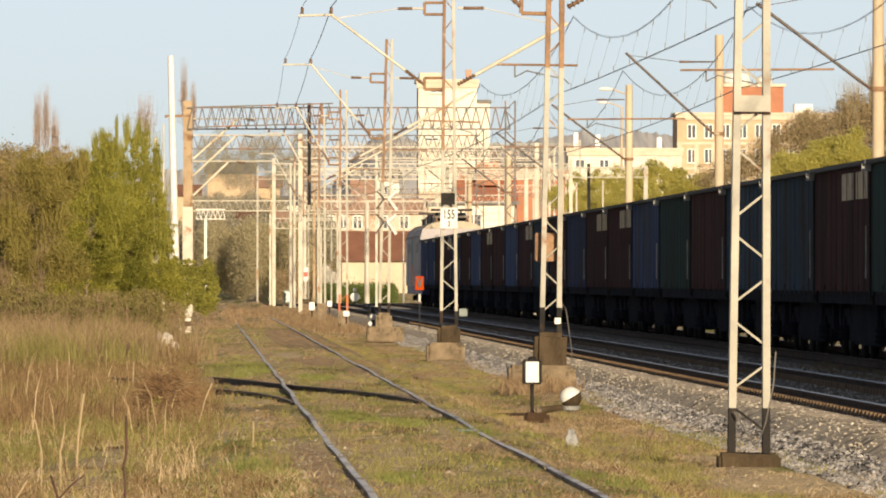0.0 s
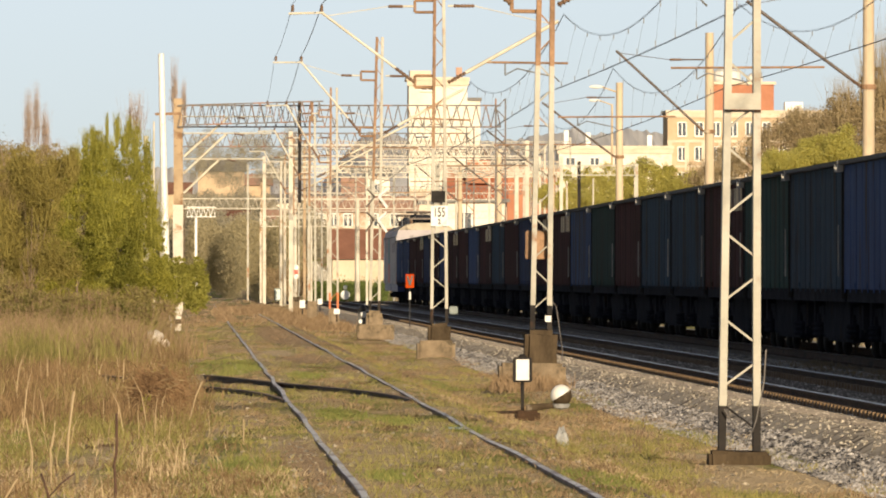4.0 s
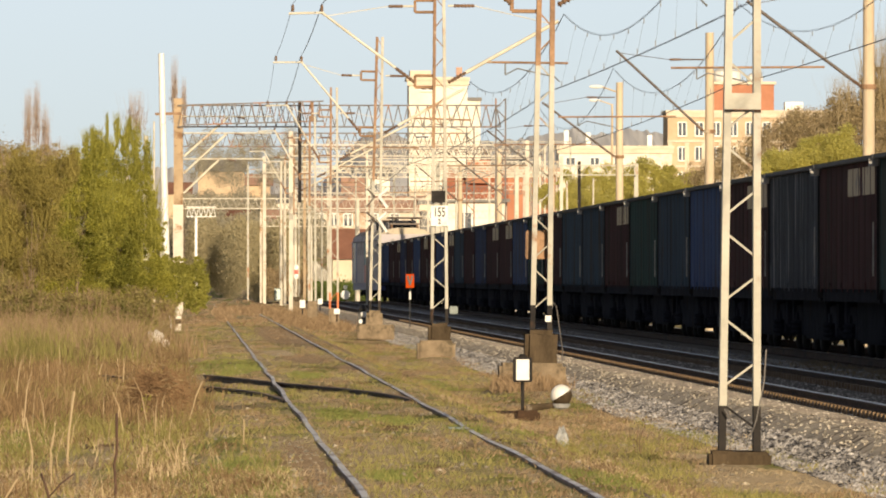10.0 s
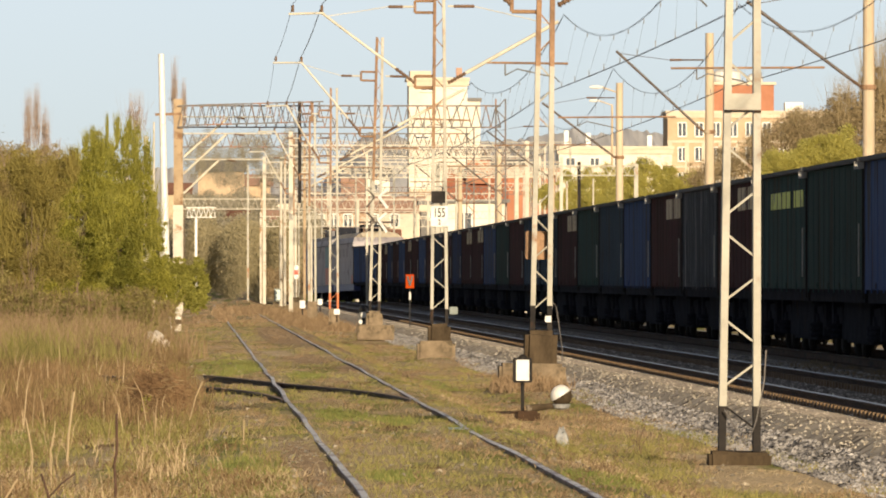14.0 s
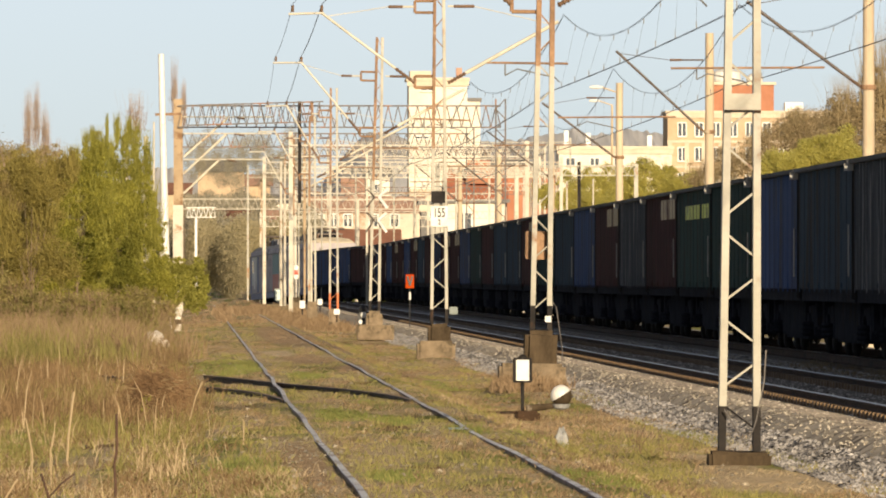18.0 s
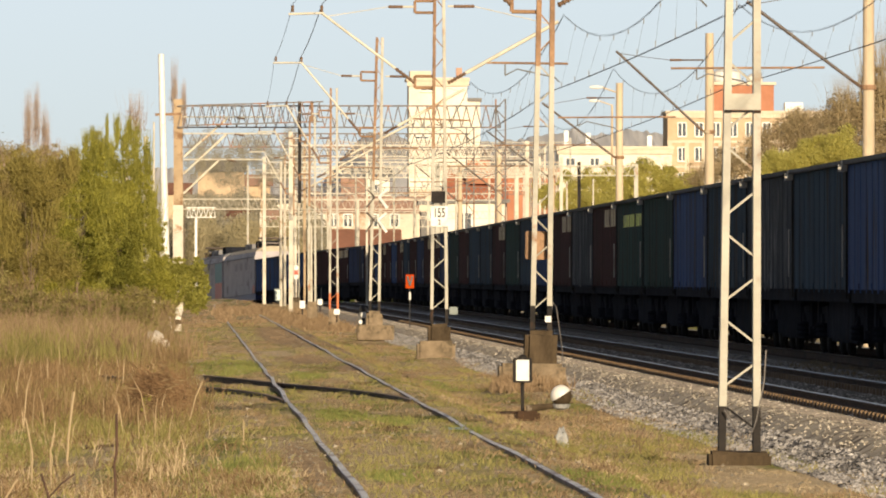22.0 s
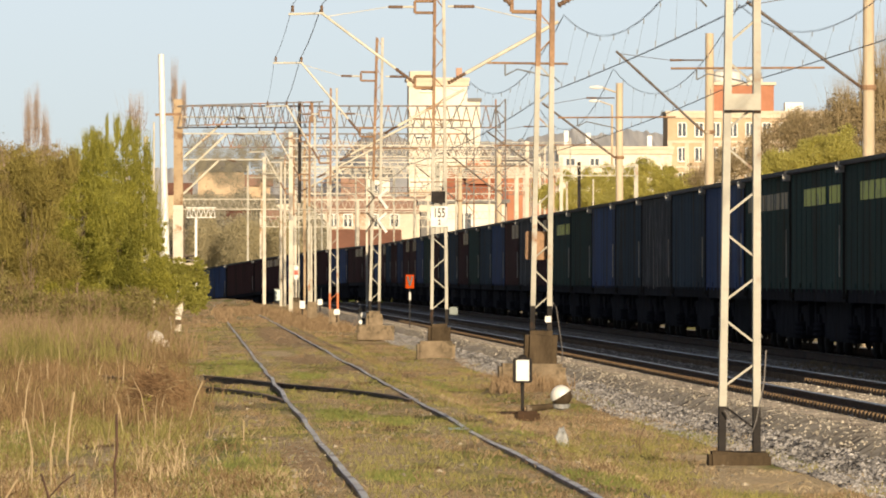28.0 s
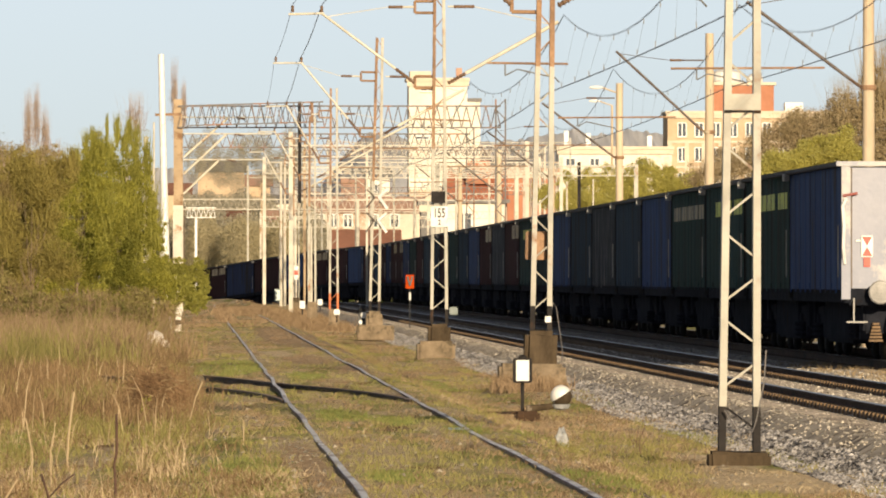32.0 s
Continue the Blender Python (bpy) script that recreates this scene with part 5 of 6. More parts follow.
part("upper_band", box(-12.95, 12.95, -0.15, -0.004, 16.7, 17.0), WALLS["trim"], big)
for i in range(11):
    part("pilaster", box(-12.9 + 2.34 * i, -12.3 + 2.34 * i, -0.12, -0.004, 0, 20.14), WALLS["trim"], big)
part("roof_vent", box(3.5, 6.0, 3, 6, 24.61, 25.8), M["white"], big)
low = building("flat_shed", 47.5, 62.0, 1300, 0, 18.0, 10, WALLS["white"], "long whitewashed flat-roofed shed on the rise", [(49 + 3.1 * i, 16.4) for i in range(4)], (1.2, 1.0), roof=WALLS["trim"])
for i, x in enumerate((-6.2, -3.4, 4.5)):
    part("chimney", box(x - 0.3, x + 0.3, 2, 2.6, 18.41, 20.4 - 0.3 * i), M["white"], low)
# small houses across the slope
TOWN = (
    (1.25, 7.2, 1300, 15.1, 1.5, "ochre", "slate"), (7.4, 10.6, 1310, 13.4, 1.5, "ochre", "tile"), (9.6, 13.8, 1320, 11.2, 1.2, "white", "slate"),
    (14.0, 20.2, 1330, 11.6, 0.9, "cream", "slate"), (20.6, 24.6, 1340, 12.2, 2.6, "cream", "tile"), (22.6, 25.6, 1290, 14.2, 1.4, "white", "slate"),
    (36.6, 44.8, 1350, 16.2, 1.2, "cream", "slate"), (38.0, 42.0, 1420, 18.0, 1.4, "white", "slate"), (2.6, 7.0, 1200, 7.6, 1.9, "ochre", "tile_old"),
    (9.0, 13.0, 1180, 8.0, 1.4, "pink", "tile"), (-3.0, 0.2, 1350, 12.6, 1.6, "ochre", "tile_old"),
)
for i, (a, b, y, ez, pt, wall, rf) in enumerate(TOWN):
    n = max(1, int((b - a) / 2.6))
    building("town_house", a, b, y, 0, ez, 8, WALLS[wall], {"ochre": "small ochre house", "cream": "small cream house", "white": "small whitewashed house", "pink": "small faded pink house"}[wall]
             + (" with grey roof on the slope" if rf == "slate" else " with tiled roof on the slope"),
             [(a + (b - a) * (j + 0.5) / n, ez - 1.3) for j in range(n) if wall != "ochre"], (0.8, 1.2), pt, WALLS[rf], "house")

# street lamps on the rise behind the train
for x, y, top in ((27.1, 640, 13.5), (32.6, 780, 15.1)):
    l = thing("street_lamp", pose(x, y, 0), "tall street lamp with a white head", "street lamp", "street lamps")
    part("pole", tube((0, 0, 0), (0, 0, top - 0.3), 0.13, 8, r2=0.08), M["concrete_post"], l)
    part("arm", tube((0, 0, top - 0.35), (-1.0, 0, top), 0.05, 6), M["concrete_post"], l)
    part("lamp_head", lathe([(0.03, 0), (0.10, 0.15), (0.13, 0.5), (0.06, 0.85)], 10, axis="x", at=(-1.8, 0, top)), M["white"], l)

# ---------------------------------------------------------------- plants
RNG = np.random.default_rng(5)


def mesh_of(name, co, nper, mat):
    """Many loose polygons of nper corners each."""
    k = len(co) // nper
    me = bpy.data.meshes.new(name)
    me.vertices.add(len(co))
    me.vertices.foreach_set("co", np.asarray(co, dtype=np.float32).ravel())
    me.loops.add(len(co))
    me.loops.foreach_set("vertex_index", np.arange(len(co), dtype=np.int32))
    me.polygons.add(k)
    me.polygons.foreach_set("loop_start", np.arange(0, len(co), nper, dtype=np.int32))
    me.materials.append(mat)
    me.update(calc_edges=True)
    return me


def leaf_cloud(clumps, n, size, shell=0.55, subs=0, sub_size=(0.16, 0.42)):
    """Small leaves turned all ways in and on several rounded clumps (x, y, z, rx, ry, rz)."""
    c = np.array(clumps)
    if subs:
        parts_ = []
        for row in c:
            d = RNG.normal(size=(subs, 3))
            d /= np.linalg.norm(d, axis=1)[:, None]
            r = RNG.uniform(0.35, 1.0, subs)
            q = row[:3] + d * row[3:] * r[:, None]
            s = RNG.uniform(sub_size[0], sub_size[1], subs)[:, None] * np.minimum(row[3:], 1.5 * row[3:].min())
            s[:, 2] *= RNG.uniform(0.6, 1.0, subs)
            parts_.append(np.hstack([q, s]))
        c = np.concatenate(parts_)
    vol = c[:, 3] * c[:, 5]
    pick = RNG.choice(len(c), n, p=vol / vol.sum())
    d = RNG.normal(size=(n, 3))
    d /= np.linalg.norm(d, axis=1)[:, None]
    rad = RNG.uniform(shell, 1.0, n) ** 0.7 * (1 + 0.22 * RNG.normal(size=n) * (RNG.random(n) < 0.35))
    p = c[pick, :3] + d * c[pick, 3:] * rad[:, None]
    a = RNG.normal(size=(n, 3))
    a /= np.linalg.norm(a, axis=1)[:, None]
    b = np.cross(a, RNG.normal(size=(n, 3)))
    b /= np.linalg.norm(b, axis=1)[:, None]
    s = size * RNG.uniform(0.5, 1.5, n)[:, None]
    quad = np.stack([p - a * s, p + b * s * 0.6, p + a * s, p - b * s * 0.6], axis=1)
    return quad.reshape(-1, 3)


def twig_cloud(base, n, height, spread, thick, lift=0.25):
    """Thin bare shoots that fan upwards from points about base (x, y, z)."""
    h = height * RNG.uniform(0.35, 1.0, n)
    foot = np.array(base) + np.stack([RNG.normal(0, spread * 0.3, n), RNG.normal(0, spread * 0.3, n), RNG.uniform(0, height * 0.45, n)], 1)
    h = np.minimum(h, height - (foot[:, 2] - base[2]))
    tip = foot + np.stack([RNG.normal(0, spread * lift, n), RNG.normal(0, spread * lift, n), h], 1)
    w = thick * RNG.uniform(0.6, 1.4, n)[:, None] * np.array([1.0, 0.2, 0])
    return np.stack([foot - w, foot + w, tip], 1).reshape(-1, 3)


def tree(name, x, y, base, label, clumps, n, size, mat, trunk=0.12, twigs=0, twig_mat=None, shell=0.5, category="tree", group="", twig_high=1.0, lift=0.25):
    """A tapered trunk with limbs and a crown of many leaves; the clumps are given in metres from its foot."""
    t = thing(name, pose(x, y, base), label, category, group)
    bm = bmesh.new()
    top = max(c[2] for c in clumps)
    tube((0, 0, -0.2), (0.05, 0, top * 0.5), trunk, 7, bm, r2=trunk * 0.5)
    for c in clumps:
        tube((0.03, 0, top * 0.25), (c[0] * 0.7, c[1] * 0.7, c[2]), trunk * 0.3, 5, bm, r2=trunk * 0.1)
        tube((c[0] * 0.7, c[1] * 0.7, c[2]), (c[0] + c[3] * 0.3, c[1], c[2] + c[5] * 0.8), trunk * 0.2, 4, bm, r2=trunk * 0.05)
    part("trunk", bm, M["bark"], t)
    part("crown", mesh_of("crown", leaf_cloud(clumps, n, size, shell, 46, (0.16, 0.5) if category == "bush" else (0.2, 0.5)), 4, mat), None, t)
    if twigs:
        co = []
        for c in clumps:
            co.append(twig_cloud((c[0], c[1], c[2] - c[5] * 0.5), twigs, c[5] * 1.75 * twig_high, c[3] * 1.1, 0.008, lift))
        tagged(part("shoot_tangle", mesh_of("shoot_tangle", np.concatenate(co), 3, twig_mat or M["leaf"]), None, t), kind="stuff")
    return t


def px_clumps(depth, x, base, rows, flat=0.7):
    """Clumps given as bearing and height steps at one depth; radii likewise."""
    k = depth / 17957.0
    return [((cx - 333) * k - x, RNG.uniform(-0.5, 0.5) * rx * k, 1.42 + (492 - cy) * k - base, rx * k, rx * k * flat, ry * k) for cx, cy, rx, ry in rows]


def bush(name, label, depth, x, base, rows, n, size, mat, twigs=0, twig_mat=None, trunk=0.035, category="bush", group="bushes beside the siding", shell=0.5, flat=0.7, twig_high=1.0, lift=0.3):
    return tree(name, x, depth, base, label, px_clumps(depth, x, base, rows, flat), n, size, mat, trunk, twigs, twig_mat, shell, category, group, twig_high, lift)


bush("bush", "leafy yellow-green bush in fresh spring leaf", 272, -3.0, -0.2,
     ((105, 400, 42, 70), (140, 350, 42, 75), (120, 455, 55, 50), (170, 305, 30, 60), (185, 400, 45, 80), (140, 300, 20, 30), (115, 340, 22, 30), (75, 440, 30, 40), (190, 238, 3, 34), (183, 268, 9, 30), (152, 262, 8, 32), (163, 250, 4, 26), (132, 285, 10, 26), (170, 262, 12, 34), (60, 490, 40, 42), (130, 502, 60, 42)), 170000, 0.021, M["leaf_bright"], 70, M["leaf_yellow"], shell=0.1, lift=0.55)
bush("bush", "tall yellow-green bush with upright shoots", 280, -1.9, -0.2,
     ((195, 340, 34, 75), (235, 345, 32, 60), (215, 410, 45, 75), (250, 430, 36, 70), (170, 430, 40, 60), (150, 330, 30, 60), (195, 280, 14, 36), (240, 300, 16, 36), (268, 360, 14, 40), (275, 420, 22, 60), (222, 262, 12, 40), (207, 240, 6, 36), (228, 238, 5, 30), (240, 262, 12, 46), (262, 300, 12, 60), (215, 500, 60, 42), (275, 500, 36, 42)), 170000, 0.021, M["leaf_bright"], 70, M["leaf_yellow"], shell=0.1, lift=0.55)
bush("bush", "low green bush at the foot of a whitewashed pole", 290, -0.6, -0.1, ((338, 500, 22, 44), (350, 478, 13, 24), (318, 480, 16, 25), (285, 485, 24, 40), (312, 512, 17, 40), (326, 502, 14, 36), (296, 520, 16, 30), (345, 530, 22, 20), (362, 505, 12, 30)), 34000, 0.03, M["leaf_yellow"], 14, M["leaf_yellow"], shell=0.1)
bush("bush", "brown budding thicket with few leaves", 262, -4.6, -0.2, ((20, 400, 40, 90), (-30, 390, 60, 110), (55, 430, 34, 70), (10, 470, 60, 50), (60, 350, 26, 50), (0, 420, 30, 60), (35, 455, 30, 40), (10, 432, 34, 44), (25, 380, 34, 44)), 80000, 0.026, M["leaf_brown"], 50, M["leaf_brown"], shell=0.05)
bush("bush", "sparse yellow-green saplings before a brown thicket", 256, -4.0, -0.2, ((35, 300, 40, 36), (95, 315, 34, 46), (78, 385, 38, 60), (20, 490, 44, 40), (98, 465, 44, 44), (60, 330, 40, 40), (125, 300, 20, 40), (5, 395, 40, 56), (18, 445, 32, 36)), 52000, 0.021, M["leaf_mixed"], 90, M["leaf_mixed"], shell=0.05, lift=0.5)
bush("bush", "brown budding thicket with few leaves", 345, -5.6, -0.2, ((20, 310, 50, 55), (-30, 340, 60, 90), (70, 310, 38, 50), (95, 290, 28, 40)), 50000, 0.03, M["leaf_brown"], 60, M["twig_grey"], shell=0.05)
bush("bush", "dull brown-green scrub along the siding", 250, -3.3, -0.2, ((30, 526, 60, 34), (100, 540, 70, 30), (180, 540, 60, 30), (250, 540, 40, 30), (-20, 510, 40, 50), (295, 550, 22, 18), (291, 566, 13, 16)), 26000, 0.024, M["leaf"], 90, M["weed"], 0.04, shell=0.1)
bush("bush", "brown dry scrub along the siding", 215, -2.6, -0.2, ((10, 560, 40, 26), (60, 548, 30, 30), (110, 560, 34, 22), (165, 545, 26, 30), (215, 556, 30, 22), (255, 560, 24, 24)), 20000, 0.02, M["olive"], 60, M["weed"], 0.03, shell=0.1)
# bare poplars and far trees over the bushes
for cx, cy, rx, ry, d in ((50, 240, 10, 55, 700), (64, 232, 11, 58, 710), (80, 250, 12, 45, 690), (308, 190, 9, 60, 800), (325, 205, 8, 45, 790), (240, 225, 26, 45, 560)):
    k = d / 17957
    x = (cx - 333) * k
    tree("poplar", x, d, 0, "bare greyish-brown poplar before its leaves", [(0, 0, 1.42 + (492 - cy) * k, rx * k, rx * k, ry * k)], 900, 0.03, M["twig_grey"], 0.06, 110, M["twig_grey"], 0.3,
         group="bare poplars", twig_high=1.2)
# woods behind the train
bush("tree", "broad tree in yellow-green spring leaf beyond the train", 410, 24.0, -0.2, ((1400, 292, 45, 30), (1440, 278, 40, 36), (1370, 300, 30, 30), (1485, 272, 42, 44), (1420, 330, 60, 50)), 110000, 0.036, M["leaf_pale"], 30, M["leaf_pale"], shell=0.15,
     category="tree", group="trees beyond the train", trunk=0.2)
bush("tree", "brown budding tree beyond the train", 440, 29.0, -0.2, ((1500, 215, 45, 50), (1545, 190, 40, 80), (1590, 170, 50, 90), (1470, 240, 30, 30), (1560, 270, 60, 60)), 36000, 0.045, M["leaf_budding"], 260, M["leaf_budding"],
     category="tree", group="trees beyond the train", trunk=0.22, shell=0.2, twig_high=1.3)
bush("tree", "brown-green budding tree before the office block", 470, 25.0, -0.2, ((1300, 290, 45, 40), (1350, 270, 40, 45), (1390, 240, 35, 35), (1250, 310, 45, 30), (1410, 215, 30, 26), (1450, 225, 40, 34), (1430, 255, 46, 36)), 26000, 0.04, M["leaf_budding"], 160, M["leaf_budding"],
     category="tree", group="trees beyond the train", trunk=0.18, shell=0.2)
bush("tree", "olive-green tree beyond the train", 520, 23.5, -0.2, ((1140, 310, 28, 30), (1175, 315, 26, 28), (1110, 320, 26, 26), (1215, 325, 30, 25), (1120, 352, 40, 34), (1175, 352, 44, 34), (1225, 348, 36, 30)), 60000, 0.04, M["leaf_pale"], 20, M["leaf_pale"], shell=0.15, category="tree", group="trees beyond the train", trunk=0.15)
bush("tree", "olive-green tree beyond the train", 620, 25.0, 0.0, ((1005, 330, 22, 30), (1040, 325, 24, 34), (1075, 320, 24, 36), (960, 345, 24, 24), (1030, 360, 44, 30), (1080, 355, 36, 34)), 60000, 0.04, M["leaf_pale"], 20, M["leaf_pale"], shell=0.15, category="tree", group="trees beyond the train", trunk=0.15)


def far_woods(name, label, depth, rows, n, size, mat):
    ob = part(name, mesh_of(name, leaf_cloud([((cx - 333) * depth / 17957, depth + RNG.uniform(-25, 25), 1.42 + (492 - cy) * depth / 17957, rx * depth / 17957, 18, ry * depth / 17957)
                                              for cx, cy, rx, ry in rows], n, size, 0.4), 4, mat), None)
    tagged(ob, label, "woods", kind="stuff")


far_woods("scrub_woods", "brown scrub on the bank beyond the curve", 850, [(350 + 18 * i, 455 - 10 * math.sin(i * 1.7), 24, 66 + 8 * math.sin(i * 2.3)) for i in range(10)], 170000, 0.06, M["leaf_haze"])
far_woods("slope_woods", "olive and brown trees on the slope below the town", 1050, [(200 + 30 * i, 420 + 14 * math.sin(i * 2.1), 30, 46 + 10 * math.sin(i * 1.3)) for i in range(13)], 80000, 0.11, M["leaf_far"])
far_woods("pale_shrubs", "pale straw-coloured shrubs behind the lines", 800, [(480 + 16 * i, 500 - 6 * math.sin(i * 2.0), 14, 28) for i in range(6)], 16000, 0.06, M["straw"])
far_woods("blossom_shrub", "white blossoming shrub beside the line", 790, [(556, 488, 12, 24), (568, 496, 10, 20), (548, 505, 9, 14)], 14000, 0.045, M["blossom"])
far_woods("green_bank", "green grassy bank behind the lines", 760, [(556 + 14 * i, 516, 14, 20) for i in range(10)], 30000, 0.06, M["leaf_green"])
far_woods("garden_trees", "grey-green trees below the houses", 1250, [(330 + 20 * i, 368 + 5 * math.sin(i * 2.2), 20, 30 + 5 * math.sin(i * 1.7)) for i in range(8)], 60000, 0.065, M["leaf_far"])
far_woods("bare_trees", "bare brown trees before the town, paled for haze", 1180, [(345 + 24 * i, 285 - 16 * math.sin(i * 1.9), 22, 44 + 12 * math.sin(i * 2.9)) for i in range(9)], 80000, 0.045, M["leaf_far"])


def ridge(x0, x1, top, depth):
    """A wooded ridge as one uneven sheet: rising slope with a fringed crest."""
    k = (depth + 240) / 17957
    n, rows = 300, 13
    co, faces = [], []
    for i in range(n + 1):
        cx = x0 + (x1 - x0) * i / n
        h = 1.42 + (492 - top(cx)) * k + 1.6 * noise.noise((cx * 0.03, 1.0, depth))
        h *= min(1.0, 6 * i / n, 6 * (n - i) / n) ** 0.5
        for j in range(rows):
            co.append(((cx - 333) * k, depth + j * 20 + 10 * noise.noise((cx * 0.05, j * 0.7, 5.0)), h * (j / (rows - 1)) ** 0.6 + 0.8 * noise.noise((cx * 0.12, j * 0.9, depth)) * min(j, 1)))
    for i in range(n):
        for j in range(rows - 1):
            p = i * rows + j
            faces.append((p, p + rows, p + rows + 1, p + 1))
    me = bpy.data.meshes.new("hill_woods")
    me.from_pydata(co, [], faces)
    me.polygons.foreach_set("use_smooth", [True] * len(faces))
    tagged(part("hill_woods", me, M["hill"]), "wooded hill behind the town, coloured blue-grey for haze", "woods", kind="stuff")


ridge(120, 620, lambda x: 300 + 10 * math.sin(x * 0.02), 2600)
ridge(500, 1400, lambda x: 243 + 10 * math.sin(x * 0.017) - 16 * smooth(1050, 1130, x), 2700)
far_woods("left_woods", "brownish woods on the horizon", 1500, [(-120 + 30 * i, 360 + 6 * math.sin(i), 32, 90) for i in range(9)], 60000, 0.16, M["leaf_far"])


# grass, straw and weeds on the ground
def blades(name, label, mat, n, xr, yr, high, wide, lean=0.5, keep=None, clump=6, cspread=0.06, flatness=1.0, patch=0.0):
    """Blades in tufts over a stretch of ground (uneven along the way, denser close by)."""
    k = n // clump
    u = RNG.random(k)
    y = yr[0] * (yr[1] / yr[0]) ** u
    x = RNG.uniform(xr[0], xr[1], k)
    dens = np.array([noise.noise((a * 1.5, b * 0.08, 3.3)) + 0.6 * noise.noise((a * 3.5, b * 0.25, 8.8)) for a, b in zip(x, y)])
    ok = dens * (patch or 1.0) + RNG.uniform(-0.3, 0.3, k) > -0.08
    if keep is not None:
        ok &= np.array([keep(a, b) for a, b in zip(x, y)])
    x, y = x[ok], y[ok]
    z = np.array([ground_z(a, b) for a, b in zip(x, y)]) - 0.01
    scale = RNG.uniform(0.5, 1.25, len(x))
    x, y, z, scale = (np.repeat(v, clump) for v in (x, y, z, scale))
    m = len(x)
    x = x + RNG.normal(0, cspread, m)
    y = y + RNG.normal(0, cspread * 3, m)
    h = RNG.uniform(high[0], high[1], m) * scale
    dx, dy = RNG.normal(0, lean, m) * h, RNG.normal(0, lean, m) * h
    w = wide * RNG.uniform(0.6, 1.5, m)
    foot = np.stack([x, y, z], 1)
    tip = np.stack([x + dx, y + dy, z + h * flatness], 1)
    mid = foot * 0.5 + tip * 0.5 + np.stack([-dx * 0.15, -dy * 0.15, h * 0.12], 1)
    side = np.stack([w, w * 0.2, w * 0], 1)
    co = np.stack([foot - side, foot + side, mid + side * 0.8, tip, mid - side * 0.8], 1).reshape(-1, 3)
    me = bpy.data.meshes.new(name)
    me.vertices.add(len(co))
    me.vertices.foreach_set("co", np.asarray(co, dtype=np.float32).ravel())
    me.loops.add(m * 7)
    me.loops.foreach_set("vertex_index", (np.arange(m)[:, None] * 5 + np.array([0, 1, 2, 4, 4, 2, 3])).astype(np.int32).ravel())
    me.polygons.add(m * 2)
    me.polygons.foreach_set("loop_start", (np.arange(m)[:, None] * 7 + np.array([0, 4])).astype(np.int32).ravel())
    me.materials.append(mat)
    me.update(calc_edges=True)
    ob = part(name, me, None)
    tagged(ob, label, "grass", kind="stuff")
    return ob


def off_rails(x, y):
    return not in_spots(SANDY, x, y) and not any(abs(x - m[0]) < 0.40 and (-7.0 if m[1] < 100 else -0.6) < y - m[1] < 0.8 for m in MASTS) and not any(abs(x - r) < 0.06 for r in (1.17 + (y - 65) * 0.0005, 2.64 + (y - 65) * 0.0005))


blades("short_grass", "short young grass between the rails", M["grass"], 120000, (-4.5, 5.6), (58, 330), (0.02, 0.065), 0.0032, 0.6, lambda x, y: off_rails(x, y) and not in_spots(BARE, x, y) and (x > 0.55 - 0.004 * (y - 60) or y > 170), patch=2.2)
blades("mossy_tufts", "drifts of fresh green grass and moss", M["moss"], 260000, (-2.2, 6.0), (62, 185), (0.02, 0.06), 0.003, 0.7, lambda x, y: in_spots(MOSSY, x, y) and off_rails(x, y), patch=0.3)
blades("dry_litter", "short dry straw and litter on the ground", M["straw"], 80000, (-4.5, 5.7), (58, 360), (0.015, 0.05), 0.004, 1.2, lambda x, y: off_rails(x, y) and not in_spots(BARE, x, y), patch=-1.0)
blades("brown_litter", "brown dead stems on the ground", M["weed"], 90000, (-4.5, 5.6), (58, 360), (0.02, 0.06), 0.0032, 0.9, off_rails, patch=-2.0)
left_side = lambda x, y: x < 0.45 - 0.006 * (y - 60) + 0.5 * noise.noise((y * 0.07, 0.3, 0.0))
blades("dry_tall_grass", "tall dry straw-coloured grass beside the siding", M["straw"], 6500, (-5.0, 0.9), (58, 230), (0.04, 0.20), 0.003, 0.8, left_side, 8, 0.05, patch=-1.5)
blades("brown_weeds", "tall brown weeds beside the siding", M["dead_weed"], 64000, (-5.0, 0.9), (60, 260), (0.03, 0.15), 0.0035, 1.0, left_side, 8, 0.07, patch=-1.2)
blades("green_weeds", "fresh green weeds beside the siding", M["grass"], 20000, (-5.0, 0.9), (58, 260), (0.03, 0.12), 0.003, 0.7, left_side, 10, 0.07, patch=1.8)
blades("scrub_weeds", "tall brown weeds before the bushes", M["dead_weed"], 60000, (-6.0, 0.4), (105, 264), (0.05, 0.40), 0.0035, 0.6, lambda x, y: x < 0.0 - 0.004 * (y - 130) + 0.7 * noise.noise((y * 0.06, 2.0, 0.0)), 8, 0.12, patch=2.0)
blades("scrub_straw", "tall pale weeds before the bushes", M["straw"], 1400, (-6.0, 0.2), (110, 270), (0.12, 0.5), 0.003, 0.22, lambda x, y: x < -0.1 - 0.004 * (y - 130) + 0.7 * noise.noise((y * 0.06, 2.0, 0.0)), 8, 0.12, patch=-2.0)
blades("olive_weeds", "olive weeds before the bushes", M["olive"], 46000, (-6.0, 0.3), (80, 262), (0.04, 0.24), 0.0035, 0.8, lambda x, y: x < 0.1 - 0.004 * (y - 130) + 0.7 * noise.noise((y * 0.06, 2.0, 0.0)), 8, 0.12, patch=-2.0)
hedge_foot = lambda x, y: not (y < 230 and abs(x + 0.006 * (y - 226) + 0.72) < 0.42) and x < -0.35 - 0.0035 * (y - 180) + 0.6 * noise.noise((y * 0.05, 5.0, 0.0))
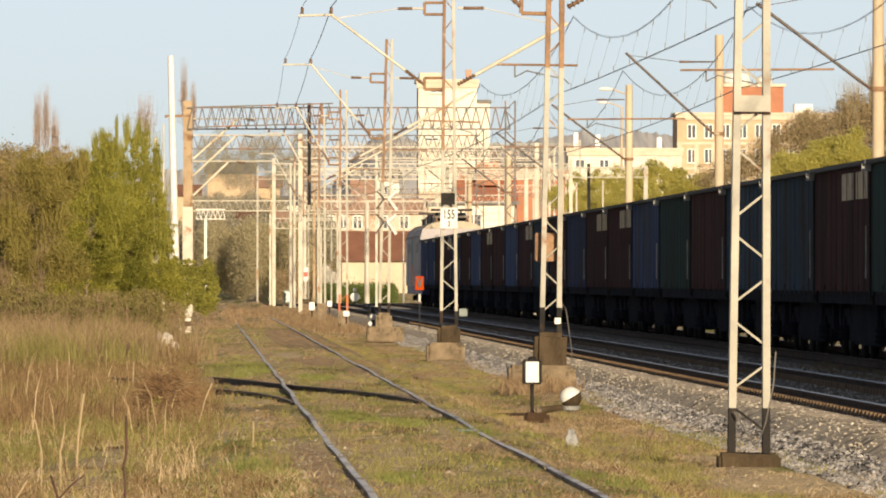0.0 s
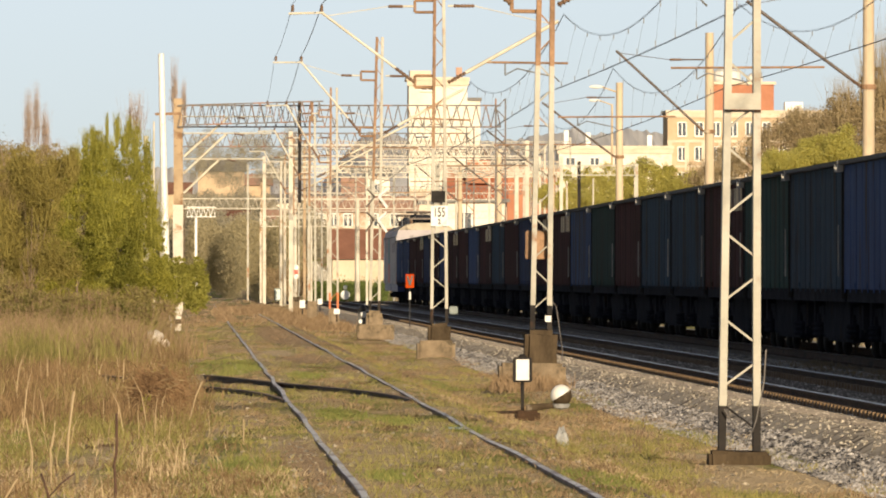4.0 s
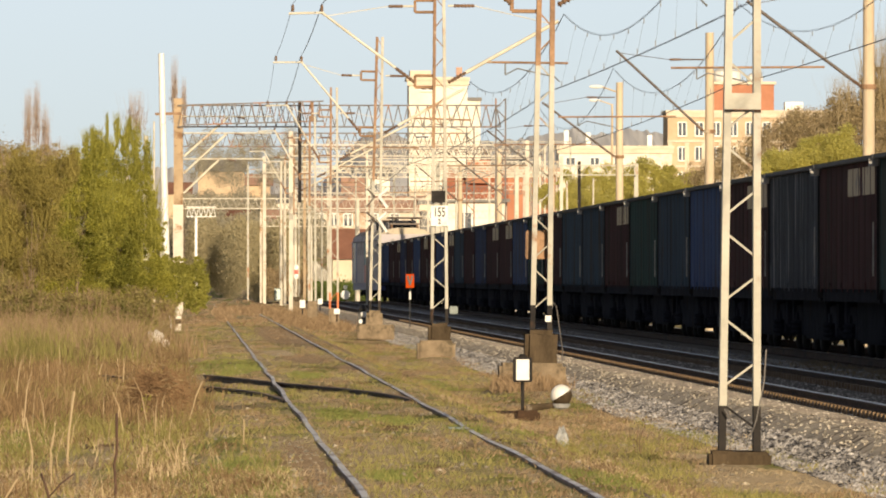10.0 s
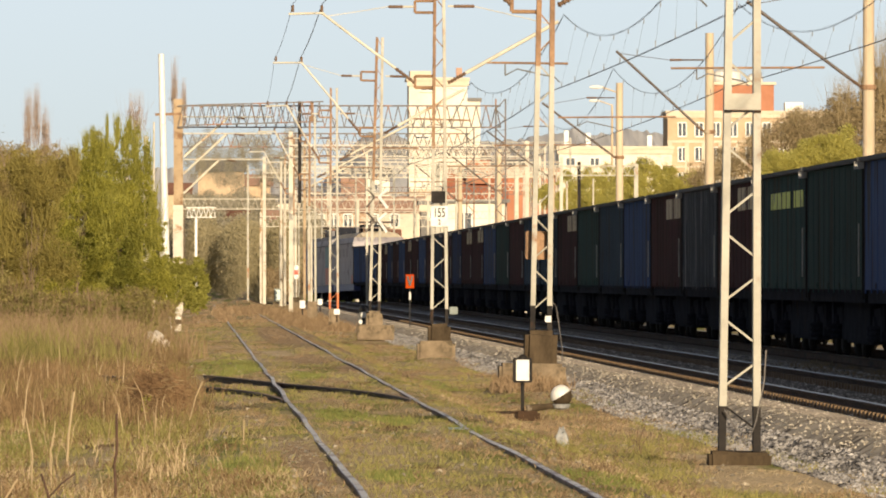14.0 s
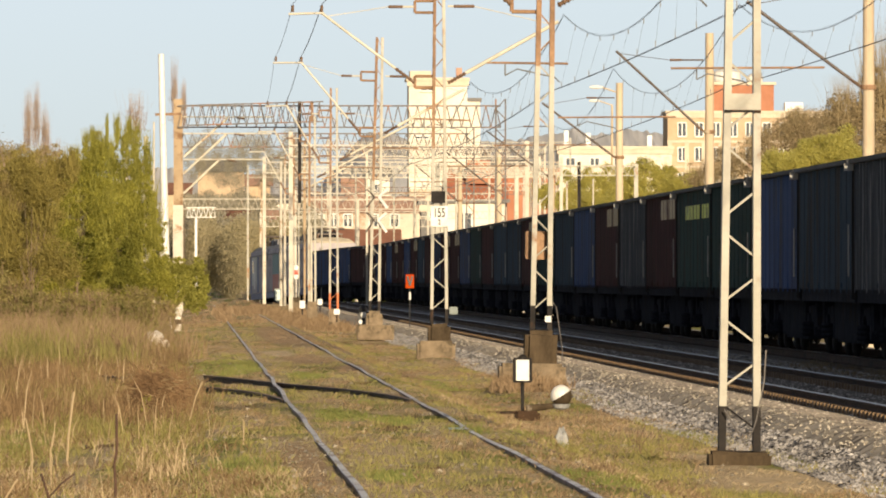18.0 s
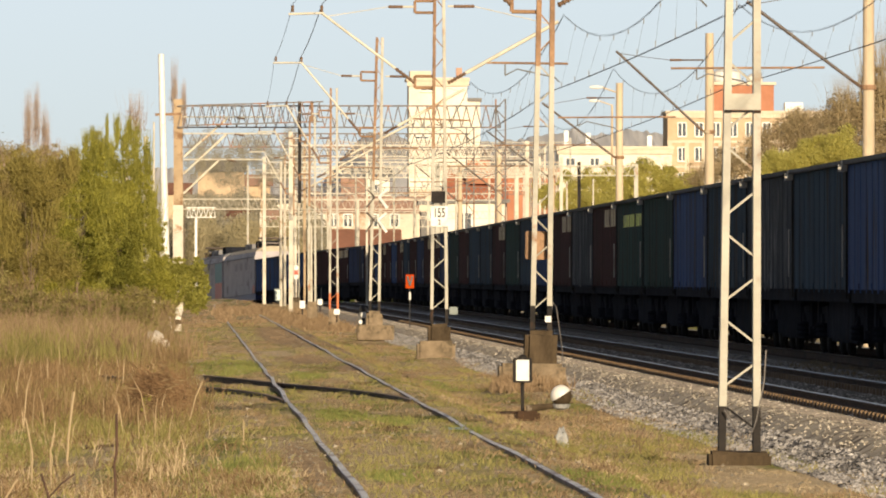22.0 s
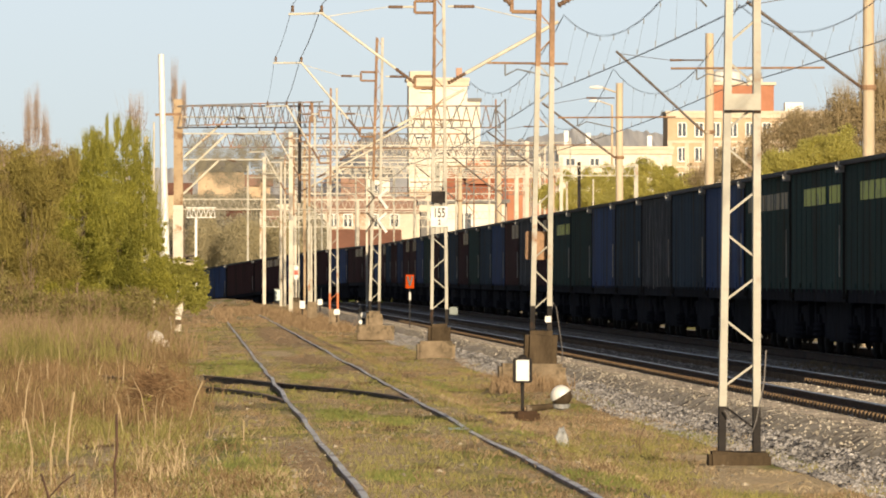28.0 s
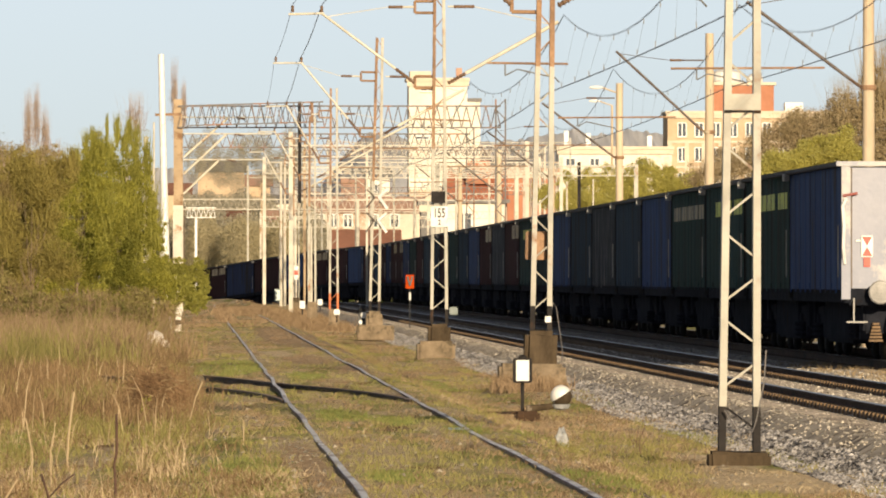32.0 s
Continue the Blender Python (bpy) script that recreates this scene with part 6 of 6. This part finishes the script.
blades("rank_weeds", "rank brown weeds at the foot of the bushes", M["weed"], 70000, (-6.0, 0.4), (180, 260), (0.22, 0.95), 0.0045, 0.34, hedge_foot, 9, 0.16, patch=0.6)
blades("rank_green_weeds", "rank green weeds at the foot of the bushes", M["olive"], 50000, (-6.0, 0.4), (175, 260), (0.18, 0.8), 0.0045, 0.38, hedge_foot, 9, 0.16, patch=-0.8)
blades("tall_stalks", "single tall pale stalks", M["stalk"], 430, (-5.0, -0.1), (90, 210), (0.22, 0.6), 0.0034, 0.16, left_side, 1, 0.02)
blades("near_stalks", "single tall pale stalks", M["stalk"], 170, (-1.8, 0.3), (60, 100), (0.10, 0.36), 0.0022, 0.35, left_side, 1, 0.02)
blades("matted_straw", "matted bleached straw beside the siding", M["stalk"], 20000, (-3.0, 1.1), (58, 120), (0.03, 0.10), 0.0018, 1.3, lambda x, y: left_side(x - 0.25, y), 14, 0.09, patch=-1.6)
verge = lambda x, y: 3.2 < x < 5.7 and not in_spots(SANDY, x, y) and not in_spots(BARE, x, y) and not any(abs(x - m[0]) < 0.45 and (-9.0 if m[1] < 100 else -0.6) < y - m[1] < 1.0 for m in MASTS)
blades("verge_grass", "patches of grass along the ballast", M["grass"], 15000, (3.2, 5.7), (75, 260), (0.03, 0.10), 0.0032, 0.7, verge, 10, 0.08, patch=2.5)
blades("verge_straw", "dry tufts along the ballast", M["weed"], 16000, (3.0, 5.7), (75, 260), (0.03, 0.10), 0.0032, 0.9, verge, 10, 0.08, patch=-2.5)
blades("verge_matted_straw", "bleached flattened straw along the ballast", M["stalk"], 16000, (3.0, 5.9), (66, 130), (0.015, 0.05), 0.0025, 1.8, lambda x, y: not any(abs(x - m[0]) < 0.4 and -1.5 < y - m[1] < 0.8 for m in MASTS), 12, 0.1, patch=-1.4)
blades("cess_weeds", "golden dry weeds between the running lines", M["straw"], 5000, (9.7, 10.6), (118, 172), (0.03, 0.10), 0.004, 0.7, None, 10, 0.08, patch=0.4)
blades("mast_weeds", "brown weeds heaped round a mast's footing", M["weed"], 5200, (4.55, 5.45), (145.5, 149.1), (0.08, 0.26), 0.005, 0.5, lambda x, y: abs(x - 5.0) < 0.42 + 0.1 * noise.noise((x * 4.0, y, 0.0)), 8, 0.1)
blades("yard_weeds", "brown weeds round the feet of the yard masts", M["weed"], 26000, (1.2, 5.6), (330, 470), (0.06, 0.32), 0.008, 0.6, lambda x, y: x > 3.2 or x < 1.4 or y > 400, 10, 0.15, patch=1.2)
blades("far_grass", "dry grass on the far end of the siding", M["weed"], 12000, (-3.0, 6.0), (300, 560), (0.03, 0.14), 0.012, 0.6, lambda x, y: off_rails(x, y) and x < 5.4 - bend_x(y), 8, 0.1)


# loose ballast stones
def stones(name, label, n, xr, yr, size, mat):
    base = np.array([(1, 0, 0), (-1, 0, 0), (0, 1, 0), (0, -1, 0), (0, 0, 1), (0, 0, -1)], dtype=float)
    tri = np.array([(0, 2, 4), (2, 1, 4), (1, 3, 4), (3, 0, 4), (2, 0, 5), (1, 2, 5), (3, 1, 5), (0, 3, 5)])
    y = yr[0] * (yr[1] / yr[0]) ** RNG.random(n)
    x = RNG.uniform(xr[0], xr[1], n)
    z = np.array([ground_z(a, b) for a, b in zip(x, y)])
    s = size * RNG.uniform(0.5, 1.4, n)
    v = base[None] * RNG.uniform(0.55, 1.25, (n, 6, 1)) + RNG.normal(0, 0.15, (n, 6, 3))
    ang = RNG.uniform(0, 6.28, n)
    ca, sa = np.cos(ang)[:, None], np.sin(ang)[:, None]
    v = np.stack([v[..., 0] * ca - v[..., 1] * sa, v[..., 0] * sa + v[..., 1] * ca, v[..., 2] * 0.6], -1)
    v = v * s[:, None, None] + np.stack([x, y, z + s * 0.25], 1)[:, None, :]
    ob = part(name, mesh_of(name, v[:, tri].reshape(-1, 3), 3, mat), None)
    tagged(ob, label, "ballast", kind="stuff")


M["slate_stones"] = leaf_material("blue_grey_ballast_stones", (0.03, 0.03, 0.034), (0.46, 0.44, 0.43), 2.0, 0.0)
M["soil_stones"] = leaf_material("dusty_soil_stones", (0.08, 0.07, 0.055), (0.44, 0.385, 0.30), 2.0, 0.0)
M["stones"] = leaf_material("mixed_ballast_stones", (0.07, 0.062, 0.052), (0.68, 0.615, 0.52), 2.0, 0.0)
stones("ballast_stones", "coarse blue-grey stones on the shoulder's slope", 24000, (5.42, 6.02), (72, 330), 0.028, M["slate_stones"])
stones("ballast_stones", "pale pebbles on the dusty shoulder", 5200, (5.95, 7.0), (72, 330), 0.020, M["stones"])
stones("ballast_stones", "loose grey ballast stones in the track", 16000, (6.9, 10.2), (100, 330), 0.024, M["stones"])
stones("scattered_stones", "pale stones scattered over the soil", 1500, (-1.0, 5.6), (62, 330), 0.023, M["soil_stones"])

# ---------------------------------------------------------------- small things by the tracks
def lantern():
    t = thing("switch_lantern", pose(4.02, 122.0, ground_z(4.02, 122.0) + 0.10), "point lantern with a white face on a thin post", "lantern")
    part("post", tube((0, 0, -0.3), (0, 0, 0.40), 0.022, 8), M["mast_black"], t)
    part("case", box(-0.115, 0.115, -0.09, 0.09, 0.36, 0.66, bevel=0.012), M["mast_black"], t, "dark lantern case")
    part("face", box(-0.078, 0.078, -0.098, -0.088, 0.385, 0.635), M["white"], t, "white lantern face")
    part("roof_vent", lathe([(0.05, 0.655), (0.05, 0.68), (0.02, 0.70)], 8), M["mast_black"], t)
    w = thing("point_lever", pose(4.48, 121.8, ground_z(4.48, 121.8) + 0.08), "point lever with a round half-white counterweight", "point lever")
    part("weight_top", half_ball(0.13, True), M["white"], w, "white upper half").matrix_basis = pose(0, 0, 0.23, 0, -32, 0)
    part("weight_bottom", half_ball(0.13, False), M["footing"], w, "dark lower half").matrix_basis = pose(0, 0, 0.23, 0, -32, 0)
    part("lever_arm", tube((-0.02, 0, 0.12), (-0.42, 0.05, 0.07), 0.032, 8, r2=0.045), M["footing"], w, "dark lever arm")
    part("weight_cup", lathe([(0.03, 0.06), (0.09, 0.08), (0.115, 0.13)], 14), M["grey_stone"], w, "pale grey cup under the weight")
    part("stand", box(-0.56, -0.26, -0.2, 0.2, -0.25, 0.05, bevel=0.03), M["rail_rust"], w, "dark rust-brown stand")
    part("throw_rod", tube((-0.45, 0, 0.03), (-1.75, 0.1, 0.02), 0.018, 6), M["rail_rust"], w)


def half_ball(r, upper):
    s = 1 if upper else -1
    prof = [(r * math.cos(a), s * r * math.sin(a)) for a in [i * math.pi / 2 / 8 for i in range(9)]]
    prof[-1] = (0.002, s * r)
    return lathe(prof, 18)


lantern()

# number board, box and plates on the masts
plate = part("number_board", box(-0.175, 0.175, -0.012, 0.012, -0.21, 0.21, bevel=0.004), M["white"], mast_things[2], "white board with black figures")
plate.location = (0.0, -0.16, 2.70 - MASTS[2][2])
writing("155", 0.27, M["black"], plate, pose(0, -0.018, 0.07, 90, 0, 0) @ Matrix.Diagonal((0.62, 1, 1, 1)), "figures")
writing("2", 0.15, M["black"], plate, pose(0, -0.018, -0.12, 90, 0, 0) @ Matrix.Diagonal((0.7, 1, 1, 1)), "figures")
part("cable_box", box(-0.16, 0.12, -0.25, -0.12, 3.08, 3.32), M["mast_black"], mast_things[2], "dark cable box")
part("junction_box", box(-0.24, 0.075, 0.12, 0.28, 1.70 - MASTS[1][2], 2.12 - MASTS[1][2], bevel=0.015), M["mast_rust"], mast_things[1], "rusty junction box")
part("tie_plate", box(-0.17, 0.17, -0.13, -0.115, 2.98 - MASTS[0][2], 3.13 - MASTS[0][2]), M["mast_paint"], mast_things[0])
part("tie_edge", box(-0.17, 0.17, -0.135, -0.115, 2.955 - MASTS[0][2], 2.978 - MASTS[0][2]), M["mast_black"], mast_things[0])
part("reflector", box(-0.045, 0.045, -0.15, -0.12, 0.78 - MASTS[1][2], 0.87 - MASTS[1][2]), M["white"], mast_things[1], "white reflector").location = (0.10, 0, 0)
part("plinth", box(-0.62, 0.36, -0.5, 0.4, -0.2, 0.37, bevel=0.05), M["brown_concrete"], mast_things[1], "broad brown concrete plinth")
part("plinth", box(-0.46, 0.32, -0.5, 0.4, -0.3, 0.24, bevel=0.06), M["brown_concrete"], mast_things[2], "broad brown concrete plinth")
part("plinth", box(-0.48, 0.55, -0.6, 0.3, -0.3, 0.12, bevel=0.03), M["brown_concrete"], mast_things[3], "broad pale concrete plinth")
for i, pts in ((0, [(0.24, -0.05, 1.1), (0.22, -0.1, 0.8), (0.15, -0.12, 0.45), (0.06, -0.2, 0.2), (-0.15, -0.2, 0.55)]),
               (1, [(0.13, -0.1, 1.0), (0.17, -0.1, 1.28), (0.22, -0.1, 1.2), (0.32, -0.12, 0.55), (0.30, -0.2, 0.1)])):
    part("earth_cable", line(pts, 0.008, 5), M["gantry"], mast_things[i], "grey earth cable")

# crossed horn arms on the fourth mast
base4 = MASTS[3][2]
for s in (-1, 1):
    for lo, mid, hi in ((2.70, 3.04, 3.24), (3.38, 3.68, 3.88)):
        arm = tube((s * 0.06, -0.22, mid - base4), (s * 0.28, -0.22, hi - base4), 0.045 if s > 0 else 0.026, 5)
        tube((s * 0.06, -0.22, mid - base4), (s * 0.29, -0.22, lo - base4), 0.045 if s > 0 else 0.026, 5, arm)
        tube((s * 0.06, -0.22, mid - base4), (s * 0.06, -0.05, mid - base4), 0.03, 5, arm)
        part("horn_arm", arm, M["white"] if s > 0 else M["tube_dark"], mast_things[3], "white forked arm" if s > 0 else "dark forked arm")

# orange indicator between the running lines
v = thing("indicator_sign", pose(6.38, 292, -0.12), "orange board with a black V on a striped post", "sign")
part("post", tube((0, 0, -0.2), (0, 0, 1.3), 0.018, 6), M["black"], v)
part("post_band", tube((0, 0, 0.92), (0, 0, 1.15), 0.034, 8), M["white"], v, "white band")
part("board", box(-0.122, 0.122, -0.02, 0.02, 1.26, 1.66, bevel=0.004), M["orange"], v, "orange board")
vb = bmesh.new()
for s in (-1, 1):
    tube((s * 0.072, -0.024, 1.61), (0.0, -0.03, 1.34), 0.034, 4, vb)
part("letter", vb, M["black"], v, "black V")

# dwarf signal by the fourth mast
d = thing("dwarf_signal", pose(4.86, 283.0, ground_z(4.86, 283) + 0.0), "low black dwarf signal with white rims", "signal")
part("base", box(-0.12, 0.12, -0.12, 0.12, -0.1, 0.25), M["black"], d)
part("housing", box(-0.13, 0.13, -0.14, 0.08, 0.25, 0.78, bevel=0.03), M["black"], d)
part("hood", lathe([(0.10, 0.78), (0.12, 0.86), (0.05, 0.98)], 10), M["black"], d)
part("lens_rim", lathe([(0.07, 0), (0.09, 0.03), (0.07, 0.06)], 12, axis="y", at=(0.03, -0.2, 0.70)), M["white"], d)
part("lens_rim", lathe([(0.05, 0), (0.07, 0.03), (0.05, 0.06)], 12, axis="y", at=(-0.05, -0.2, 0.50)), M["white"], d)

# small white markers, cabinets and posts further off
for x, y, z, w, h in ((4.52, 402, 0.24, 0.11, 0.31), (5.35, 412, 0.35, 0.10, 0.24), (4.95, 338, 0.22, 0.10, 0.18)):
    m = thing("marker_post", pose(x, y, z - 0.05), "small white painted marker post", "marker", "white markers along the line")
    part("post", box(-0.03, 0.03, -0.03, 0.03, -0.2, 0.05), M["mast_black"], m)
    part("cap", box(-w, w, -0.06, 0.06, 0.05, 0.05 + h, bevel=0.015), M["white"], m)
c = thing("cable_cabinet", pose(4.45, 505, 0.3), "pale teal cable cabinet beside the masts", "cabinet")
part("case", box(-0.17, 0.17, -0.15, 0.15, 0.0, 0.62, bevel=0.02), M["teal"], c)
part("door", box(-0.13, 0.13, -0.165, -0.15, 0.06, 0.56), M["pale_teal"], c)
ys = thing("yard_signal", pose(5.32, 500, 0.3), "small yard signal with white and red discs on a post", "signal")
part("post", tube((0, 0, -0.2), (0, 0, 1.1), 0.04, 6), M["limewash"], ys)
for z, mt in ((1.65, "white"), (1.42, "red"), (1.2, "white")):
    part("disc", lathe([(0.04, 0), (0.13, 0.01), (0.13, 0.06), (0.04, 0.07)], 12, axis="y", at=(0, -0.1, z)), M[mt], ys)
part("meter_box", box(0.21, 0.38, -0.12, 0.06, 0.78, 0.94, bevel=0.015), M["teal"], mast_things[2], "small grey-teal box on the mast's foot")
s = thing("disc_signal", pose(9.6, 620, -0.6), "round white signal disc with a small lamp", "signal")
part("post", tube((0, 0, -0.3), (0, 0, 0.9), 0.03, 6), M["mast_black"], s)
part("disc", lathe([(0.10, 0), (0.28, 0.01), (0.28, 0.04), (0.10, 0.05)], 16, axis="y", at=(0, -0.1, 1.0)), M["white"], s)
part("lamp", lathe([(0.06, 1.32), (0.12, 1.4), (0.12, 1.52), (0.05, 1.58)], 10), M["white"], s)

# pale stones, kilometre stone
def boulder(name, x, y, size, mat, label, category="stone"):
    bm = bmesh.new()
    bmesh.ops.create_icosphere(bm, subdivisions=3, radius=1.0)
    for vtx in bm.verts:
        k = 1 + 0.5 * noise.noise(vtx.co * 1.5 + Vector((x, y, 0))) + 0.28 * noise.noise(vtx.co * 4.0 + Vector((y, x, 0)))
        vtx.co = Vector((vtx.co.x * size[0], vtx.co.y * size[1], vtx.co.z * size[2])) * k
    ob = part(name, bm, mat)
    ob.location = (x, y, ground_z(x, y) + size[2] * 0.7)
    return tagged(ob, label, category, "loose stones")


boulder("stone", 3.56, 96.5, (0.06, 0.07, 0.125), M["grey_stone"], "pale grey upright stone in the grass")
boulder("stone", -0.80, 226, (0.22, 0.2, 0.24), M["stone_light"], "large whitish lump of rubble in the weeds")
boulder("stone", -0.50, 224, (0.10, 0.12, 0.10), M["stone_light"], "small whitish lump of rubble in the weeds")
boulder("stone", 5.1, 214, (0.10, 0.12, 0.14), M["concrete"], "pale lump of concrete by a mast")
k = thing("marker_stone", pose(-0.28, 288, 0.1), "whitewashed stone post with a dark band among the weeds", "marker")
part("shaft", box(-0.085, 0.085, -0.1, 0.1, -0.4, 0.28, bevel=0.03), M["limewash"], k)
part("cap", lathe([(0.10, 0.28), (0.12, 0.36), (0.10, 0.44), (0.05, 0.5)], 10), M["limewash"], k)
part("band", box(-0.09, 0.09, -0.105, 0.105, 0.02, 0.16), M["footing"], k)

# brush heap, dead stalks
heap = thing("brush_heap", pose(-0.33, 112, ground_z(-0.33, 112)), "tangled heap of brown twigs beside the siding", "brush heap")
n = 9000
p = RNG.normal(0, 1, (n, 3)) * np.array([0.14, 0.35, 0.14]) + np.array([0, 0, 0.18])
p[:, 2] = np.abs(p[:, 2])
dirs = RNG.normal(0, 1, (n, 3)) * np.array([1, 0.5, 0.55])
dirs *= (RNG.uniform(0.025, 0.09, n) / np.linalg.norm(dirs, axis=1))[:, None]
sd = np.stack([np.full(n, 0.003), np.zeros(n), np.full(n, 0.003)], 1)
part("twig_tangle", mesh_of("twig_tangle", np.stack([p - dirs + sd, p - dirs - sd, p + dirs], 1).reshape(-1, 3), 3, M["heap"]), None, heap)
tagged(part("straw_tangle", mesh_of("straw_tangle", np.stack([p[:300] - dirs[:300] * 1.6 + sd[:300], p[:300] - dirs[:300] - sd[:300], p[:300] + dirs[:300] * 1.8 + np.array([0, 0, 0.05])], 1).reshape(-1, 3), 3, M["straw"]), None, heap), kind="stuff")
for name, x, y, pts, r, mat, label in (
        ("dead_stalk", -0.49, 68, [(0, 0, -0.1), (0.004, 0, 0.15), (-0.006, 0, 0.28), (0.012, 0, 0.36), (0.012, 0, 0.62)], 0.010, M["dark_twig"], "dark dead stalk standing in the grass"),
        ("dead_stalk", -0.90, 67, [(0.02, 0, -0.1), (-0.03, 0, 0.14), (-0.07, 0, 0.26)], 0.009, M["dark_twig"], "dark forked dead twig in the grass"),
        ("dead_stalk", -0.92, 67, [(0.0, 0, 0.10), (0.08, 0, 0.19), (0.17, 0, 0.26)], 0.007, M["dark_twig"], "dark forked dead twig in the grass"),
        ("dry_stalk", -1.00, 85, [(-0.02, 0, -0.1), (0.0, 0, 0.26), (0.045, 0, 0.62)], 0.010, M["stalk"], "pale dry stalk standing in the grass"),
        ("dry_stalk", -1.16, 75, [(0.0, 0, -0.1), (0.01, 0, 0.3), (-0.04, 0, 0.56)], 0.006, M["stalk"], "pale dry stalk standing in the grass"),
        ("dry_stalk", -1.02, 76, [(0.0, 0, -0.1), (-0.01, 0, 0.3), (0.02, 0, 0.45)], 0.006, M["stalk"], "pale dry stalk standing in the grass"),
        ("dry_stalk", -1.20, 66, [(-0.05, 0, -0.1), (0.01, 0, 0.12), (0.09, 0, 0.25)], 0.006, M["stalk"], "pale bent dry stalk in the grass"),
        ("dry_stalk", 0.02, 105, [(-0.04, 0, -0.1), (0.06, 0, 0.28), (0.13, 0, 0.44)], 0.007, M["stalk"], "pale leaning dry stalk beside the brush heap"),
        ("dry_stalk", 0.48, 88, [(0, 0, -0.1), (0.002, 0, 0.22)], 0.007, M["stalk"], "short dry stalk by the rail")):
    ob = part(name, line(pts, r, 5), mat)
    ob.location = (x, y, ground_z(x, y))
    tagged(ob, label, "stalk")


# a bare weed standing on the verge, a scrap of blue litter
weed = thing("dry_weed", pose(4.44, 100, ground_z(4.44, 100)), "small bare brown weed standing on the verge", "weed")
for dx, h, bend_by in ((-0.05, 0.20, -0.04), (-0.02, 0.27, 0.02), (0.01, 0.30, 0.06), (0.04, 0.22, 0.09), (0.02, 0.16, -0.07)):
    part("stem", line([(dx * 0.3, 0, -0.03), (dx, 0, h * 0.5), (dx + bend_by, 0, h)], 0.005, 4), M["dark_twig"], weed)
scrap = bmesh.new()
rng = random.Random(4)
fold = [[scrap.verts.new((-0.07 + 0.035 * i, -0.2 + 0.1 * j, 0.02 + 0.025 * rng.random())) for i in range(5)] for j in range(5)]
for j in range(4):
    for i in range(4):
        scrap.faces.new((fold[j][i], fold[j][i + 1], fold[j + 1][i + 1], fold[j + 1][i]))
bmesh.ops.solidify(scrap, geom=scrap.faces[:], thickness=0.004)
scrap_ob = part("litter_scrap", scrap, M["pale_teal"])
scrap_ob.location = (2.52, 95.5, ground_z(2.52, 95.5))
tagged(scrap_ob, "crumpled pale blue-green scrap of litter in the grass", "litter")

# a fan of pale straw, a budding sprig on the brush heap, pebbles beside the rail
blades("straw_fan", "fan of pale bent straw beside the siding", M["stalk"], 90, (-0.40, -0.06), (75, 84), (0.14, 0.32), 0.0022, 0.40, None, 4, 0.03, patch=0.01)
sprig = thing("sprig", pose(-0.48, 108, ground_z(-0.48, 108)), "thin sprig with fresh yellow-green leaves by a brush heap", "sprig")
part("stem", line([(0, 0, -0.03), (0.01, 0, 0.16), (0.04, 0, 0.30)], 0.004, 4), M["bark"], sprig)
part("leaf_spray", mesh_of("leaf_spray", leaf_cloud([(0.02, 0, 0.16, 0.05, 0.05, 0.08), (0.04, 0, 0.27, 0.06, 0.06, 0.05)], 90, 0.011, 0.2), 4, M["leaf_yellow"]), None, sprig)
stones("pebbles", "pale pebbles on the bare strip beside the rail", 120, (0.78, 1.08), (68, 92), 0.014, M["soil_stones"])

motions()
